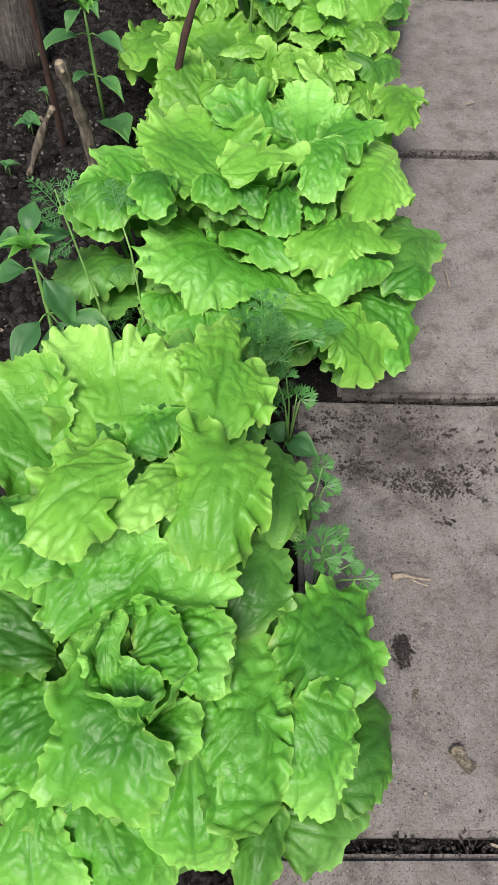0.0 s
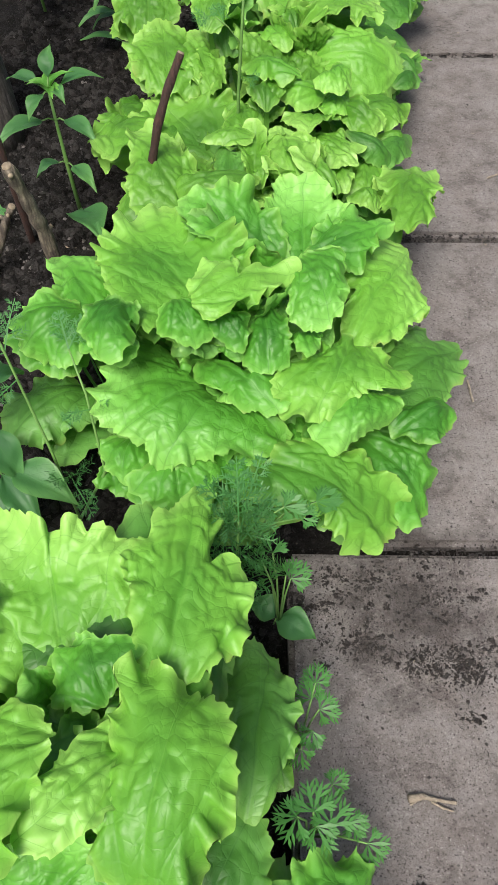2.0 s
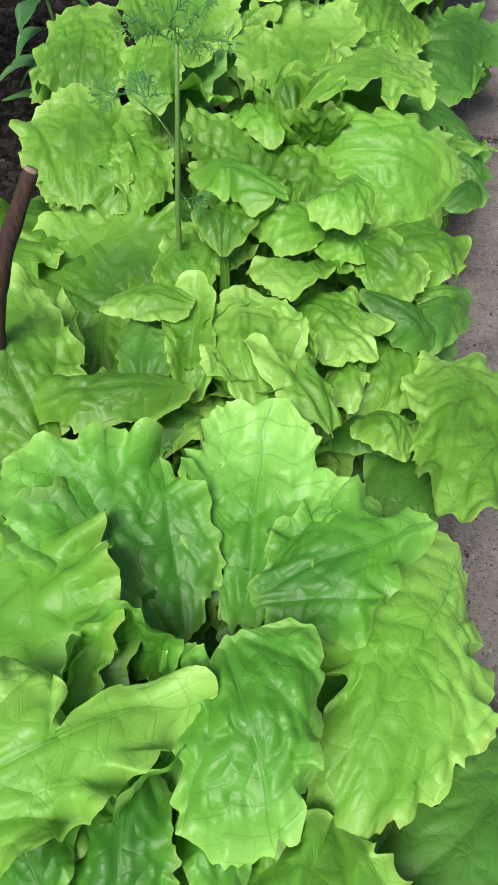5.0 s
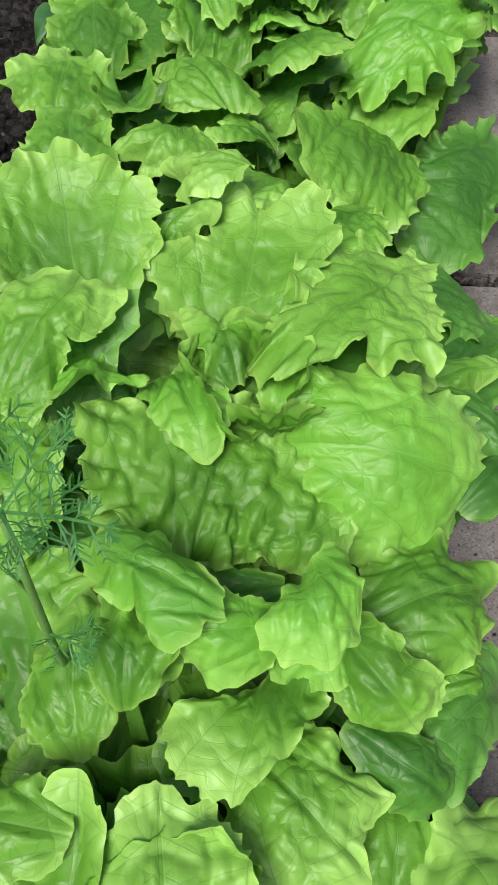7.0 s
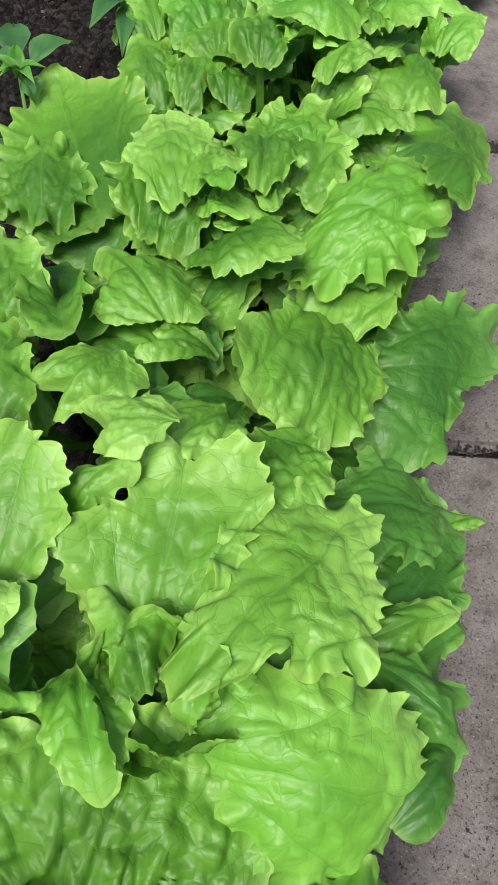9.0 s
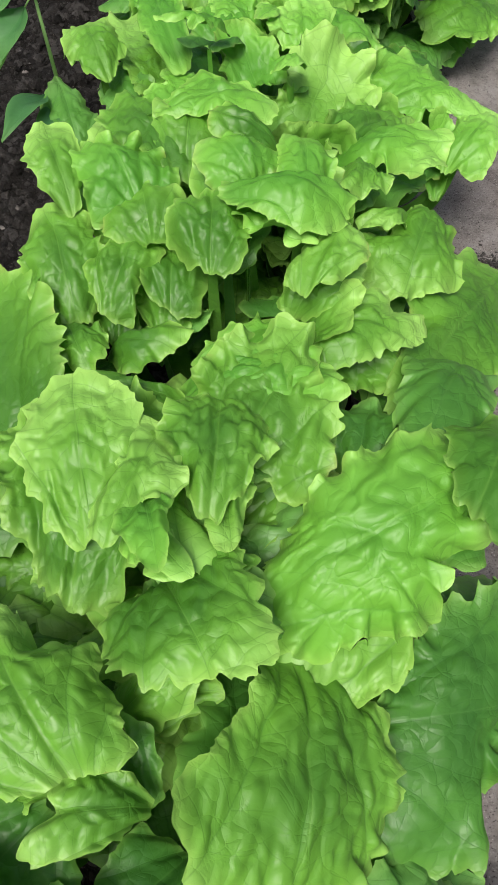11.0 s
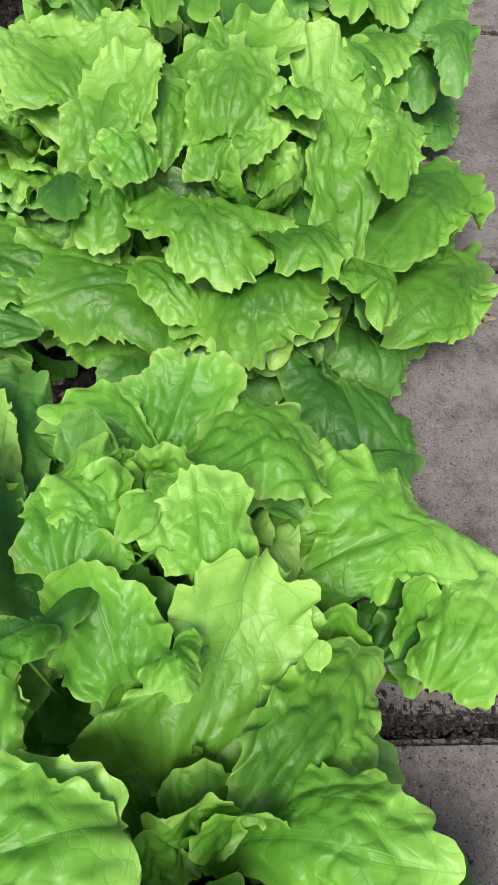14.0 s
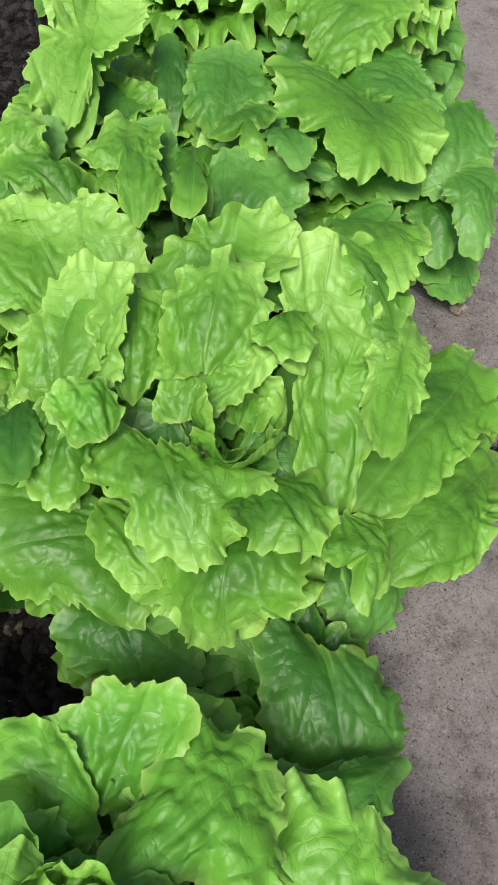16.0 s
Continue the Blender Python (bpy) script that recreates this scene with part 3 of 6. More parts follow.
def fan(plant, centre, around, reach, rise, foot, width, **more):
    """A leaf of a rosette by its bearing (degrees), reach and rise of its tip, the height of its foot and its width."""
    a = radians(around)
    out, side = np.array([math.cos(a), math.sin(a), 0]), np.array([math.sin(a), -math.cos(a), 0])
    c = np.array([centre[0], centre[1], 0])
    base = c + out * 0.02 + np.array([0, 0, foot])
    tip = c + out * reach + np.array([0, 0, rise])
    mid = base * 0.35 + tip * 0.65 + np.array([0, 0, 0.012])
    return leaf(plant, base, tip, mid - side * width / 2, mid + side * width / 2, **more)


def lettuce(place, label):
    ob = thing("lettuce", (place[0], place[1], 0.03), label, "lettuce", "lettuces in the row")
    return ob


def under_leaves(plant, wide=0.85, top=0.185):
    """The leaves within and under a head: one nested below each leaf of its top, and low whorls round its crown."""
    x, y = plant.location[:2]
    for place, turn, reach, pale in GROWN.get(plant.name, []):
        peek = rng.random() < 0.4 and place[0] < x + 0.05
        inward = -0.05 if peek else 0.14
        lower = (place[0] + (x - place[0]) * inward, place[1] + (y - place[1]) * inward + 0.006, max(place[2] - (0.02 if peek else 0.028) - 0.014 * rng.random(), 0.04))
        # unless it peeks out, the nested leaf's darker colour stands in for gap shade
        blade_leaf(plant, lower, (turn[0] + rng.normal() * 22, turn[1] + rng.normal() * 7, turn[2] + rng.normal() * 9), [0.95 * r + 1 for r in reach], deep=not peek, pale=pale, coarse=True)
    turn = rng.random() * 360
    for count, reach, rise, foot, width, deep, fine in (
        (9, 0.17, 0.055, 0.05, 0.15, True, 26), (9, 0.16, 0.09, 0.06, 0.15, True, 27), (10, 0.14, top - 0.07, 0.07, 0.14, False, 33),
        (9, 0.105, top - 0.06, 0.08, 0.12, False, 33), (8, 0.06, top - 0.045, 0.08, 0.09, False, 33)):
        turn += 23
        for i in range(count):
            bearing = turn + 360 * i / count + rng.normal() * 7
            short = 0.72 if math.cos(radians(bearing)) > 0.2 else 1.0
            fan(plant, (x, y), bearing, short * wide * reach * (1 + rng.normal() * 0.06), rise + rng.normal() * 0.01, foot, wide * width * (1 + rng.normal() * 0.1),
                bend=0.012, deep=deep, fine=fine, curl=0.15)


def skirt(plant, top=0.225, reach_of=1.0, spread=0.0, front=0.0):
    """The lower leaves of a lettuce, spread over the soil, and the inner ones that fill its head."""
    x, y = plant.location[:2]
    turn = rng.random() * 360
    for count, reach, rise, foot, width, deep, fine in (
        (9, 0.185, 0.06, 0.05, 0.16, True, 26), (9, 0.175, 0.105, 0.06, 0.15, True, 27), (10, 0.155, top - 0.078, 0.07, 0.14, False, 33),
        (9, 0.115, top - 0.07, 0.08, 0.12, False, 33), (8, 0.065, top - 0.035, 0.08, 0.09, False, 33), (6, 0.035, top - 0.035, 0.09, 0.06, False, 33)):
        turn += 23
        for i in range(count):
            bearing = turn + 360 * i / count + rng.normal() * 7
            side = 1 + spread * max(0, -math.cos(radians(bearing))) - front * max(0, -math.sin(radians(bearing)))
            fan(plant, (x, y), bearing, side * reach_of * reach * (1 + rng.normal() * 0.06), rise + rng.normal() * 0.01, foot, reach_of * width * (1 + rng.normal() * 0.1),
                bend=0.014, deep=deep, fine=fine, curl=0.15)


def stem(name, path, radius, material, parent, sides=7, label=""):
    """A tapered stalk along a path of points."""
    bm = bmesh.new()
    pts = [Vector(p) for p in path]
    rings = []
    for i, p in enumerate(pts):
        d = (pts[min(i + 1, len(pts) - 1)] - pts[max(i - 1, 0)]).normalized()
        x = d.orthogonal().normalized()
        y = d.cross(x)
        r = radius[0] + (radius[1] - radius[0]) * i / (len(pts) - 1)
        rings.append([bm.verts.new(p + x * r * math.cos(2 * math.pi * k / sides) + y * r * math.sin(2 * math.pi * k / sides)) for k in range(sides)])
    for r0, r1 in zip(rings, rings[1:]):
        for k in range(sides):
            bm.faces.new((r0[k], r0[(k + 1) % sides], r1[(k + 1) % sides], r1[k]))
    bm.faces.new(rings[0][::-1])
    bm.faces.new(rings[-1])
    ob = part(name, bm, material, parent, label)
    if parent:
        ob.matrix_parent_inverse = Matrix.Translation(-parent.location)
    return ob


# ---- lettuces, one after another along the row ----
head_a = lettuce((-0.1, 0.25), "bright green crisp lettuce with a frilled open heart")
blade_leaf(head_a, (-0.104, 0.310, 0.217), (33, 2, 9), (62, 36, 50, 42, 43, 49, 79, 75, 39, 30, 28, 31, 75, 77), bulge=-0.01, blister=1.4, dip=0.26)
blade_leaf(head_a, (-0.121, 0.253, 0.207), (95, 8, -0), (31, 23, 20, 20, 17, 18, 23, 34, 22, 12, 9, 9, 13, 34), bulge=0.006)
blade_leaf(head_a, (-0.065, 0.263, 0.208), (17, 3, -2), (38, 35, 37, 37, 43, 45, 39, 37, 33, 33, 40, 49, 39, 38), bulge=0.006, blister=1.4)
blade_leaf(head_a, (-0.099, 0.229, 0.201), (99, 13, 0), (20, 25, 24, 18, 16, 17, 23, 21, 21, 21, 22, 19, 19, 18), bulge=0.006)
blade_leaf(head_a, (-0.076, 0.205, 0.170), (-2, 11, 0), (27, 29, 29, 26, 24, 22, 24, 30, 29, 27, 26, 24, 25, 24), bulge=0.006, blister=1.3)
blade_leaf(head_a, (-0.123, 0.192, 0.182), (-135, -28, -2), (56, 42, 50, 59, 58, 54, 37, 34, 44, 60, 63, 45, 35, 50), bulge=0.012, blister=1.3)
blade_leaf(head_a, (-0.014, 0.219, 0.153), (50, -12, 3), (67, 73, 75, 45, 39, 41, 49, 61, 80, 71, 51, 39, 34, 38), bulge=0.006, blister=1.5)
blade_leaf(head_a, (0.059, 0.290, 0.138), (55, -20, 6), (70, 62, 52, 46, 49, 49, 59, 63, 58, 55, 55, 49, 44, 48), bulge=0.006, blister=1.4)
blade_leaf(head_a, (-0.008, 0.331, 0.160), (63, -5, 5), (49, 46, 41, 35, 31, 32, 40, 52, 43, 38, 39, 34, 34, 37), bulge=0.006, deep=True)
blade_leaf(head_a, (0.043, 0.198, 0.131), (-59, -36, 3), (43, 34, 34, 34, 41, 54, 49, 40, 41, 33, 32, 41, 51, 54), bulge=0.012)
blade_leaf(head_a, (0.090, 0.207, 0.088), (41, -29, 1), (36, 64, 41, 27, 24, 25, 29, 44, 59, 44, 31, 28, 25, 26), bulge=0.012, deep=True)
blade_leaf(head_a, (-0.054, 0.147, 0.140), (-85, -37, -0), (37, 39, 38, 36, 34, 34, 38, 42, 38, 32, 32, 42, 37, 35), bulge=0.012)
blade_leaf(head_a, (-0.004, 0.131, 0.080), (-101, -23, 0), (42, 29, 21, 19, 20, 26, 38, 36, 32, 25, 23, 21, 23, 32), bulge=0.012, deep=True)
blade_leaf(head_a, (0.049, 0.148, 0.047), (-12, -25, 2), (26, 49, 37, 27, 24, 26, 36, 39, 38, 37, 35, 30, 30, 26), bulge=0.012, deep=True)
blade_leaf(head_a, (-0.195, 0.209, 0.153), (-150, -20, -2), (50, 44, 41, 44, 51, 52, 48, 44, 41, 44, 51, 48, 51, 45), bulge=0.012, blister=1.4)
blade_leaf(head_a, (-0.111, 0.127, 0.127), (-62, -31, -1), (44, 49, 45, 35, 32, 30, 33, 40, 60, 39, 26, 26, 33, 38), bulge=0.012)
blade_leaf(head_a, (-0.173, 0.124, 0.128), (-88, -28, -3), (38, 37, 41, 42, 35, 33, 37, 48, 37, 35, 36, 47, 37, 34), bulge=0.012)
blade_leaf(head_a, (-0.206, 0.278, 0.177), (164, 5, -2), (38, 35, 38, 32, 31, 35, 43, 40, 35, 31, 33, 34, 38, 39), bulge=0.006, deep=True)
heart(head_a, (-0.098, 0.25, 0.207), 0.031, 6, 10)
under_leaves(head_a, 0.85)
head_a2 = lettuce((-0.13, 0.47), "pale green lettuce with broad smooth upright leaves")
blade_leaf(head_a2, (-0.135, 0.502, 0.211), (104, -0, 1), (54, 98, 77, 63, 64, 74, 69, 66, 79, 84, 79, 68, 63, 56), bulge=-0.01, pale=True, dip=0.26)
blade_leaf(head_a2, (-0.218, 0.465, 0.215), (135, 4, 2), (69, 58, 52, 56, 55, 67, 69, 72, 54, 47, 49, 63, 73, 64), bulge=-0.01, pale=True, dip=0.26)
blade_leaf(head_a2, (-0.034, 0.509, 0.222), (83, -14, 18), (94, 66, 51, 49, 44, 43, 55, 85, 65, 60, 51, 46, 45, 34), bulge=0.006, pale=True)
blade_leaf(head_a2, (-0.041, 0.375, 0.249), (79, -7, -3), (54, 76, 47, 36, 35, 41, 60, 61, 61, 47, 43, 43, 45, 50), bulge=0.012, pale=True)
blade_leaf(head_a2, (-0.094, 0.446, 0.223), (115, -1, -7), (25, 28, 29, 29, 36, 29, 29, 24, 18, 23, 37, 32, 26, 23), bulge=0.006)
blade_leaf(head_a2, (-0.092, 0.365, 0.253), (-136, 10, -1), (39, 38, 27, 23, 25, 27, 27, 33, 43, 29, 23, 21, 23, 31), bulge=0.006, blister=1.2, pale=True)
blade_leaf(head_a2, (-0.150, 0.359, 0.255), (-145, -16, 11), (53, 47, 53, 52, 45, 34, 36, 48, 54, 54, 47, 37, 39, 45), bulge=0.012, pale=True)
blade_leaf(head_a2, (-0.192, 0.332, 0.235), (-128, -9, -21), (32, 30, 34, 38, 47, 40, 33, 31, 34, 36, 39, 42, 40, 38), bulge=0.012)
blade_leaf(head_a2, (0.018, 0.441, 0.154), (87, -31, 8), (73, 54, 35, 26, 25, 28, 43, 73, 51, 36, 29, 29, 32, 43), bulge=0.006, deep=True)
heart(head_a2, (-0.101, 0.425, 0.212), 0.028, 5, 30)
under_leaves(head_a2, 0.75)
head_b = lettuce((0.01, 0.78), "big bright green crisp lettuce beside the slabs")
blade_leaf(head_b, (-0.072, 0.862, 0.223), (127, -10, 1), (98, 77, 69, 69, 78, 97, 95, 80, 76, 83, 77, 86, 68, 102), bulge=-0.01, pale=True, dip=0.26)
blade_leaf(head_b, (0.000, 0.916, 0.212), (130, 15, 5), (57, 70, 58, 43, 38, 41, 57, 65, 61, 56, 48, 47, 49, 48), bulge=-0.01, dip=0.26)
blade_leaf(head_b, (0.070, 0.948, 0.198), (88, 4, -1), (59, 55, 46, 40, 38, 39, 49, 65, 54, 43, 39, 43, 42, 51), bulge=-0.01, dip=0.26)
blade_leaf(head_b, (0.115, 0.916, 0.194), (27, 0, 1), (51, 45, 48, 39, 34, 36, 37, 48, 48, 46, 40, 34, 32, 38), bulge=0.006)
blade_leaf(head_b, (0.154, 0.880, 0.158), (67, -10, 12), (87, 81, 58, 45, 44, 46, 53, 95, 74, 55, 52, 50, 47, 56), bulge=0.012, pale=True)
blade_leaf(head_b, (-0.005, 0.799, 0.235), (31, -14, 3), (66, 9, 18, 43, 39, 39, 40, 44, 45, 40, 35, 31, 33, 43), bulge=0.006, pale=True)
blade_leaf(head_b, (0.076, 0.815, 0.217), (-68, -18, 3), (40, 31, 27, 28, 34, 50, 46, 39, 32, 28, 30, 35, 45, 46), bulge=0.012, blister=1.5)
blade_leaf(head_b, (0.065, 0.777, 0.184), (-81, 11, -1), (30, 19, 15, 14, 16, 22, 22, 24, 20, 19, 18, 15, 16, 21), bulge=0.006)
blade_leaf(head_b, (0.027, 0.768, 0.194), (-86, -21, 1), (34, 32, 29, 23, 22, 25, 34, 42, 29, 24, 22, 23, 31, 36), bulge=0.012, blister=1.3)
blade_leaf(head_b, (-0.048, 0.769, 0.219), (-69, -22, 4), (25, 26, 28, 23, 23, 23, 24, 26, 24, 26, 25, 26, 21, 21), bulge=0.012)
blade_leaf(head_b, (-0.008, 0.769, 0.209), (-57, -25, 2), (25, 19, 17, 18, 23, 18, 18, 20, 20, 25, 18, 16, 17, 21), bulge=0.012)
blade_leaf(head_b, (-0.165, 0.866, 0.172), (123, -13, -2), (81, 36, 24, 23, 27, 44, 86, 69, 45, 33, 31, 35, 49, 62), bulge=0.012)
blade_leaf(head_b, (-0.114, 0.750, 0.232), (-99, -9, 4), (36, 41, 32, 24, 22, 24, 34, 34, 40, 31, 25, 26, 24, 27), bulge=0.012)
blade_leaf(head_b, (-0.178, 0.787, 0.191), (-144, -14, -9), (36, 33, 37, 45, 42, 39, 35, 38, 36, 38, 41, 40, 44, 37), bulge=0.012)
blade_leaf(head_b, (-0.061, 0.721, 0.158), (-140, 2, -4), (60, 56, 68, 61, 83, 114, 55, 45, 48, 61, 97, 78, 76, 78), bulge=0.012, blister=1.3)
blade_leaf(head_b, (0.007, 0.734, 0.170), (-46, -8, 4), (44, 44, 38, 27, 17, 16, 23, 48, 54, 31, 23, 21, 24, 33), bulge=0.012, blister=1.4)
blade_leaf(head_b, (0.095, 0.745, 0.166), (-108, -5, -5), (49, 34, 29, 31, 67, 60, 53, 55, 43, 37, 40, 53, 67, 62), bulge=0.012, pale=True)
blade_leaf(head_b, (0.109, 0.706, 0.155), (-106, -15, -7), (34, 19, 19, 22, 34, 55, 38, 34, 28, 23, 24, 32, 44, 43), bulge=0.012)
blade_leaf(head_b, (0.195, 0.812, 0.106), (38, -22, 4), (73, 70, 64, 46, 41, 42, 54, 71, 81, 65, 49, 41, 43, 50), bulge=0.012, deep=True)
blade_leaf(head_b, (0.183, 0.723, 0.133), (31, -22, 2), (38, 37, 26, 24, 26, 30, 36, 34, 35, 30, 30, 26, 26, 31), bulge=0.012)
blade_leaf(head_b, (0.156, 0.684, 0.090), (-47, -29, 3), (50, 44, 44, 43, 46, 45, 50, 50, 52, 47, 40, 40, 44, 56), bulge=0.012)
blade_leaf(head_b, (0.091, 0.639, 0.127), (-20, -34, -4), (76, 85, 55, 48, 44, 50, 62, 69, 87, 38, 33, 34, 47, 61), bulge=0.012, pale=True)
blade_leaf(head_b, (-0.056, 0.652, 0.121), (-80, -35, -2), (34, 31, 35, 39, 41, 35, 28, 29, 29, 34, 47, 36, 31, 30), bulge=0.012)
blade_leaf(head_b, (-0.108, 0.683, 0.121), (-103, -22, -2), (24, 27, 24, 27, 25, 23, 25, 23, 22, 26, 31, 23, 21, 22), bulge=0.012)
blade_leaf(head_b, (-0.196, 0.751, 0.110), (-138, -11, -1), (53, 43, 38, 39, 41, 51, 49, 49, 42, 43, 39, 41, 50, 46), bulge=0.012, deep=True)
heart(head_b, (0.015, 0.826, 0.212), 0.031, 5, 15)
under_leaves(head_b, 0.9)
head_c = lettuce((0.045, 1.1), "bright green lettuce pierced by a twig and dill")
blade_leaf(head_c, (-0.071, 1.201, 0.154), (127, -1, -7), (72, 76, 76, 58, 56, 67, 73, 72, 67, 70, 74, 63, 60, 63), bulge=-0.01, blister=0.5, dip=0.26)
blade_leaf(head_c, (-0.103, 1.304, 0.182), (98, 10, 1), (62, 55, 52, 52, 47, 48, 55, 58, 68, 53, 42, 41, 46, 64), bulge=0.006)
blade_leaf(head_c, (-0.056, 1.304, 0.175), (107, 4, -2), (63, 51, 40, 31, 29, 34, 46, 68, 50, 33, 28, 29, 36, 54), bulge=0.006, blister=1.3)
blade_leaf(head_c, (-0.058, 1.120, 0.126), (99, -2, 0), (46, 31, 26, 24, 24, 29, 36, 44, 33, 25, 24, 24, 29, 35), bulge=0.006)
blade_leaf(head_c, (-0.013, 1.071, 0.174), (91, 8, -2), (25, 33, 23, 19, 18, 20, 25, 26, 27, 24, 20, 19, 21, 23), bulge=0.006, deep=True)
blade_leaf(head_c, (-0.017, 1.108, 0.189), (177, -14, 7), (35, 30, 22, 19, 20, 24, 28, 31, 31, 26, 20, 19, 20, 27), bulge=0.006)
blade_leaf(head_c, (-0.039, 1.025, 0.181), (-169, -13, -9), (49, 28, 25, 27, 26, 32, 43, 59, 31, 22, 19, 20, 27, 53), bulge=0.012)
blade_leaf(head_c, (0.001, 1.183, 0.169), (99, -9, -6), (48, 31, 23, 22, 25, 36, 39, 38, 35, 29, 30, 27, 28, 36), bulge=0.006, blister=1.3)
blade_leaf(head_c, (0.032, 1.177, 0.201), (90, 6, 0), (20, 19, 20, 25, 18, 17, 18, 22, 20, 19, 19, 25, 19, 17), bulge=0.006)
blade_leaf(head_c, (0.018, 1.083, 0.193), (90, 11, 2), (45, 37, 25, 21, 18, 19, 26, 45, 38, 20, 16, 15, 18, 28), bulge=-0.01, dip=0.26)
blade_leaf(head_c, (0.059, 1.079, 0.183), (100, -1, 2), (48, 41, 39, 34, 34, 38, 42, 52, 43, 32, 31, 36, 40, 45), bulge=0.006, blister=1.8)
blade_leaf(head_c, (0.092, 1.158, 0.179), (-101, 10, 0), (37, 24, 20, 20, 24, 40, 63, 20, 15, 15, 20, 38, 43, 41), bulge=0.006)
blade_leaf(head_c, (0.115, 1.124, 0.162), (-45, -8, -4), (40, 29, 39, 34, 32, 39, 41, 38, 35, 36, 34, 38, 40, 39), bulge=0.006, blister=1.3)
blade_leaf(head_c, (0.125, 1.083, 0.147), (-80, 3, -2), (31, 18, 14, 14, 16, 20, 22, 29, 18, 15, 16, 16, 17, 23), bulge=0.006)
blade_leaf(head_c, (0.091, 1.037, 0.187), (136, 2, 6), (51, 27, 14, 14, 18, 26, 29, 32, 29, 25, 24, 24, 28, 4), bulge=0.006)
blade_leaf(head_c, (0.160, 1.108, 0.126), (-101, -11, -12), (36, 29, 28, 25, 28, 35, 39, 36, 35, 28, 23, 24, 31, 48), bulge=0.012)
blade_leaf(head_c, (0.202, 1.055, 0.151), (70, -14, -9), (91, 84, 58, 39, 34, 36, 47, 81, 81, 44, 38, 40, 45, 61), bulge=0.012)
blade_leaf(head_c, (0.151, 1.031, 0.160), (-63, -17, -3), (21, 20, 18, 19, 21, 18, 19, 18, 18, 20, 23, 18, 17, 17), bulge=0.012)
blade_leaf(head_c, (0.201, 1.174, 0.126), (39, -18, 4), (43, 54, 30, 22, 20, 22, 31, 46, 47, 35, 23, 20, 22, 29), bulge=0.012, deep=True)
blade_leaf(head_c, (-0.148, 1.215, 0.140), (-106, 6, -0), (95, 92, 54, 45, 43, 46, 61, 92, 103, 20, 41, 40, 48, 72), bulge=0.006)
blade_leaf(head_c, (-0.093, 1.046, 0.185), (123, 6, -0), (75, 40, 40, 40, 50, 70, 69, 56, 42, 40, 42, 41, 50, 71), bulge=0.006)
heart(head_c, (0.066, 1.074, 0.177), 0.028, 5, 0)
under_leaves(head_c, 0.85)
head_d = lettuce((0.08, 1.36), "large lettuce with a puckered heart and broad folded leaf")
blade_leaf(head_d, (-0.032, 1.427, 0.243), (104, 14, 2), (50, 49, 58, 54, 51, 50, 46, 49, 50, 54, 54, 53, 51, 45), bulge=-0.01, blister=0.6, dip=0.26)
blade_leaf(head_d, (0.079, 1.426, 0.222), (84, 9, 2), (50, 62, 39, 40, 66, 59, 60, 64, 58, 44, 41, 47, 64, 72), bulge=-0.01, blister=0.7, dip=0.26)
blade_leaf(head_d, (0.152, 1.412, 0.202), (49, -17, -0), (75, 77, 62, 50, 48, 47, 57, 94, 56, 53, 63, 52, 52, 46), bulge=0.006, blister=1.2)
blade_leaf(head_d, (0.067, 1.370, 0.206), (109, -2, 4), (18, 37, 27, 19, 18, 20, 33, 30, 21, 19, 20, 27, 32, 22), bulge=0.006)
blade_leaf(head_d, (0.046, 1.331, 0.204), (-68, 7, 1), (43, 32, 23, 21, 21, 26, 41, 31, 32, 30, 24, 23, 25, 34), bulge=0.006, pale=True)
blade_leaf(head_d, (0.066, 1.287, 0.179), (77, 4, 20), (57, 36, 32, 80, 77, 63, 51, 49, 45, 51, 81, 75, 66, 54), bulge=0.006, blister=2)
blade_leaf(head_d, (0.164, 1.316, 0.168), (6, -21, 30), (68, 72, 59, 54, 55, 59, 85, 58, 50, 53, 63, 65, 69, 67), bulge=0.018, blister=0.8, pale=True)
blade_leaf(head_d, (0.037, 1.215, 0.216), (157, -15, 3), (42, 26, 21, 18, 17, 35, 40, 41, 27, 20, 19, 21, 30, 41), bulge=0.012, blister=0.8, pale=True)
blade_leaf(head_d, (0.073, 1.195, 0.194), (-175, -5, -23), (30, 22, 21, 26, 25, 26, 31, 33, 28, 20, 19, 22, 28, 37), bulge=0.012, blister=0.8, pale=True)
blade_leaf(head_d, (0.119, 1.201, 0.208), (-80, -19, 3), (25, 25, 21, 21, 22, 27, 34, 22, 16, 17, 22, 29, 29, 26), bulge=0.012, blister=0.8, pale=True)
blade_leaf(head_d, (0.188, 1.234, 0.149), (25, -22, 1), (50, 47, 46, 34, 34, 40, 43, 49, 49, 44, 40, 37, 37, 40), bulge=0.012, blister=1.3)
blade_leaf(head_d, (0.156, 1.181, 0.168), (-40, -27, 20), (29, 34, 30, 21, 19, 24, 33, 33, 30, 25, 23, 26, 27, 29), bulge=0.012)
blade_leaf(head_d, (0.204, 1.194, 0.128), (19, -38, 6), (22, 23, 19, 13, 11, 12, 16, 23, 24, 17, 14, 13, 14, 15), bulge=0.012)
blade_leaf(head_d, (0.162, 1.395, 0.158), (4, -13, -10), (39, 33, 25, 24, 26, 27, 34, 41, 42, 24, 19, 19, 23, 42), bulge=0.006)
blade_leaf(head_d, (0.247, 1.457, 0.096), (58, -19, -0), (90, 82, 49, 37, 32, 33, 42, 80, 78, 50, 41, 32, 31, 40), bulge=0.006, blister=1.3, deep=True)
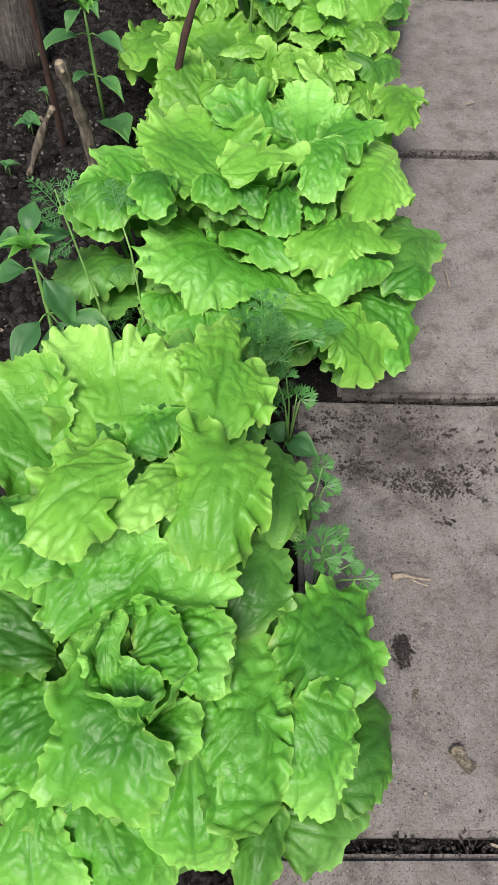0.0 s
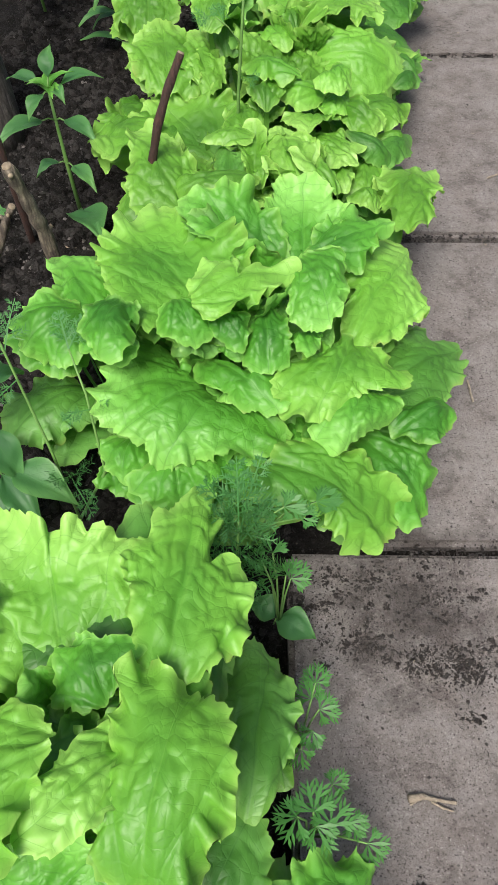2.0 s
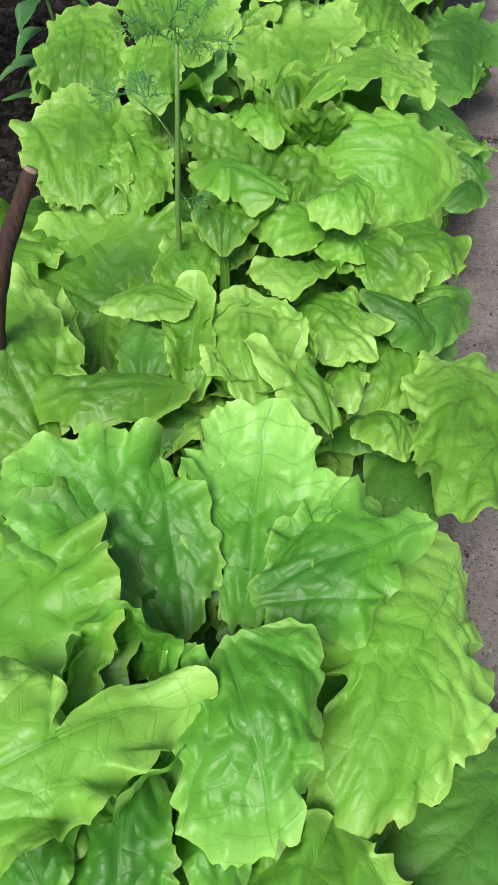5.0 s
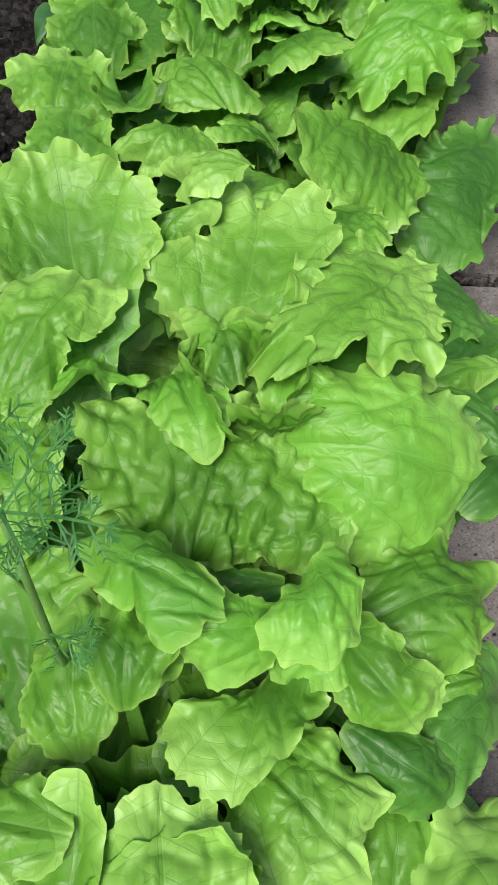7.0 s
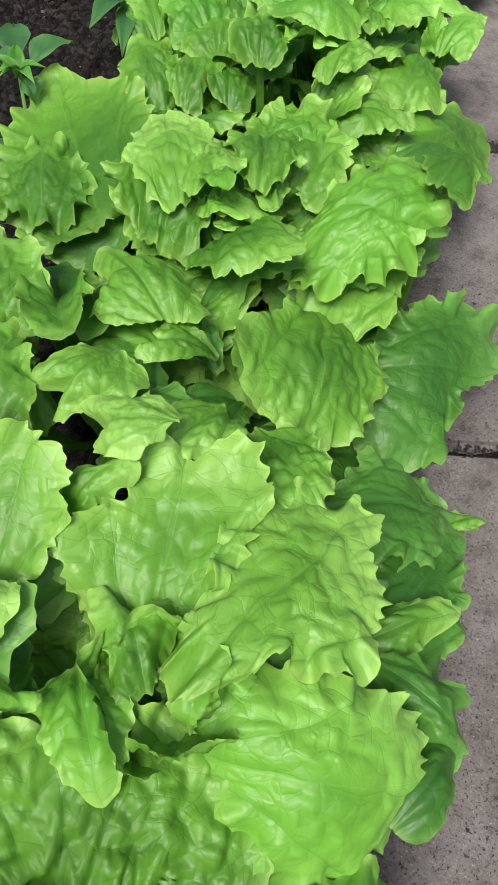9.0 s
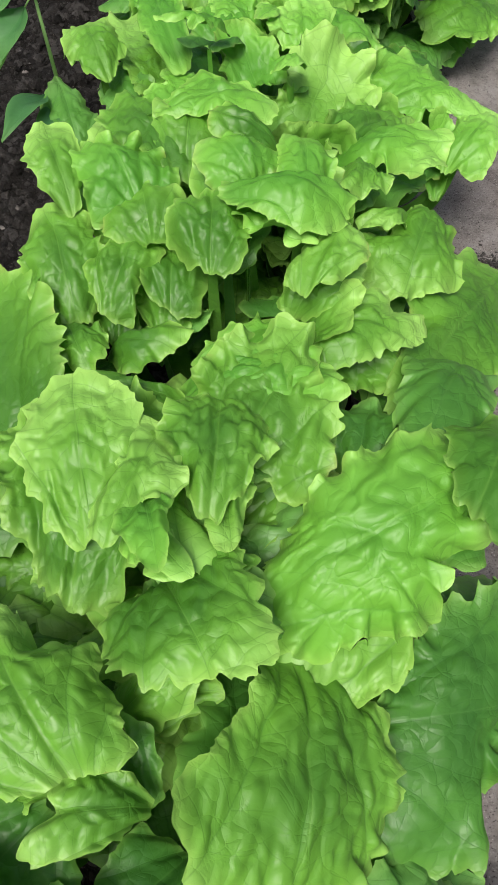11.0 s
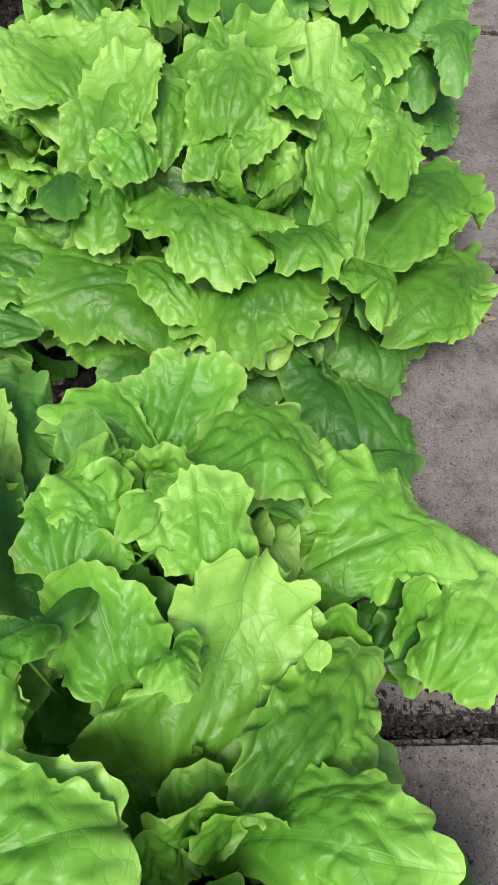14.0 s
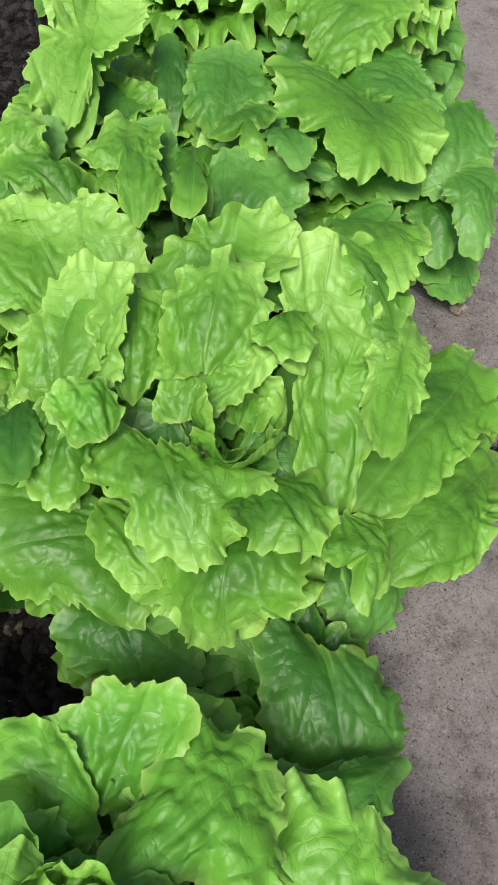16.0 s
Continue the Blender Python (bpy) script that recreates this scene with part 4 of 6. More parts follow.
blade_leaf(head_d, (0.234, 1.320, 0.139), (48, -23, 2), (31, 27, 17, 14, 14, 16, 25, 31, 30, 22, 18, 15, 15, 18), bulge=0.012, deep=True)
blade_leaf(head_d, (0.169, 1.145, 0.144), (-25, -39, 7), (32, 33, 21, 18, 19, 20, 25, 36, 30, 21, 20, 19, 21, 26), bulge=0.012, deep=True)
blade_leaf(head_d, (-0.033, 1.344, 0.238), (68, 5, 3), (43, 42, 36, 30, 30, 37, 39, 48, 49, 26, 19, 22, 38, 51), bulge=0.006, blister=1.3)
blade_leaf(head_d, (-0.009, 1.331, 0.218), (-100, 12, -2), (36, 18, 16, 17, 36, 21, 16, 21, 37, 27, 23, 23, 23, 26), bulge=0.006, pale=True)
blade_leaf(head_d, (0.226, 1.416, 0.124), (27, -15, 1), (48, 31, 20, 17, 18, 23, 28, 41, 35, 23, 20, 17, 18, 24), bulge=0.012)
blade_leaf(head_d, (0.237, 1.366, 0.134), (-36, -26, 1), (32, 26, 31, 22, 19, 26, 33, 38, 34, 22, 18, 17, 21, 40), bulge=0.012, deep=True)
blade_leaf(head_d, (-0.147, 1.512, 0.160), (95, 3, 0), (78, 65, 51, 50, 51, 59, 59, 70, 72, 58, 44, 42, 49, 64), bulge=0.006)
heart(head_d, (0.081, 1.344, 0.202), 0.031, 5, 20)
under_leaves(head_d, 0.9)
head_e = lettuce((0.11, 1.74), "bright green lettuce with a curled pale heart leaf")
blade_leaf(head_e, (-0.069, 1.849, 0.182), (110, -4, -22), (120, 98, 80, 73, 81, 100, 106, 91, 103, 92, 83, 82, 92, 92), bulge=-0.01, blister=0.7, dip=0.26)
blade_leaf(head_e, (0.046, 1.758, 0.216), (86, -1, 0), (62, 52, 61, 62, 53, 52, 55, 75, 67, 51, 43, 49, 73, 64), bulge=0.006, blister=1.8)
blade_leaf(head_e, (0.094, 1.729, 0.213), (-72, 10, 1), (44, 49, 8, 7, 7, 9, 38, 46, 34, 26, 20, 19, 22, 33), bulge=0.01, pale=True)
blade_leaf(head_e, (0.145, 1.807, 0.216), (63, 3, 2), (62, 57, 49, 46, 44, 48, 48, 53, 45, 66, 52, 43, 36, 38), bulge=0.006, blister=1.7)
blade_leaf(head_e, (0.120, 1.752, 0.218), (-85, 7, -0), (50, 24, 18, 17, 18, 19, 26, 53, 23, 17, 16, 18, 22, 27), bulge=0.006, blister=1.4)
blade_leaf(head_e, (0.216, 1.732, 0.192), (63, -1, 13), (107, 59, 40, 35, 38, 49, 90, 99, 87, 56, 38, 33, 47, 77), bulge=-0.01, blister=1.3, dip=0.26)
blade_leaf(head_e, (0.166, 1.600, 0.173), (-97, -4, -31), (63, 60, 59, 56, 61, 67, 82, 67, 61, 47, 53, 72, 73, 68), bulge=0.012, blister=0.8)
blade_leaf(head_e, (0.268, 1.655, 0.109), (17, -24, 21), (64, 103, 92, 70, 56, 56, 58, 62, 85, 98, 88, 47, 37, 39), bulge=0.012, deep=True)
blade_leaf(head_e, (-0.024, 1.618, 0.217), (-72, 15, -0), (73, 39, 28, 22, 22, 26, 44, 80, 21, 19, 21, 28, 32, 49), bulge=-0.01, dip=0.6)
blade_leaf(head_e, (0.030, 1.630, 0.220), (124, -16, -8), (62, 39, 12, 9, 42, 48, 45, 41, 51, 41, 35, 37, 30, 29), bulge=0.012)
blade_leaf(head_e, (0.106, 1.668, 0.221), (-60, 16, 6), (38, 52, 44, 40, 39, 49, 39, 38, 45, 49, 46, 41, 39, 31), bulge=0.006)
blade_leaf(head_e, (0.067, 1.582, 0.206), (-171, 11, 0), (15, 35, 22, 16, 15, 16, 20, 30, 24, 21, 23, 19, 18, 19), bulge=0.006)
blade_leaf(head_e, (0.014, 1.530, 0.227), (-125, -21, -6), (33, 24, 23, 27, 36, 35, 28, 26, 25, 24, 27, 35, 42, 14), bulge=0.012, blister=1.3)
blade_leaf(head_e, (0.048, 1.489, 0.236), (179, -19, -4), (6, 25, 25, 23, 25, 24, 25, 30, 24, 23, 23, 23, 28, 37), bulge=0.012)
blade_leaf(head_e, (0.086, 1.509, 0.212), (-126, 10, -1), (42, 32, 25, 23, 26, 30, 29, 34, 31, 34, 25, 22, 24, 28), bulge=0.006)
blade_leaf(head_e, (0.144, 1.498, 0.183), (-60, 13, -4), (42, 36, 31, 27, 29, 36, 39, 41, 36, 31, 29, 30, 32, 41), bulge=0.006, blister=1.6)
blade_leaf(head_e, (0.239, 1.522, 0.092), (15, -38, -3), (77, 52, 55, 58, 54, 54, 58, 71, 73, 54, 49, 50, 59, 63), bulge=0.012, blister=1.3, deep=True)
blade_leaf(head_e, (0.296, 1.542, 0.050), (19, -11, 1), (28, 15, 12, 12, 12, 12, 16, 33, 14, 10, 10, 11, 15, 18), bulge=0.006)
blade_leaf(head_e, (0.202, 1.718, 0.214), (30, 11, 7), (74, 78, 54, 45, 41, 44, 51, 78, 70, 56, 49, 48, 42, 60), bulge=0.02, blister=1.2, pale=True)
blade_leaf(head_e, (0.086, 1.706, 0.254), (-74, 20, -1), (35, 16, 11, 9, 9, 16, 28, 22, 18, 18, 16, 16, 18, 23), bulge=0.006, blister=0.8, pale=True)
blade_leaf(head_e, (0.106, 1.705, 0.210), (-144, 18, -2), (27, 19, 13, 12, 13, 18, 40, 17, 11, 11, 13, 20, 25, 24), bulge=0.006, blister=0.8, pale=True)
blade_leaf(head_e, (0.142, 1.756, 0.188), (38, 12, 9), (46, 40, 33, 24, 23, 26, 63, 51, 40, 30, 23, 25, 34, 54), bulge=-0.01, blister=0.8, dip=0.26)
blade_leaf(head_e, (0.117, 1.773, 0.235), (88, -17, 4), (42, 41, 34, 31, 34, 32, 35, 52, 41, 28, 30, 32, 35, 43), bulge=0.006, blister=1.3)
blade_leaf(head_e, (0.144, 1.836, 0.209), (12, -0, 2), (38, 37, 48, 46, 44, 43, 48, 57, 36, 29, 41, 57, 47, 49), bulge=0.012, blister=1.6, pale=True)
blade_leaf(head_e, (0.041, 1.759, 0.234), (103, 3, 0), (47, 42, 36, 34, 32, 34, 44, 53, 38, 33, 32, 37, 38, 42), bulge=0.006, blister=1.6)
blade_leaf(head_e, (0.077, 1.740, 0.243), (71, -9, -9), (34, 40, 19, 13, 13, 17, 31, 48, 22, 20, 26, 24, 23, 27), bulge=0.006, blister=1.4)
blade_leaf(head_e, (0.081, 1.680, 0.170), (-148, 8, -0), (41, 32, 25, 24, 24, 38, 39, 34, 32, 28, 28, 32, 40, 19), bulge=0.012, blister=1.2)
blade_leaf(head_e, (0.085, 1.645, 0.168), (-145, -37, -4), (31, 22, 20, 19, 20, 24, 26, 43, 25, 19, 15, 15, 19, 32), bulge=0.012)
blade_leaf(head_e, (0.040, 1.714, 0.170), (-101, -1, -15), (22, 22, 23, 28, 27, 20, 17, 16, 18, 26, 28, 21, 19, 18), bulge=0.006)
blade_leaf(head_e, (0.279, 1.703, 0.100), (29, -31, 1), (47, 74, 51, 34, 30, 32, 43, 87, 56, 46, 47, 44, 44, 41), bulge=0.012, deep=True)
blade_leaf(head_e, (0.265, 1.750, 0.239), (65, -25, 2), (58, 46, 40, 27, 22, 23, 29, 39, 51, 25, 19, 18, 21, 32), bulge=0.012)
blade_leaf(head_e, (0.209, 1.806, 0.182), (75, -12, -11), (33, 31, 35, 37, 31, 26, 26, 33, 32, 36, 33, 30, 29, 28), bulge=0.006, blister=1.4, deep=True)
blade_leaf(head_e, (0.266, 1.843, 0.188), (65, -30, 1), (66, 57, 41, 32, 30, 34, 49, 75, 52, 40, 32, 32, 39, 55), bulge=0.012, deep=True)
blade_leaf(head_e, (0.058, 1.823, 0.205), (180, 10, 2), (34, 15, 9, 22, 21, 23, 27, 39, 19, 12, 11, 11, 15, 29), bulge=0.006)
blade_leaf(head_e, (0.014, 1.873, 0.193), (-66, 13, -0), (31, 30, 25, 21, 21, 19, 21, 27, 29, 31, 19, 16, 16, 21), bulge=0.006)
blade_leaf(head_e, (-0.082, 1.647, 0.198), (90, -1, 0), (47, 44, 42, 46, 53, 40, 35, 47, 49, 54, 43, 39, 37, 44), bulge=0.006)
blade_leaf(head_e, (-0.053, 1.537, 0.227), (102, -5, 1), (53, 44, 33, 30, 32, 43, 39, 43, 50, 38, 28, 26, 29, 40), bulge=0.006)
blade_leaf(head_e, (-0.087, 1.812, 0.159), (99, 1, -5), (66, 54, 55, 45, 45, 54, 49, 54, 56, 56, 46, 46, 44, 48), bulge=0.006)
blade_leaf(head_e, (-0.076, 1.620, 0.129), (121, -14, -0), (100, 17, 17, 17, 17, 17, 17, 104, 24, 22, 17, 21, 33, 54), bulge=0.012)
blade_leaf(head_e, (0.031, 1.454, 0.224), (42, 14, 2), (19, 13, 12, 12, 16, 20, 25, 20, 25, 15, 13, 14, 18, 29), bulge=0.006)
under_leaves(head_e, 0.95)
head_f = lettuce((0.18, 2.06), "yellow green lettuce with scorched leaf rims")
blade_leaf(head_f, (0.170, 1.883, 0.219), (17, 24, 6), (36, 24, 16, 14, 15, 17, 63, 18, 14, 13, 22, 27, 32, 30), bulge=-0.01, dip=0.5)
blade_leaf(head_f, (0.213, 1.880, 0.200), (-6, -19, 4), (35, 47, 25, 29, 32, 27, 27, 30, 41, 46, 29, 21, 20, 23), bulge=0.012)
blade_leaf(head_f, (0.303, 1.952, 0.140), (60, -21, 23), (115, 91, 63, 58, 66, 74, 54, 131, 89, 63, 65, 56, 59, 78), bulge=0.012, blister=0.9)
blade_leaf(head_f, (0.044, 1.925, 0.204), (74, 11, 0), (35, 25, 21, 21, 25, 26, 27, 34, 36, 17, 16, 18, 28, 32), bulge=0.006, blister=1.5)
blade_leaf(head_f, (-0.001, 1.933, 0.208), (108, 6, -0), (46, 39, 35, 28, 27, 32, 40, 49, 40, 30, 28, 31, 34, 42), bulge=0.006, blister=1.3)
blade_leaf(head_f, (0.058, 1.963, 0.227), (101, 3, -10), (32, 30, 29, 29, 33, 30, 26, 26, 29, 31, 36, 29, 27, 26), bulge=0.006)
blade_leaf(head_f, (0.106, 1.923, 0.250), (90, 10, -1), (32, 28, 29, 28, 29, 27, 26, 30, 34, 29, 25, 26, 31, 29), bulge=0.006, blister=1.5)
blade_leaf(head_f, (0.077, 1.927, 0.202), (91, 11, -0), (22, 43, 31, 22, 21, 23, 25, 27, 35, 25, 23, 25, 21, 19), bulge=0.006)
blade_leaf(head_f, (0.182, 1.909, 0.245), (63, 4, 0), (32, 31, 21, 19, 21, 26, 34, 31, 26, 23, 24, 26, 25, 28), bulge=0.006, blister=1.2)
blade_leaf(head_f, (0.061, 1.870, 0.192), (-17, 15, 2), (23, 36, 26, 16, 14, 16, 23, 33, 25, 24, 22, 23, 22, 16), bulge=0.006)
blade_leaf(head_f, (0.168, 1.983, 0.258), (92, -0, 6), (31, 34, 22, 18, 19, 22, 29, 35, 29, 21, 19, 20, 25, 29), bulge=0.008, pale=True)
blade_leaf(head_f, (0.159, 1.936, 0.264), (-7, -13, -11), (37, 45, 34, 24, 20, 23, 34, 45, 37, 30, 28, 28, 30, 32), bulge=0.012, pale=True)
blade_leaf(head_f, (0.121, 1.979, 0.262), (126, 7, -1), (26, 29, 29, 26, 28, 26, 26, 24, 22, 29, 35, 26, 22, 22), bulge=0.006, scorch=True)
blade_leaf(head_f, (0.124, 2.008, 0.261), (179, 15, 0), (25, 27, 16, 13, 13, 16, 23, 30, 23, 16, 15, 15, 17, 23), bulge=0.006)
blade_leaf(head_f, (0.083, 2.041, 0.236), (88, 7, -3), (32, 31, 32, 33, 30, 30, 33, 38, 32, 30, 29, 32, 33, 35), bulge=0.006, blister=1.4)
blade_leaf(head_f, (0.130, 2.055, 0.222), (129, 10, 3), (23, 27, 16, 13, 13, 23, 30, 28, 20, 18, 20, 20, 22, 20), bulge=0.006)
blade_leaf(head_f, (0.185, 2.139, 0.208), (74, 13, 18), (68, 60, 43, 30, 30, 72, 58, 56, 53, 55, 54, 57, 61, 63), bulge=-0.01, blister=0.6, dip=0.26)
blade_leaf(head_f, (0.235, 2.127, 0.192), (52, -21, 8), (62, 45, 30, 26, 28, 34, 47, 63, 40, 31, 30, 36, 36, 45), bulge=0.006, blister=1.5)
blade_leaf(head_f, (0.239, 2.064, 0.206), (-13, 15, -3), (48, 40, 36, 36, 38, 43, 43, 56, 42, 24, 22, 25, 52, 53), bulge=0.012, pale=True)
blade_leaf(head_f, (0.213, 2.007, 0.232), (-96, 9, 0), (25, 20, 20, 20, 21, 20, 23, 25, 32, 18, 14, 14, 17, 34), bulge=0.006)
blade_leaf(head_f, (0.234, 1.993, 0.205), (-142, 10, -1), (24, 19, 15, 14, 16, 16, 18, 29, 12, 8, 8, 8, 11, 26), bulge=0.008)
blade_leaf(head_f, (0.258, 1.976, 0.187), (-110, -12, -8), (47, 36, 37, 40, 37, 37, 43, 56, 42, 23, 24, 44, 47, 55), bulge=0.012)
blade_leaf(head_f, (0.195, 1.978, 0.215), (99, 18, 1), (40, 24, 17, 16, 17, 22, 25, 36, 34, 15, 11, 12, 15, 32), bulge=-0.01, dip=0.26)
blade_leaf(head_f, (0.179, 2.038, 0.216), (46, 18, 1), (13, 10, 10, 12, 15, 20, 14, 13, 14, 13, 12, 13, 16, 20), bulge=0.006)
blade_leaf(head_f, (0.177, 2.087, 0.186), (86, 11, -1), (19, 19, 23, 23, 22, 18, 18, 22, 20, 20, 23, 22, 19, 18), bulge=0.006)
blade_leaf(head_f, (-0.020, 2.222, 0.201), (115, 2, -0), (42, 38, 30, 25, 23, 26, 37, 47, 32, 28, 29, 27, 31, 35), bulge=0.006)
blade_leaf(head_f, (0.036, 2.249, 0.186), (97, -4, -12), (115, 106, 54, 42, 37, 40, 56, 109, 105, 52, 35, 31, 35, 55), bulge=-0.01, dip=0.26)
blade_leaf(head_f, (-0.061, 2.251, 0.100), (109, 6, -0), (49, 44, 31, 27, 28, 38, 37, 42, 42, 41, 29, 25, 26, 35), bulge=0.006, deep=True)
blade_leaf(head_f, (0.053, 2.050, 0.231), (116, -6, 1), (56, 49, 42, 38, 30, 29, 34, 59, 51, 36, 29, 29, 35, 42), bulge=0.006, blister=1.4)
blade_leaf(head_f, (-0.011, 2.001, 0.238), (113, 7, -0), (34, 29, 23, 22, 20, 21, 29, 43, 25, 20, 19, 19, 24, 35), bulge=0.006)
blade_leaf(head_f, (0.037, 1.996, 0.238), (120, 3, -0), (30, 44, 37, 36, 30, 45, 33, 31, 33, 43, 36, 32, 25, 25), bulge=0.006, pale=True)
blade_leaf(head_f, (0.103, 2.067, 0.248), (13, 2, -7), (38, 30, 27, 30, 36, 32, 36, 52, 28, 23, 23, 28, 41, 46), bulge=0.006, pale=True)
heart(head_f, (0.177, 2.05, 0.202), 0.031, 5, 40)
under_leaves(head_f, 0.9)
head_f2 = lettuce((0.19, 2.27), "yellow green lettuce with broad ribbed upright leaves")
blade_leaf(head_f2, (0.126, 2.162, 0.230), (111, 11, -5), (34, 36, 30, 20, 27, 35, 34, 29, 30, 34, 29, 25, 24, 28), bulge=-0.01, pale=True, dip=0.26)
blade_leaf(head_f2, (0.162, 2.141, 0.233), (-77, 20, 2), (21, 17, 12, 12, 13, 18, 27, 15, 13, 15, 17, 16, 17, 17), bulge=0.006, pale=True)
blade_leaf(head_f2, (0.082, 2.135, 0.265), (-139, 17, -2), (9, 16, 13, 13, 14, 16, 25, 37, 2, 2, 6, 6, 28, 30), bulge=0.006, pale=True)
blade_leaf(head_f2, (0.066, 2.122, 0.217), (109, 1, -2), (40, 12, 17, 27, 29, 37, 29, 32, 30, 24, 23, 25, 33, 35), bulge=0.006, pale=True)
blade_leaf(head_f2, (0.043, 2.216, 0.232), (110, -12, 2), (72, 42, 27, 22, 22, 26, 43, 75, 37, 22, 18, 18, 23, 48), bulge=0.006, pale=True)
blade_leaf(head_f2, (0.048, 2.325, 0.151), (99, -18, -3), (82, 66, 32, 24, 23, 26, 38, 106, 47, 30, 25, 25, 31, 52), bulge=0.006, deep=True)
blade_leaf(head_f2, (0.343, 2.187, 0.136), (49, 5, -5), (41, 48, 36, 28, 26, 28, 40, 37, 38, 40, 29, 26, 27, 33), bulge=0.012, pale=True)
blade_leaf(head_f2, (0.159, 2.329, 0.189), (71, 17, 6), (35, 35, 35, 37, 46, 34, 32, 40, 49, 35, 32, 34, 45, 47), bulge=-0.01, blister=0.8, scorch=True, dip=0.26)
blade_leaf(head_f2, (0.210, 2.297, 0.183), (40, -24, -6), (55, 53, 54, 43, 39, 40, 51, 68, 40, 31, 51, 56, 42, 47), bulge=0.012, blister=1.3, scorch=True)
blade_leaf(head_f2, (0.114, 2.316, 0.180), (148, -2, 0), (39, 45, 12, 11, 11, 15, 48, 40, 29, 23, 22, 22, 27, 32), bulge=0.006, pale=True)
blade_leaf(head_f2, (0.175, 2.218, 0.223), (98, 11, 1), (35, 29, 27, 30, 33, 28, 24, 34, 34, 33, 24, 25, 33, 34), bulge=0.006, blister=1.3, pale=True)
blade_leaf(head_f2, (0.147, 2.234, 0.227), (63, -21, 1), (33, 24, 7, 4, 5, 18, 21, 33, 24, 10, 9, 10, 14, 22), bulge=0.006, scorch=True)
blade_leaf(head_f2, (0.113, 2.235, 0.229), (139, 12, 0), (20, 25, 22, 24, 21, 19, 22, 20, 20, 22, 25, 24, 17, 15), bulge=0.006, pale=True)
blade_leaf(head_f2, (0.107, 2.273, 0.213), (80, 28, 3), (24, 23, 24, 19, 18, 16, 17, 23, 25, 23, 18, 17, 16, 18), bulge=-0.01, deep=True, dip=0.26)
blade_leaf(head_f2, (0.301, 2.255, 0.136), (21, -11, 2), (45, 35, 49, 61, 80, 68, 49, 56, 71, 45, 33, 35, 82, 76), bulge=0.012, pale=True)
blade_leaf(head_f2, (0.311, 2.314, 0.129), (36, -25, 2), (48, 33, 23, 21, 23, 33, 37, 38, 33, 35, 33, 16, 19, 28), bulge=0.012, deep=True)
blade_leaf(head_f2, (0.320, 2.195, 0.121), (83, 24, -2), (37, 32, 21, 19, 19, 20, 28, 45, 24, 22, 21, 21, 27, 29), bulge=-0.01, pale=True, dip=0.26)
blade_leaf(head_f2, (0.260, 2.174, 0.162), (90, 36, 0), (23, 25, 20, 19, 16, 16, 20, 21, 24, 23, 19, 15, 14, 16), bulge=-0.01, pale=True, dip=0.26)
blade_leaf(head_f2, (0.110, 2.229, 0.224), (86, -2, 1), (46, 32, 29, 30, 31, 42, 41, 40, 38, 35, 29, 29, 35, 43), bulge=0.006, pale=True)
heart(head_f2, (0.145, 2.237, 0.217), 0.025, 5, 0)
under_leaves(head_f2, 0.7)
head_g = lettuce((0.21, 2.56), "round frilled green lettuce with a loose heart")
blade_leaf(head_g, (0.097, 2.608, 0.220), (80, 11, -14), (59, 60, 42, 37, 40, 54, 58, 57, 55, 47, 39, 40, 50, 59), bulge=-0.01, dip=0.26)
blade_leaf(head_g, (0.140, 2.615, 0.208), (94, 9, 2), (44, 37, 32, 33, 28, 28, 37, 51, 36, 29, 25, 26, 32, 45), bulge=0.006)
blade_leaf(head_g, (0.204, 2.688, 0.235), (71, 2, 1), (45, 34, 32, 34, 45, 71, 65, 60, 18, 18, 55, 57, 58, 56), bulge=-0.01, dip=0.26)
blade_leaf(head_g, (0.200, 2.623, 0.229), (82, 11, 1), (52, 43, 41, 36, 39, 44, 54, 49, 45, 42, 37, 40, 41, 52), bulge=0.006, blister=1.6)
blade_leaf(head_g, (0.200, 2.584, 0.207), (64, 12, -1), (24, 19, 24, 33, 42, 39, 51, 37, 30, 29, 30, 35, 46, 45), bulge=0.006)
blade_leaf(head_g, (0.253, 2.613, 0.229), (-81, 9, 0), (38, 27, 24, 21, 21, 26, 39, 29, 23, 22, 27, 25, 27, 33), bulge=0.006)
blade_leaf(head_g, (0.254, 2.599, 0.166), (79, 10, 3), (65, 29, 24, 25, 32, 32, 38, 62, 36, 25, 23, 22, 27, 44), bulge=-0.01, blister=1.5, dip=0.26)
blade_leaf(head_g, (0.290, 2.599, 0.205), (94, 17, 7), (99, 80, 30, 23, 25, 35, 69, 114, 64, 44, 37, 38, 47, 74), bulge=-0.01, blister=1.7, dip=0.26)
blade_leaf(head_g, (0.319, 2.674, 0.220), (127, 4, 7), (63, 41, 23, 19, 19, 23, 63, 42, 38, 41, 44, 37, 39, 49), bulge=0.006)
blade_leaf(head_g, (0.341, 2.602, 0.198), (76, -9, 9), (79, 41, 27, 24, 25, 28, 42, 82, 43, 29, 23, 23, 29, 45), bulge=0.006)
blade_leaf(head_g, (0.385, 2.606, 0.129), (54, -15, 11), (107, 91, 56, 43, 41, 48, 72, 122, 80, 48, 40, 44, 62, 77), bulge=0.012, blister=1.2)
blade_leaf(head_g, (0.418, 2.563, 0.070), (48, -21, 15), (107, 84, 45, 36, 37, 47, 87, 104, 87, 65, 45, 40, 44, 62), bulge=0.012)
blade_leaf(head_g, (0.117, 2.540, 0.222), (128, 11, 1), (22, 23, 26, 26, 17, 29, 25, 26, 24, 25, 22, 23, 23, 20), bulge=0.008, blister=1.6, scorch=True)
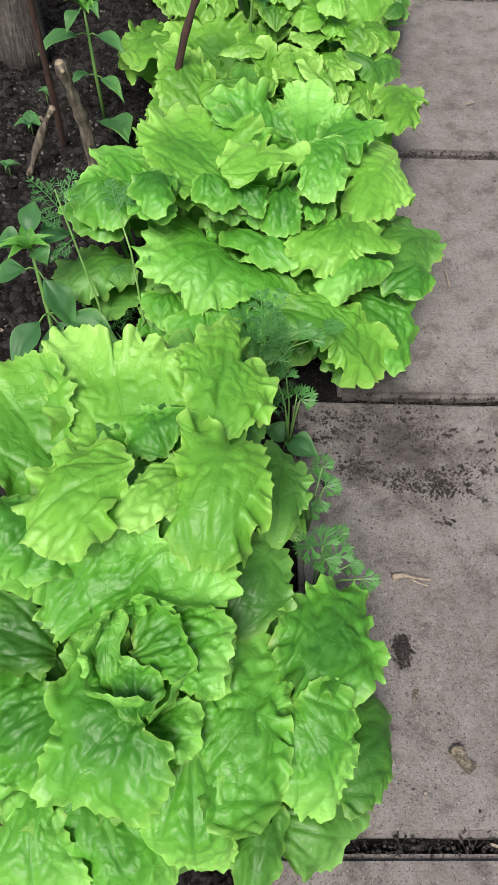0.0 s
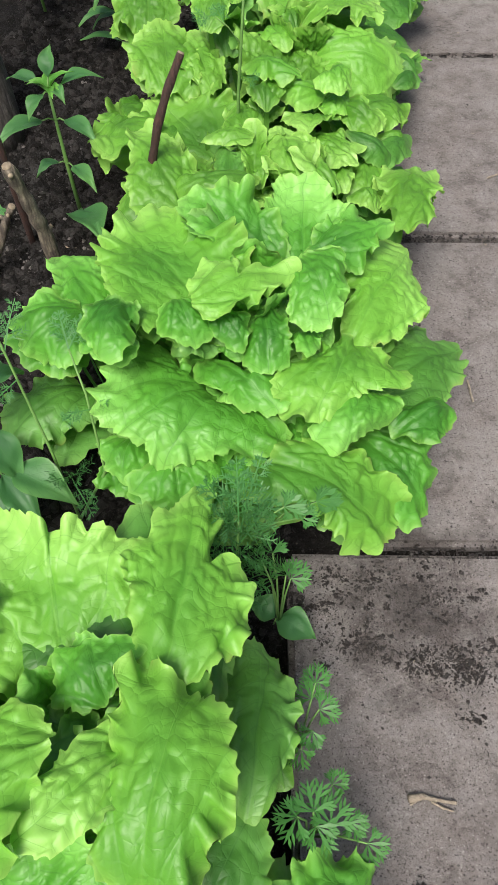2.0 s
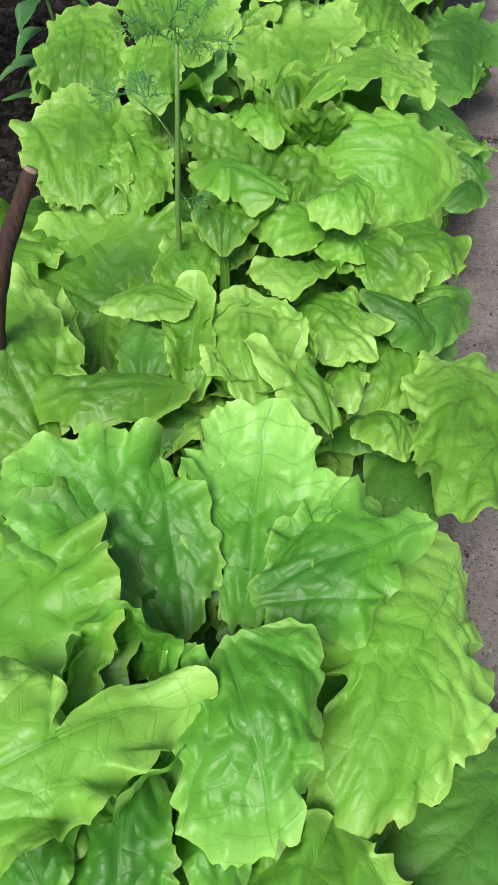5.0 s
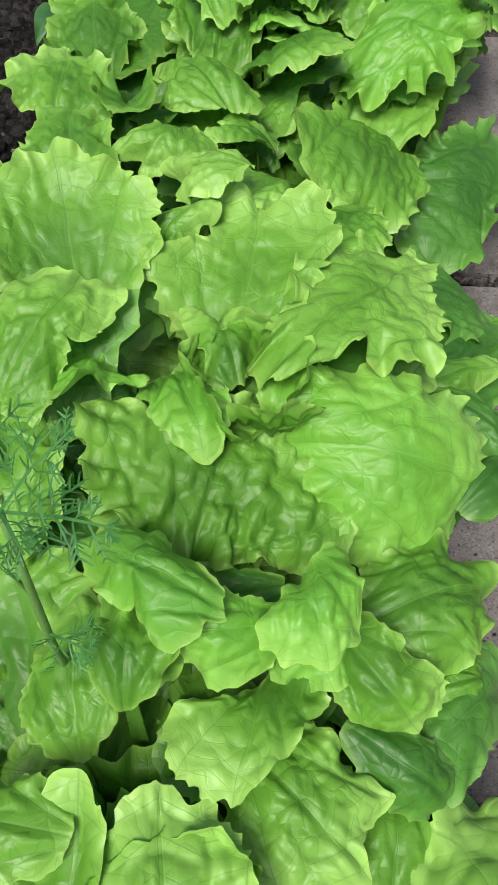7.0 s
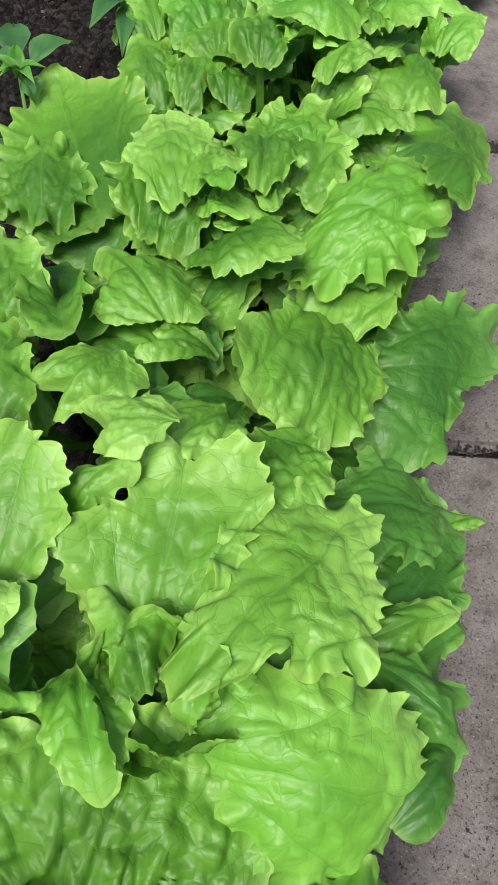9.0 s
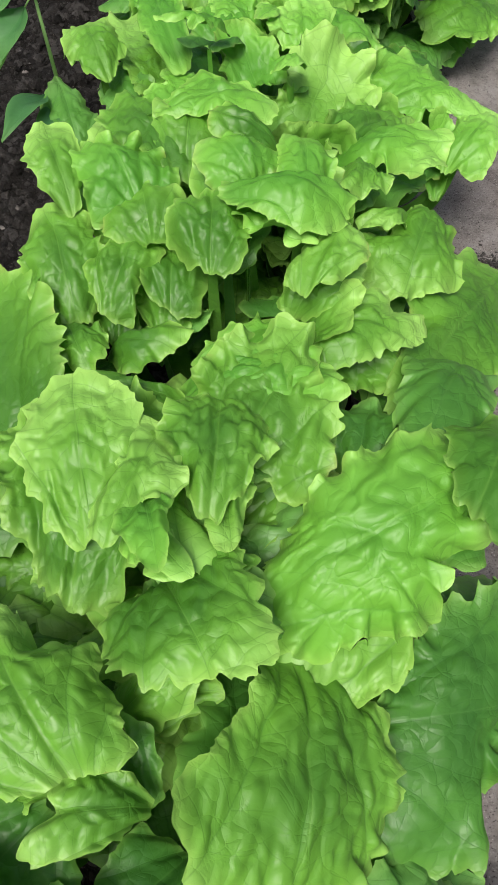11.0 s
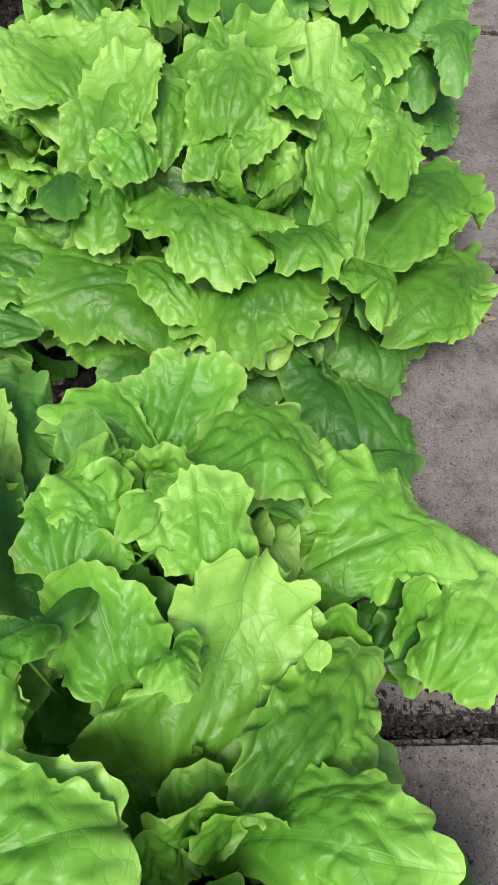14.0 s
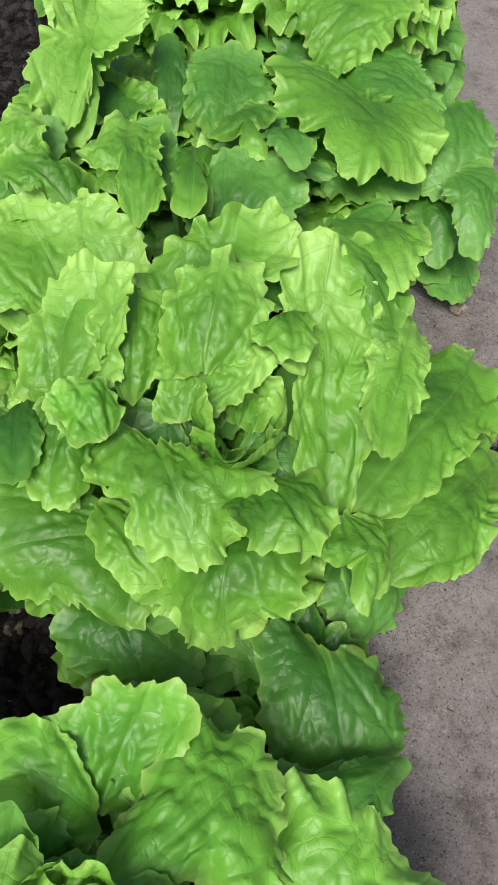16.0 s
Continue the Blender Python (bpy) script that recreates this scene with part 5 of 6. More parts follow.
blade_leaf(head_g, (0.095, 2.528, 0.179), (-104, -21, -1), (40, 42, 35, 27, 26, 27, 34, 39, 41, 37, 27, 24, 26, 35), bulge=0.012, blister=1.4)
blade_leaf(head_g, (0.064, 2.535, 0.184), (-83, 3, 2), (41, 35, 23, 19, 18, 21, 31, 43, 33, 25, 22, 20, 21, 29), bulge=0.006, deep=True)
blade_leaf(head_g, (0.178, 2.497, 0.187), (-64, -15, 4), (57, 58, 59, 68, 43, 34, 34, 42, 75, 67, 37, 38, 46, 47), bulge=0.012, blister=1.5)
blade_leaf(head_g, (0.254, 2.487, 0.184), (-57, -2, -17), (38, 36, 37, 38, 48, 38, 32, 30, 31, 39, 46, 40, 30, 33), bulge=0.006)
blade_leaf(head_g, (0.218, 2.446, 0.154), (-95, -23, 15), (46, 34, 37, 51, 55, 56, 49, 40, 39, 40, 54, 52, 50, 52), bulge=0.012, blister=0.8)
blade_leaf(head_g, (0.089, 2.477, 0.131), (-169, -13, -9), (66, 50, 41, 39, 46, 86, 69, 51, 48, 45, 50, 62, 74, 72), bulge=0.012)
blade_leaf(head_g, (0.147, 2.474, 0.140), (-51, -14, -1), (39, 33, 27, 23, 22, 25, 31, 40, 34, 25, 23, 23, 25, 35), bulge=0.012, blister=1.2)
blade_leaf(head_g, (0.313, 2.468, 0.160), (-72, -13, -22), (35, 32, 30, 29, 34, 37, 32, 29, 27, 31, 42, 24, 8, 47), bulge=0.012)
blade_leaf(head_g, (0.335, 2.484, 0.053), (-72, -29, -14), (46, 44, 43, 50, 69, 23, 22, 33, 55, 54, 47, 38, 37, 46), bulge=0.012, deep=True)
blade_leaf(head_g, (0.300, 2.364, 0.091), (-81, -22, -5), (52, 52, 52, 52, 52, 52, 52, 52, 92, 62, 52, 52, 52, 52), bulge=0.012, deep=True)
blade_leaf(head_g, (0.238, 2.373, 0.077), (-142, 27, -2), (10, 15, 17, 15, 15, 20, 24, 18, 17, 14, 14, 17, 24, 37), bulge=-0.01, deep=True, dip=0.26)
blade_leaf(head_g, (0.151, 2.418, 0.081), (-63, -33, 1), (40, 55, 54, 49, 42, 36, 36, 36, 46, 59, 49, 39, 32, 32), bulge=0.012, deep=True)
blade_leaf(head_g, (-0.003, 2.448, 0.122), (175, -18, -7), (51, 38, 28, 27, 27, 30, 40, 46, 37, 37, 29, 26, 28, 35), bulge=0.012, deep=True)
blade_leaf(head_g, (0.017, 2.505, 0.137), (158, 0, -4), (42, 36, 34, 40, 53, 45, 44, 52, 46, 36, 34, 39, 55, 56), bulge=0.012)
heart(head_g, (0.218, 2.553, 0.197), 0.031, 6, 0)
under_leaves(head_g, 0.85)
head_h = lettuce((0.28, 2.95), "deep green lettuce with long ribbed leaves")
blade_leaf(head_h, (0.340, 2.947, 0.170), (-46, -8, -11), (86, 81, 98, 123, 63, 55, 65, 131, 97, 90, 69, 75, 92, 77), bulge=0.012)
blade_leaf(head_h, (0.382, 3.054, 0.156), (-38, 2, -0), (74, 49, 43, 47, 65, 64, 74, 69, 55, 48, 51, 53, 66, 71), bulge=0.006, blister=1.4, deep=True)
blade_leaf(head_h, (0.454, 2.962, 0.136), (-87, -19, 2), (59, 45, 38, 40, 40, 50, 67, 64, 43, 35, 33, 37, 56, 69), bulge=0.012, deep=True)
blade_leaf(head_h, (0.463, 2.882, 0.133), (-64, -21, 5), (41, 30, 26, 28, 38, 51, 49, 36, 34, 36, 32, 35, 46, 63), bulge=0.012, deep=True)
blade_leaf(head_h, (0.462, 2.890, 0.036), (-87, -8, 1), (55, 49, 38, 36, 40, 44, 57, 57, 48, 36, 34, 40, 45, 55), bulge=0.012, deep=True)
blade_leaf(head_h, (0.332, 2.722, 0.215), (-77, 11, -0), (60, 45, 42, 38, 43, 54, 61, 55, 51, 50, 38, 37, 45, 63), bulge=0.006)
blade_leaf(head_h, (0.257, 2.820, 0.231), (-77, 5, 1), (48, 30, 21, 19, 21, 24, 31, 43, 35, 26, 19, 18, 21, 30), bulge=0.006, deep=True)
blade_leaf(head_h, (0.344, 3.154, 0.171), (44, 4, 0), (91, 79, 72, 82, 79, 83, 68, 68, 103, 79, 71, 70, 75, 85), bulge=0.006)
blade_leaf(head_h, (0.221, 2.783, 0.208), (73, 8, 0), (45, 42, 47, 43, 49, 51, 63, 31, 45, 42, 48, 53, 50, 45), bulge=0.006, blister=1.5, deep=True)
blade_leaf(head_h, (0.221, 2.855, 0.224), (-68, -9, 7), (47, 13, 14, 17, 32, 41, 34, 26, 25, 27, 29, 40, 10, 41), bulge=0.006)
blade_leaf(head_h, (0.175, 2.798, 0.223), (-89, 8, -0), (79, 23, 14, 12, 12, 19, 57, 59, 44, 23, 14, 11, 11, 38), bulge=0.006)
blade_leaf(head_h, (0.123, 2.780, 0.235), (97, -9, -1), (66, 55, 48, 40, 37, 25, 22, 70, 58, 29, 25, 26, 34, 59), bulge=0.006, blister=1.4)
blade_leaf(head_h, (0.135, 3.038, 0.151), (93, 3, 0), (76, 40, 23, 18, 18, 23, 40, 73, 46, 31, 28, 27, 29, 40), bulge=0.006, deep=True)
blade_leaf(head_h, (0.202, 2.994, 0.171), (86, 4, 0), (61, 52, 54, 44, 43, 53, 56, 68, 48, 45, 47, 49, 52, 53), bulge=0.006, deep=True)
under_leaves(head_h, 0.9)
head_i = lettuce((0.03, 2.71), "small green lettuce with one broad pale leaf")
blade_leaf(head_i, (0.059, 2.710, 0.201), (119, 6, -2), (64, 75, 75, 70, 75, 62, 64, 63, 63, 82, 74, 66, 64, 57), bulge=-0.01, blister=0.7, dip=0.26)
under_leaves(head_i, 0.6)
head_j = lettuce((0.08, 2.99), "crowded green lettuce with curled pale leaves")
blade_leaf(head_j, (0.055, 2.992, 0.211), (83, 7, 1), (81, 40, 34, 35, 47, 63, 83, 102, 30, 25, 31, 54, 66, 83), bulge=-0.01, dip=0.26)
blade_leaf(head_j, (0.062, 2.995, 0.140), (84, 4, 0), (74, 61, 56, 47, 48, 51, 55, 76, 59, 50, 50, 55, 49, 53), bulge=0.006, deep=True)
blade_leaf(head_j, (0.014, 2.852, 0.203), (87, 9, 1), (30, 25, 26, 28, 24, 25, 25, 27, 29, 28, 24, 24, 24, 26), bulge=0.006)
blade_leaf(head_j, (0.047, 2.780, 0.215), (140, 5, -0), (32, 43, 40, 31, 22, 21, 23, 35, 44, 42, 28, 15, 27, 28), bulge=0.006)
under_leaves(head_j, 0.8)
head_k = lettuce((0.35, 3.27), "bright green lettuce farther along the row")

skirt(head_k, 0.22, 0.9)
head_l = lettuce((0.12, 3.28), "crowded bright green lettuce at the bed's edge")

skirt(head_l, 0.21, 0.9)


# ---- seedlings, herbs and stakes on the bed ----
def blade(parent, base, tip, width, droop=0.006, name="leaf", material=None, fold=0.25, label=""):
    """A plain pointed leaf from base to tip, folded along its midrib and drooping at its end."""
    base, tip = np.array(base, float), np.array(tip, float)
    n, m = 14, 9
    v, u = np.meshgrid(np.linspace(0, 1, n), np.linspace(-1, 1, m), indexing="ij")
    d = tip - base
    side = np.cross(d, (0, 0, 1))
    side /= np.linalg.norm(side) + 1e-9
    up = np.cross(side, d)
    up /= np.linalg.norm(up) + 1e-9
    wide = np.interp(v, [0, 0.08, 0.2, 0.36, 0.55, 0.75, 0.9, 1], [0.05, 0.36, 0.82, 1.0, 0.82, 0.45, 0.17, 0.01]) * width / 2
    p = base + v[..., None] * d + (u * wide)[..., None] * side
    shift = rng.random(3) * 40
    lift = np.sin(v * math.pi * 0.9) * droop * 1.4 - droop * v ** 2 + np.abs(u) * wide * fold
    lift += puff(np.stack([u, v * 2, 0 * u], -1) + shift, 2.5) * width * 0.10
    p = p + lift[..., None] * up
    ob = sheet(name, p, np.maximum(np.abs(u), v) ** 2, material or PEPPER_LEAF, parent)
    return tagged(ob, label)


def pepper(base, knots, leaves, label):
    """A young pepper plant: a stem through its knots and leaves on thin stalks (knot, tip, width)."""
    ob = thing("pepper_plant", base, label, "pepper plant", "pepper plants on the bed")
    stem("stem", [base, *knots], (0.0032, 0.0016), GREEN_STALK, ob)
    pts = [Vector(base), *(Vector(k) for k in knots)]
    for i, tip, width in leaves:
        a, t = pts[i], Vector(tip)
        start = a.lerp(t, 0.26)
        start.z += 0.006
        stem("leaf_stalk", [a, a.lerp(start, 0.5) + Vector((0, 0, 0.003)), start], (0.0012, 0.0009), GREEN_STALK, ob, 5)
        blade(ob, start, t + (t - start) * 0.2, width * 1.02, fold=0.3)
    top = pts[-1]
    for i in range(6):
        a = 1.05 * i + rng.random()
        reach = 0.022 + 0.014 * rng.random()
        blade(ob, top, top + Vector((math.cos(a) * reach, math.sin(a) * reach, 0.012 + 0.014 * rng.random())), reach * 0.5, fold=0.5, material=YOUNG_LEAF, label="bright young leaf")
    return ob


PEPPER_LOOK = "young pepper seedling with pointed mid green leaves"
pepper((-0.23, 1.17, 0.03), [(-0.236, 1.175, 0.1), (-0.24, 1.182, 0.16), (-0.242, 1.185, 0.195)],
       [(3, (-0.29, 1.20, 0.205), 0.024), (3, (-0.238, 1.215, 0.235), 0.022), (3, (-0.185, 1.215, 0.2), 0.026), (2, (-0.297, 1.13, 0.165), 0.034),
        (2, (-0.19, 1.15, 0.155), 0.03), (3, (-0.262, 1.15, 0.185), 0.022), (1, (-0.195, 1.125, 0.1), 0.024), (1, (-0.265, 1.14, 0.11), 0.02), (0, (-0.186, 1.065, 0.075), 0.056),
        (3, (-0.22, 1.16, 0.2), 0.02)], PEPPER_LOOK)
pepper((-0.235, 0.66, 0.03), [(-0.243, 0.69, 0.1), (-0.25, 0.71, 0.15), (-0.252, 0.715, 0.172)],
       [(3, (-0.253, 0.765, 0.195), 0.026), (3, (-0.288, 0.72, 0.175), 0.034), (3, (-0.235, 0.70, 0.17), 0.028), (3, (-0.215, 0.755, 0.16), 0.036), (2, (-0.295, 0.70, 0.135), 0.036),
        (2, (-0.215, 0.675, 0.10), 0.036), (1, (-0.165, 0.655, 0.09), 0.042), (1, (-0.275, 0.63, 0.08), 0.036), (1, (-0.225, 0.62, 0.06), 0.036), (1, (-0.195, 0.635, 0.075), 0.032)],
       "bushy young pepper plant with dull green leaves")
pepper((-0.368, 1.743, 0.03), [(-0.38, 1.75, 0.12), (-0.385, 1.755, 0.2)],
       [(2, (-0.375, 1.63, 0.125), 0.062), (2, (-0.43, 1.70, 0.19), 0.034), (1, (-0.425, 1.68, 0.13), 0.036), (1, (-0.32, 1.73, 0.15), 0.034), (2, (-0.31, 1.74, 0.2), 0.034), (2, (-0.36, 1.80, 0.22), 0.034)],
       "young pepper seedling with a broad hanging leaf")
pepper((-0.191, 1.616, 0.03), [(-0.197, 1.61, 0.09), (-0.2, 1.6, 0.14), (-0.203, 1.595, 0.172)],
       [(3, (-0.208, 1.655, 0.205), 0.03), (3, (-0.27, 1.60, 0.172), 0.03), (3, (-0.225, 1.56, 0.155), 0.028), (3, (-0.16, 1.595, 0.165), 0.03), (2, (-0.165, 1.54, 0.135), 0.034), (2, (-0.24, 1.575, 0.12), 0.028),
        (1, (-0.265, 1.58, 0.09), 0.032), (1, (-0.135, 1.57, 0.105), 0.032), (0, (-0.265, 1.585, 0.06), 0.026), (1, (-0.25, 1.60, 0.075), 0.024)], PEPPER_LOOK)
pepper((-0.135, 1.93, 0.03), [(-0.134, 1.935, 0.12), (-0.132, 1.937, 0.185)],
       [(2, (-0.095, 1.99, 0.195), 0.032), (2, (-0.15, 2.005, 0.2), 0.034), (2, (-0.118, 1.925, 0.17), 0.024), (2, (-0.165, 1.955, 0.19), 0.034), (1, (-0.16, 1.87, 0.12), 0.036), (1, (-0.13, 1.86, 0.1), 0.03)], PEPPER_LOOK)
pepper((-0.078, 2.3, 0.03), [(-0.08, 2.302, 0.1), (-0.088, 2.305, 0.195)],
       [(2, (-0.062, 2.345, 0.2), 0.026), (2, (-0.115, 2.34, 0.2), 0.03), (2, (-0.118, 2.25, 0.16), 0.05), (1, (-0.115, 2.21, 0.11), 0.036), (1, (-0.08, 2.20, 0.085), 0.028), (2, (-0.12, 2.28, 0.19), 0.03)], PEPPER_LOOK)
pepper((-0.082, 2.792, 0.03), [(-0.06, 2.723, 0.1), (-0.039, 2.651, 0.16)],
       [(2, (-0.048, 2.626, 0.19), 0.04), (2, (-0.01, 2.624, 0.19), 0.036), (2, (-0.031, 2.648, 0.2), 0.036), (1, (-0.022, 2.675, 0.13), 0.038), (1, (-0.073, 2.666, 0.12), 0.04), (1, (-0.039, 2.671, 0.1), 0.036), (0, (-0.07, 2.668, 0.08), 0.036), (0, (-0.039, 2.702, 0.06), 0.03), (1, (-0.046, 2.648, 0.15), 0.034)], "leafy dark green pepper plant beside a lettuce")


def frond(parent, base, tip, breadth, pairs=6, lobe=0.00042, name="frond", flat=False):
    """A feathery herb leaf: paired side twigs, each split into fine threads (or flat lobes)."""
    base, tip = Vector(base), Vector(tip)
    axis = tip - base
    up = Vector((0, 0, 1))
    side = axis.cross(up).normalized()
    lift = side.cross(axis).normalized()
    bm = bmesh.new()

    def strip(a, b, w0, w1, nor):
        s = (b - a).cross(nor).normalized()
        m = (a + b) / 2 + nor * (b - a).length * 0.06
        q = [bm.verts.new(p) for p in (a - s * w0, a + s * w0, m + s * (w0 + w1) * 0.6, m - s * (w0 + w1) * 0.6, b + s * w1, b - s * w1)]
        bm.faces.new((q[0], q[1], q[2], q[3]))
        bm.faces.new((q[3], q[2], q[4], q[5]))

    strip(base, tip, 0.0007, 0.0004, lift)
    for i in range(pairs):
        f = 0.22 + 0.78 * i / pairs
        for sign in (-1, 1):
            root = base.lerp(tip, f)
            reach = breadth * (0.75 + 0.6 * rng.random()) * (0.55 + 0.45 * math.sin(math.pi * (0.2 + 0.75 * f))) * (1.15 - 0.75 * f)
            d = (side * sign * (0.7 + 0.3 * rng.random()) + axis.normalized() * (0.4 + 0.5 * rng.random()) + lift * rng.normal() * 0.45).normalized()
            end = root + d * reach
            strip(root, end, lobe * 0.8, lobe * 0.6, lift)
            for j in range(4):
                g = root.lerp(end, 0.3 + 0.23 * j)
                for turn in (-1, 1):
                    e = (d + d.cross(lift) * turn * 0.9 + lift * rng.normal() * 0.6).normalized()
                    strip(g, g + e * reach * (0.5 - 0.06 * j) * (0.6 + 0.7 * rng.random()), lobe, lobe * (0.9 if flat else 0.5), lift)
    ob = part(name, bm, DILL_LEAF, parent)
    ob.matrix_parent_inverse = Matrix.Translation(-parent.location)
    return ob


def herb(name, base, stalks, fronds, label, category, **look_of):
    ob = thing(name, base, label, category)
    for path, r in stalks:
        stem("stalk", path, (r, r * 0.55), GREEN_STALK, ob, 6)
    for a, b, w in fronds:
        frond(ob, a, b, w, **look_of)
    return ob


# dill rising through the lettuces
herb("dill_plant", (-0.005, 1.185, 0.03), [([(-0.005, 1.185, 0.03), (-0.003, 1.182, 0.2), (0.001, 1.182, 0.27), (0.004, 1.182, 0.325)], 0.0026),
     ([(0.0, 1.182, 0.26), (-0.015, 1.19, 0.275), (-0.03, 1.195, 0.285)], 0.0013)],
     [((0.004, 1.182, 0.325), (-0.035, 1.19, 0.335), 0.018), ((0.004, 1.182, 0.325), (-0.008, 1.21, 0.385), 0.016), ((0.004, 1.182, 0.325), (0.03, 1.20, 0.35), 0.018),
      ((0.004, 1.182, 0.325), (0.045, 1.175, 0.33), 0.018), ((0.004, 1.182, 0.325), (-0.02, 1.165, 0.345), 0.016), ((0.004, 1.182, 0.325), (0.02, 1.16, 0.34), 0.015),
      ((-0.03, 1.195, 0.285), (-0.055, 1.19, 0.285), 0.018), ((-0.02, 1.192, 0.28), (-0.03, 1.215, 0.29), 0.014), ((-0.003, 1.182, 0.215), (0.022, 1.17, 0.225), 0.014)],
     "feathery blue green dill stalk growing through the lettuces", "dill")
herb("dill_plant", (0.005, 0.57, 0.03), [([(0.005, 0.57, 0.03), (0.0, 0.575, 0.12), (0.002, 0.58, 0.18)], 0.002)],
     [((0.002, 0.578, 0.16), (0.021, 0.621, 0.222), 0.02), ((0.002, 0.578, 0.16), (-0.026, 0.596, 0.218), 0.02), ((0.002, 0.578, 0.17), (0.0, 0.612, 0.228), 0.02), ((0.002, 0.578, 0.16), (-0.012, 0.565, 0.214), 0.022),
      ((0.002, 0.578, 0.16), (0.02, 0.575, 0.212), 0.022), ((0.002, 0.575, 0.14), (0.004, 0.54, 0.2), 0.022), ((0.002, 0.575, 0.14), (-0.015, 0.535, 0.18), 0.022), ((0.002, 0.575, 0.12), (0.022, 0.545, 0.17), 0.022),
      ((0.002, 0.575, 0.12), (0.012, 0.515, 0.15), 0.02), ((0.002, 0.575, 0.15), (-0.03, 0.57, 0.19), 0.02), ((0.002, 0.575, 0.15), (0.034, 0.595, 0.19), 0.018)],
     "bushy feathery dill clump between two lettuces", "dill", pairs=8, lobe=0.0006)
herb("dill_plant", (-0.165, 0.665, 0.03), [([(-0.165, 0.665, 0.03), (-0.185, 0.70, 0.11), (-0.215, 0.745, 0.2), (-0.222, 0.755, 0.225)], 0.0018), ([(-0.165, 0.665, 0.03), (-0.13, 0.68, 0.1), (-0.142, 0.72, 0.17), (-0.155, 0.745, 0.205)], 0.0018)],
     [((-0.215, 0.745, 0.2), (-0.255, 0.775, 0.225), 0.018), ((-0.215, 0.745, 0.2), (-0.205, 0.785, 0.23), 0.016), ((-0.215, 0.745, 0.2), (-0.235, 0.73, 0.2), 0.014), ((-0.205, 0.73, 0.18), (-0.23, 0.70, 0.17), 0.014),
      ((-0.155, 0.745, 0.205), (-0.165, 0.775, 0.225), 0.014), ((-0.155, 0.745, 0.205), (-0.14, 0.77, 0.22), 0.014), ((-0.14, 0.71, 0.16), (-0.165, 0.70, 0.16), 0.012), ((-0.14, 0.71, 0.16), (-0.12, 0.71, 0.17), 0.012),
      ((-0.165, 0.68, 0.09), (-0.145, 0.665, 0.12), 0.02), ((-0.165, 0.68, 0.09), (-0.18, 0.66, 0.11), 0.016), ((-0.165, 0.68, 0.08), (-0.14, 0.64, 0.08), 0.014)],
     "tall thin dill with two feathery stalks beside a lettuce", "dill")
def cut_leaf(parent, foot, way, size, tilt):
    """A flat herb leaf: leaflets spread round the end of its stalk, each split into pointed lobes."""
    way = Vector((way[0], way[1], 0)).normalized()
    up = Vector((rng.normal() * 0.25, rng.normal() * 0.25, 1)).normalized()
    way = (way + up * tilt).normalized()
    side = way.cross(up).normalized()
    nor = side.cross(way).normalized()
    bm = bmesh.new()

    def lobe(root, d, long_, broad):
        s = d.cross(nor).normalized()
        q = [bm.verts.new(p) for p in (root, root + d * long_ * 0.55 + s * broad - nor * 0.0008, root + d * long_ + nor * 0.001, root + d * long_ * 0.55 - s * broad + nor * 0.0008)]
        bm.faces.new(q)

    for a in (-74, -38, 0, 38, 74):
        a = radians(a + rng.normal() * 5)
        d = way * math.cos(a) + side * math.sin(a)
        far = size * (0.62 + 0.3 * math.cos(a)) * (0.9 + 0.2 * rng.random())
        lobe(Vector(foot), d, far, size * 0.075)
        for f in (0.4, 0.62):
            for turn in (-0.75, 0.75):
                e = (d + d.cross(nor) * turn).normalized()
                lobe(Vector(foot) + d * far * f, e, far * (0.75 - 0.5 * f), size * 0.05)
    ob = part("leaf", bm, HERB_LEAF, parent)
    ob.matrix_parent_inverse = Matrix.Translation(-parent.location)


def coriander(base, leaves, label):
    """A herb with bare stalks that each end in a cut leaf; leaves are the place of the leaf and its size."""
    ob = thing("coriander_plant", base, label, "herb")
    foot = Vector(base)
    for place, size in leaves:
        end = Vector(place)
        way = Vector((end.x - foot.x, end.y - foot.y, 0)) + Vector((rng.normal(), rng.normal(), 0)) * 0.012
        end = end - way.normalized() * size * 0.35
        knee = foot.lerp(end, 0.5) + Vector((0, 0, 0.25 * (end.z - foot.z)))
        stem("stalk", [foot, knee, end], (0.0011, 0.0007), GREEN_STALK, ob, 5)
        cut_leaf(ob, end, way, size, 0.1)


coriander((0.04, 0.55, 0.03), [((0.038, 0.567, 0.12), 0.024), ((0.054, 0.567, 0.11), 0.024), ((0.03, 0.584, 0.13), 0.022), ((0.026, 0.573, 0.1), 0.02), ((0.015, 0.57, 0.13), 0.02)], "flat cut herb beside the dill clump")
coriander((0.012, 0.588, 0.12), [((0.047, 0.588, 0.192), 0.024), ((0.074, 0.593, 0.192), 0.026), ((0.058, 0.582, 0.188), 0.018)], "blue green cut herb sprig lying over a lettuce leaf")
coriander((0.055, 0.44, 0.02), [((0.064, 0.47, 0.13), 0.017), ((0.057, 0.46, 0.12), 0.018), ((0.072, 0.446, 0.125), 0.02), ((0.029, 0.417, 0.15), 0.022), ((0.046, 0.406, 0.14), 0.02), ((0.016, 0.402, 0.15), 0.022), ((0.038, 0.436, 0.14), 0.018), ((0.056, 0.422, 0.13), 0.018)], "small herb with flat cut leaves at the edge of the slab")
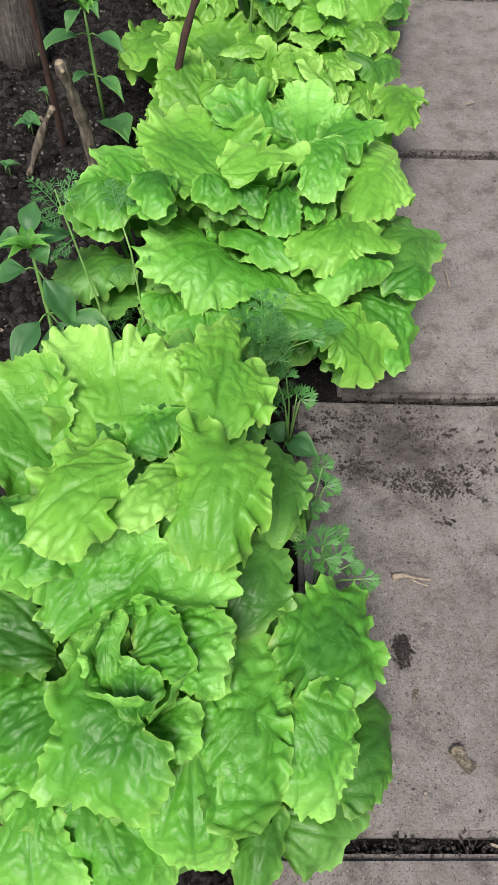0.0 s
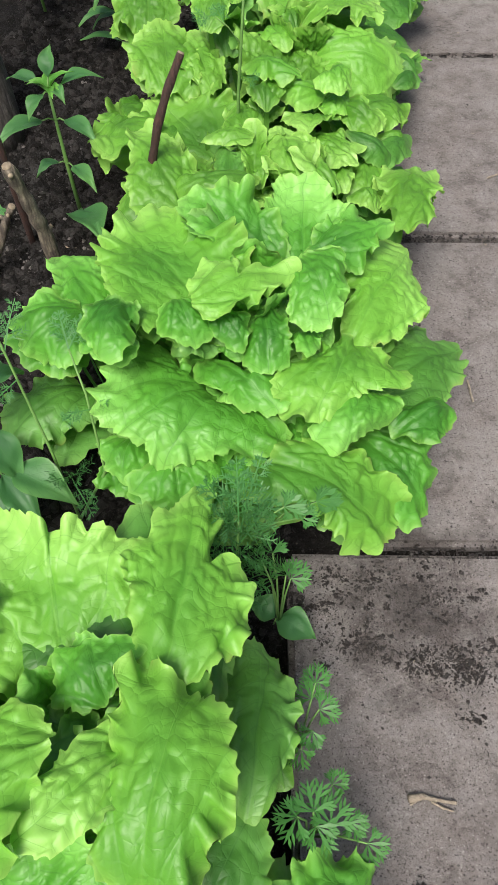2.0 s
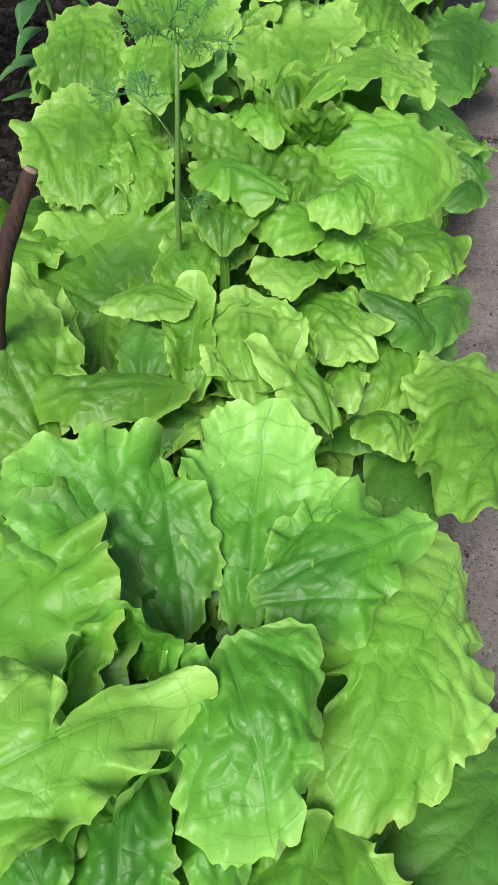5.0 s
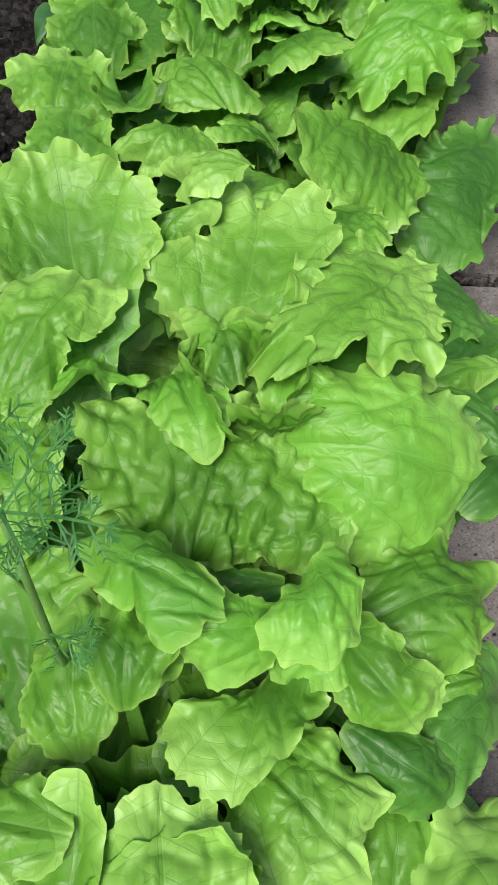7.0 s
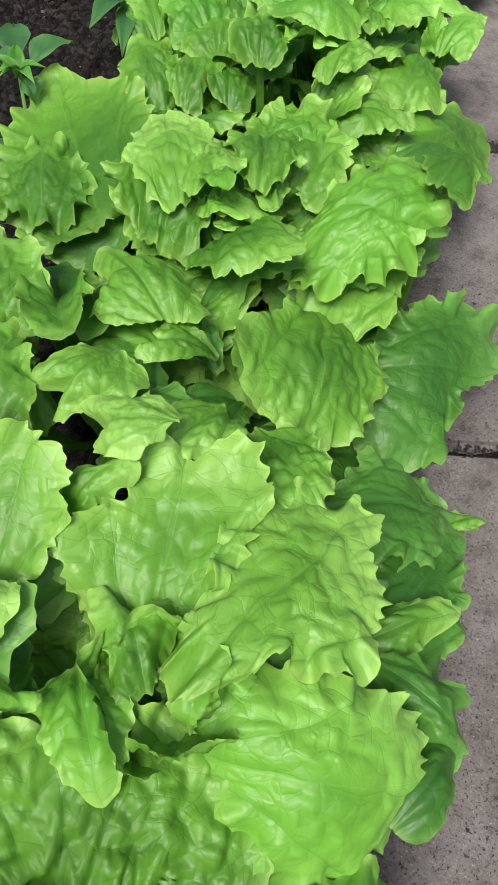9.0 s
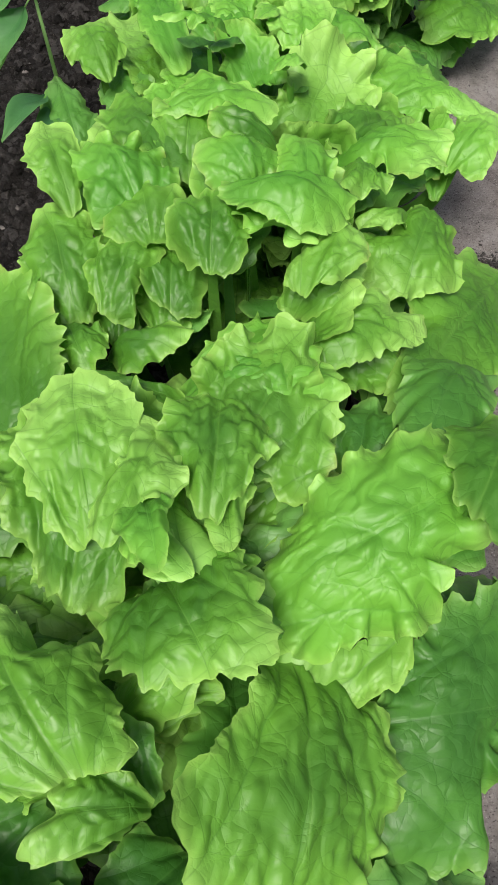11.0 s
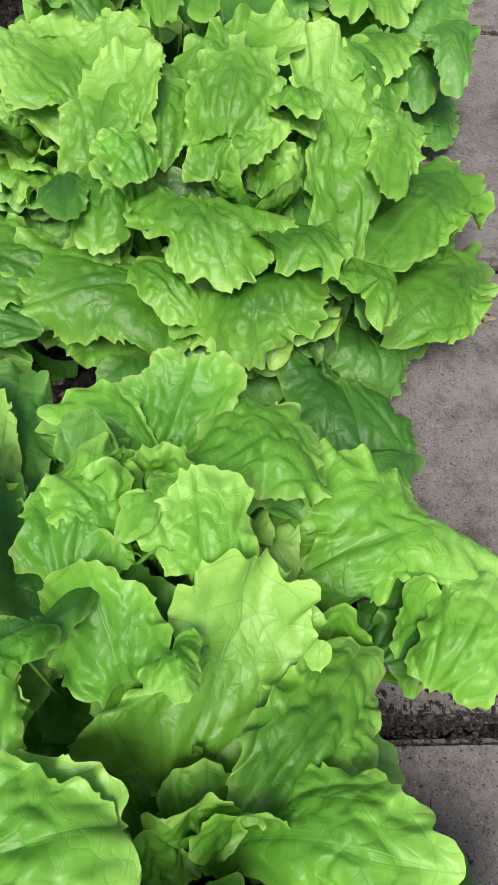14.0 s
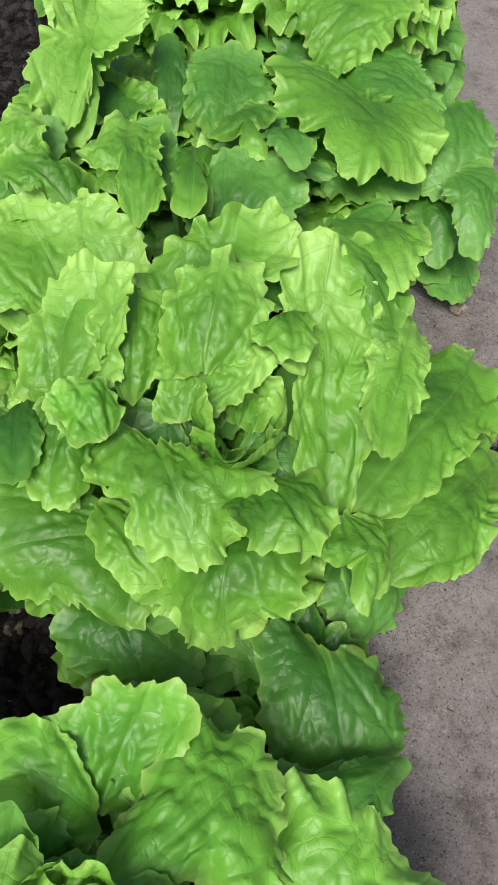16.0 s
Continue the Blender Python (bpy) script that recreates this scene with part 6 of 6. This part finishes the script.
coriander((0.06, 0.37, 0.02), [((0.053, 0.377, 0.15), 0.024), ((0.069, 0.371, 0.14), 0.025), ((0.036, 0.361, 0.16), 0.022), ((0.06, 0.354, 0.14), 0.022), ((0.09, 0.365, 0.11), 0.018), ((0.102, 0.35, 0.11), 0.02), ((0.076, 0.393, 0.13), 0.016)], "small herb with pale cut leaves beside a lettuce")
weed = thing("weed", (0.035, 0.555, 0.02), "small weed with two plain rounded green leaves", "weed")
stem("stalk", [(0.035, 0.555, 0.02), (0.037, 0.553, 0.04)], (0.001, 0.0008), GREEN_STALK, weed, 5)
blade(weed, (0.037, 0.553, 0.038), (0.075, 0.535, 0.035), 0.036, 0.006)
blade(weed, (0.036, 0.555, 0.038), (0.01, 0.57, 0.045), 0.03, 0.006)


def seedling(place, spots, label):
    """A few rounded leaves on a short stalk; a spot is a bearing, reach and width."""
    ob = thing("weed", place, label, "weed", "weeds on the bed")
    top = Vector(place) + Vector((0, 0, 0.018))
    stem("stalk", [place, top], (0.0011, 0.0008), GREEN_STALK, ob, 5)
    for a, reach, width in spots:
        tip = top + Vector((math.cos(radians(a)) * reach, math.sin(radians(a)) * reach, 0.006))
        blade(ob, top, tip, width, 0.004)


seedling((-0.339, 1.13, 0.028), [(100, 0.03, 0.022), (205, 0.026, 0.02), (330, 0.024, 0.018), (20, 0.024, 0.016), (270, 0.016, 0.012)], "small broad-leaved weed in the dry soil")
seedling((-0.356, 1.025, 0.028), [(170, 0.016, 0.012), (10, 0.017, 0.012), (80, 0.014, 0.01), (260, 0.012, 0.009)], "tiny round-leaved weed in the dark soil")
seedling((-0.327, 1.212, 0.028), [(100, 0.014, 0.01), (190, 0.013, 0.01), (300, 0.016, 0.011)], "tiny round-leaved weed near the post")


def rod(points, radius, material, bumps=0.0, sides=12):
    """A round stick through points, with uneven girth; returns its bmesh."""
    bm = bmesh.new()
    pts = [Vector(p) for p in points]
    fine = []
    for a, b in zip(pts, pts[1:]):
        fine += [a.lerp(b, k / 8) for k in range(8)]
    fine.append(pts[-1])
    rings = []
    for i, p in enumerate(fine):
        d = (fine[min(i + 1, len(fine) - 1)] - fine[max(i - 1, 0)]).normalized()
        x = d.orthogonal().normalized()
        y = d.cross(x)
        f = i / (len(fine) - 1)
        r = radius[0] + (radius[1] - radius[0]) * f
        r *= 1 + bumps * noise.noise(p * 60) + bumps * 1.6 * max(0, noise.noise(p * 22 + Vector((3, 1, 7))))
        rings.append([bm.verts.new(p + (x * math.cos(2 * math.pi * k / sides) + y * math.sin(2 * math.pi * k / sides)) * r * (1 + 0.12 * bumps * math.sin(k * 2.1 + i))) for k in range(sides)])
    for r0, r1 in zip(rings, rings[1:]):
        for k in range(sides):
            bm.faces.new((r0[k], r0[(k + 1) % sides], r1[(k + 1) % sides], r1[k]))
    bm.faces.new(rings[0][::-1])
    bm.faces.new(rings[-1])
    return bm


def cut_end(place, way, radius):
    bm = bmesh.new()
    m = Matrix.Translation(place) @ Vector(way).to_track_quat("Z", "Y").to_matrix().to_4x4()
    bmesh.ops.create_cone(bm, cap_ends=True, segments=14, radius1=radius, radius2=radius * 0.92, depth=0.0024, matrix=m)
    return bm


def stick(name, points, radius, material, label, category, bumps=0.25, cut=True, knots=0):
    ob = thing(name, points[0], label, category)
    rel = Matrix.Translation(-Vector(points[0]))
    p = part("bark", rod(points, radius, material, bumps), material, ob)
    p.matrix_parent_inverse = rel
    if cut:
        way = Vector(points[-1]) - Vector(points[-2])
        p = part("cut_end", cut_end(Vector(points[-1]) + way.normalized() * 0.0006, way, radius[1] * 0.93), CUT_WOOD, ob, "pale freshly cut end")
        p.matrix_parent_inverse = rel
    for i in range(knots):
        at = Vector(points[-2]).lerp(Vector(points[-1]), 0.15 + 0.27 * i) if i else Vector(points[1])
        a = 2.1 * i + 0.7
        side = Vector((math.cos(a), math.sin(a), 0.6)).normalized()
        bm = rod([at, at + side * radius[1] * 1.2, at + side * radius[1] * 1.9], (radius[1] * 0.75, radius[1] * 0.5), material, 0.5, 9)
        p = part("knot", bm, material, ob)
        p.matrix_parent_inverse = rel
        p = part("cut_end", cut_end(at + side * radius[1] * 1.95, side, radius[1] * 0.46), CUT_WOOD, ob, "pale cut knot")
        p.matrix_parent_inverse = rel
    return ob


stick("twig", [(-0.14, 1.04, 0.03), (-0.092, 1.053, 0.235), (-0.08, 1.062, 0.268), (-0.063, 1.077, 0.303)], (0.0052, 0.0042), TWIG_BARK, "red brown pruned twig stuck upright among lettuces", "twig", 0.22)
stick("stake", [(-0.286, 1.10, 0.02), (-0.29, 1.09, 0.2), (-0.305, 1.09, 0.5), (-0.315, 1.09, 0.7)], (0.0048, 0.0038), TWIG_BARK, "thin dark brown wooden stake standing in the soil", "stake", 0.15)
stick("branch_stub", [(-0.215, 0.975, 0.03), (-0.222, 0.967, 0.154), (-0.231, 0.958, 0.215), (-0.238, 0.953, 0.251)], (0.008, 0.0058), GREY_BARK, "gnarled pale brown branch stub stuck in the soil", "branch", 0.7, knots=3)
stick("branch_stub", [(-0.33, 1.03, 0.03), (-0.302, 1.05, 0.09), (-0.28, 1.045, 0.13)], (0.0045, 0.005), GREY_BARK, "crooked brown branch stub leaning over the soil", "branch", 0.7, knots=3)
post = stick("post", [(-0.39, 1.36, 0.0), (-0.415, 1.39, 0.4), (-0.44, 1.42, 0.9)], (0.046, 0.044), POST_WOOD, "thick weathered grey wooden post leaning in the bed", "post", 0.12)


# ---- litter on the slabs ----
rng = np.random.default_rng(23)
def chip(name, place, size, turn, material, label, category, tilt=6):
    """A splinter: a bevelled, uneven sliver lying flat."""
    bm = bmesh.new()
    bmesh.ops.create_cube(bm, size=1)
    bmesh.ops.subdivide_edges(bm, edges=[e for e in bm.edges if abs(e.verts[0].co.x - e.verts[1].co.x) > 0.5], cuts=6)
    bmesh.ops.bevel(bm, geom=bm.edges[:], offset=0.12, segments=1, affect="EDGES")
    for v in bm.verts:
        k = noise.noise(v.co * 2.7 + Vector(place) * 31)
        v.co = Vector((v.co.x * size[0], v.co.y * size[1] * (1 - 0.7 * v.co.x * abs(k)) + k * size[1] * 0.3, (v.co.z + 0.5) * size[2] + max(0, k) * size[2] * 0.7))
    me = bpy.data.meshes.new(name)
    bm.to_mesh(me)
    bm.free()
    me.materials.append(material)
    ob = new(name, me)
    ob.matrix_basis = pose(*place, 0, tilt, turn)
    return tagged(ob, label, category)


def splinter(place, prongs, label):
    """A dry splinter of wood that forks into prongs; each is a short crooked path."""
    ob = thing("wood_splinter", place, label, "splinter")
    for path, r in prongs:
        p = part("prong", rod([Vector(place) + Vector(q) for q in path], r, DRY_STRAW, 0.8, 7), DRY_STRAW, ob)
        p.matrix_parent_inverse = Matrix.Translation(-ob.location)


splinter((0.172, 0.4, 0.002), [([(-0.021, 0.002, 0.001), (-0.008, 0.004, 0.0015), (0.004, 0.001, 0.001)], (0.0027, 0.0024)), ([(-0.002, 0.003, 0.001), (0.01, 0.0, 0.0015), (0.021, -0.001, 0.001)], (0.0023, 0.0013)),
         ([(-0.001, 0.0, 0.001), (0.008, -0.005, 0.001), (0.018, -0.008, 0.0005)], (0.0014, 0.0008)), ([(-0.012, 0.003, 0.001), (-0.017, -0.001, 0.001), (-0.02, -0.003, 0.0005)], (0.0013, 0.0008))], "pale dry forked wood splinter on the slab")
chip("bark_chip", (0.198, 0.215, 0.001), (0.027, 0.011, 0.004), -52, GREY_BARK, "grey brown bark chip lying on the slab", "bark chip", 1)
chip("dry_stalk", (0.283, 0.862, 0.001), (0.035, 0.0022, 0.0022), 92, DRY_STRAW, "thin dry straw stalk on the slab", "straw", 1)
chip("bark_chip", (0.048, 2.454, 0.03), (0.034, 0.012, 0.006), 100, GREY_BARK, "pale wood chip lying on dark soil", "bark chip", 3)
chip("dry_leaf_crumb", (0.48, 2.847, 0.001), (0.018, 0.012, 0.006), 35, DRY_STRAW, "crumpled dry leaf crumb on the slab", "dry leaf", 2)
chip("dry_leaf_crumb", (0.486, 2.58, 0.001), (0.014, 0.005, 0.003), 10, CUT_WOOD, "pale dry leaf crumb on the slab", "dry leaf", 2)
chip("dry_stalk", (0.235, 0.135, 0.001), (0.05, 0.002, 0.002), -18, DRY_STRAW, "pale dry straw stalk lying in the joint", "straw", 1)
chip("dry_stalk", (0.39, 1.29, 0.001), (0.02, 0.002, 0.002), 30, DRY_STRAW, "thin dry straw stalk on the slab", "straw", 1)
chip("bark_chip", (0.16, 0.275, 0.001), (0.009, 0.005, 0.003), 80, GREY_BARK, "small grey bark chip on the slab", "bark chip", 1)
chip("bark_chip", (0.32, 2.13, 0.002), (0.024, 0.003, 0.003), 70, DRY_STRAW, "thin pale splinter beside the open joint", "splinter", 1)


def crumbs(name, spots, material, label, category, shreds=0.0):
    """Many small clods joined into one mesh; a spot is x, y, z and size. Some are long shreds."""
    ball = np.array([[1, 0, 0], [0.3, 0.95, 0], [-0.8, 0.6, 0], [-0.8, -0.6, 0], [0.3, -0.95, 0], [0.45, 0.3, 0.75], [-0.45, 0.25, 0.8], [0, -0.5, 0.7], [0, 0, -0.5]])
    tris = [(0, 1, 5), (1, 2, 6), (1, 6, 5), (2, 3, 6), (3, 7, 6), (3, 4, 7), (4, 0, 7), (0, 5, 7), (5, 6, 7), (1, 0, 8), (2, 1, 8), (3, 2, 8), (4, 3, 8), (0, 4, 8)]
    verts, faces = [], []
    for x, y, z, r in spots:
        n = len(verts)
        p = ball * (rng.random((9, 3)) * 0.7 + 0.65) * r
        if rng.random() < shreds:
            p = p * (2.6, 0.3, 0.45)
            p[:, 1] += p[:, 0] ** 2 / r * rng.normal() * 0.14
        else:
            p = p * (1 + rng.random() * 0.6, 1, 0.6 + 0.6 * rng.random())
        a = rng.random() * 6.28
        c, s = math.cos(a), math.sin(a)
        verts += [(x + q[0] * c - q[1] * s, y + q[0] * s + q[1] * c, z + q[2]) for q in p]
        faces += [(n + i, n + j, n + k) for i, j, k in tris]
    me = bpy.data.meshes.new(name)
    me.from_pydata(verts, [], faces)
    me.materials.append(material)
    return tagged(new(name, me), label, category, kind="stuff")


def spread(count, cx, cy, sx, sy, z, low, high):
    return [(cx + rng.normal() * sx, cy + rng.normal() * sy, z, low + (high - low) * rng.random() ** 3) for _ in range(count)]


dirt = spread(420, 0.153, 0.322, 0.004, 0.0075, 0.0012, 0.0008, 0.002)
for cx, cy, sx, sy, count in ((0.137, 0.61, 0.016, 0.007, 420), (0.209, 0.522, 0.02, 0.01, 620), (0.132, 0.541, 0.013, 0.006, 220), (0.082, 0.585, 0.022, 0.012, 700), (0.215, 0.59, 0.022, 0.008, 300), (0.108, 0.614, 0.02, 0.006, 400), (0.18, 0.622, 0.03, 0.006, 320), (0.273, 0.536, 0.02, 0.015, 260), (0.167, 0.567, 0.05, 0.035, 500), (0.246, 0.584, 0.03, 0.02, 260), (0.085, 0.518, 0.006, 0.004, 40), (0.219, 0.471, 0.006, 0.004, 60), (0.171, 0.515, 0.002, 0.002, 24)):
    # each patch is a handful of small heaps
    for _ in range(max(2, count // 22)):
        hx, hy, heap = cx + rng.normal() * sx, cy + rng.normal() * sy, 0.0015 + 0.009 * rng.random() ** 2
        dirt += spread(26, hx, hy, heap, heap * 0.7, 0.0005, 0.0004, 0.0022)
    dirt += spread(count, cx, cy, sx * 1.5, sy * 1.6, 0.0004, 0.0003, 0.0014)
for _ in range(2600):
    y = rng.random() * 3.4 - 0.1
    edge = 0.1 + 0.125 * (y - 0.4)
    dirt.append((edge + abs(rng.normal()) * 0.17, y, 0.0003, 0.0003 + 0.0014 * rng.random() ** 5))
for k in range(7):
    y = 0.14 + 0.505 * k
    edge = 0.1 + 0.125 * (y - 0.4)
    for _ in range(600):
        dirt.append((edge + rng.random() * 0.5, y + rng.normal() * 0.006, -0.003, 0.0006 + 0.0018 * rng.random() ** 2))
for _ in range(1500):
    dirt.append((0.3 + rng.random() * 0.25, 2.165 + rng.normal() * 0.011, -0.002, 0.0006 + 0.0017 * rng.random() ** 2))
crumbs("soil_crumbs", dirt, SOIL_CRUMB, "loose dark soil crumbs strewn over slabs and joints", "soil", 0.35)


# ---- ground and path ----
grit = np.random.default_rng(5)


def ground_height(x, y):
    """The bed lies a little above the path; far off the ground is level."""
    edge = 0.02 + 0.125 * (y - 0.4)
    bed = np.clip((edge - x + 0.02) / 0.09, 0, 1)
    bed = bed * bed * (3 - 2 * bed)
    return -0.018 + 0.043 * bed


def ground_lumps(flat):
    return puff(flat, 9) * 0.008 + puff(flat, 27) * 0.007 + puff(flat, 70) * 0.005


def build_ground():
    xs = np.concatenate([[-600, -60, -8, -3], np.linspace(-1.0, 0.6, 150), [1.4, 3, 8, 60, 600]])
    ys = np.concatenate([[-600, -60, -8, -2], np.linspace(-0.4, 4.4, 330), [5, 8, 60, 600]])
    gy, gx = np.meshgrid(ys, xs, indexing="ij")
    flat = np.stack([gx, gy, 0 * gx], -1)
    near = (np.abs(gx) < 1.2) & (gy > -0.6) & (gy < 4.6)
    z = ground_height(gx, gy) + near * ground_lumps(flat)
    grid = np.stack([gx, gy, z], -1)
    holder = new("ground")
    ob = sheet("ground", grid, 0 * gx, SOIL, holder)
    ob.parent = None
    bpy.data.objects.remove(holder)
    ob.name = "ground"
    return tagged(ob, "dark crumbly garden soil of the bed", "soil", kind="structure")


build_ground()


def slab_mesh(length, width):
    """A concrete paving slab with worn, rounded edges."""
    bm = bmesh.new()
    bmesh.ops.create_cube(bm, size=1)
    bmesh.ops.scale(bm, vec=(width, length, 0.05), verts=bm.verts)
    bmesh.ops.bevel(bm, geom=bm.edges[:] , offset=0.006, segments=2, affect="EDGES")
    me = bpy.data.meshes.new("slab")
    bm.to_mesh(me)
    bm.free()
    me.materials.append(CONCRETE)
    return me


def build_path():
    path = thing("pavement", (0.4, 1.6, 0), "garden path of worn brownish grey concrete slabs", "path", kind="structure")
    me = slab_mesh(0.493, 0.9)
    for k in range(-3, 10):
        y = 0.14 + 0.505 * k + 0.2525
        ob = new("slab", me)
        ob.parent = path
        ob.matrix_parent_inverse = Matrix.Translation(-path.location)
        ob.matrix_basis = pose(0.5 + 0.125 * (y - 0.4), y, -0.025 + -abs(grit.normal()) * 0.0008, grit.normal() * 0.25, grit.normal() * 0.2, grit.normal() * 0.3)


build_path()


# ---- loose soil on the bed ----
def bed_spots(count, wide, low, high, power):
    y = grit.random(count) * 3.4
    x = 0.02 + 0.125 * (y - 0.4) - grit.random(count) * wide
    z = ground_height(x, y) + ground_lumps(np.stack([x, y, 0 * x], -1))
    return list(zip(x, y, z, low + (high - low) * grit.random(count) ** power))


crumbs("soil_clods", bed_spots(60000, 0.6, 0.0012, 0.0085, 2.4), CLODS, "crumbly dark clods on the soil of the bed", "soil", 0.04)
dry = [s for s in bed_spots(26000, 0.6, 0.0006, 0.0036, 2.6) if grit.random() < 0.1 + 0.8 * math.exp(-((s[0] + 0.33) / 0.12) ** 2 - ((s[1] - 1.15) / 0.3) ** 2)]
crumbs("dry_soil_crumbs", dry, DRY_CRUMB, "small pale grey dry crumbs scattered on the dark soil", "soil", 0.15)
flecks = bed_spots(420, 0.6, 0.0008, 0.004, 3)
for _ in range(140):
    y = grit.random() * 3.2
    flecks.append((0.13 + 0.125 * (y - 0.4) + grit.random() * 0.3, y, 0.0006, 0.0005 + 0.0014 * grit.random() ** 2))
crumbs("straw_flecks", flecks, DRY_STRAW, "pale bits of straw and chips on the ground", "straw", 0.4)
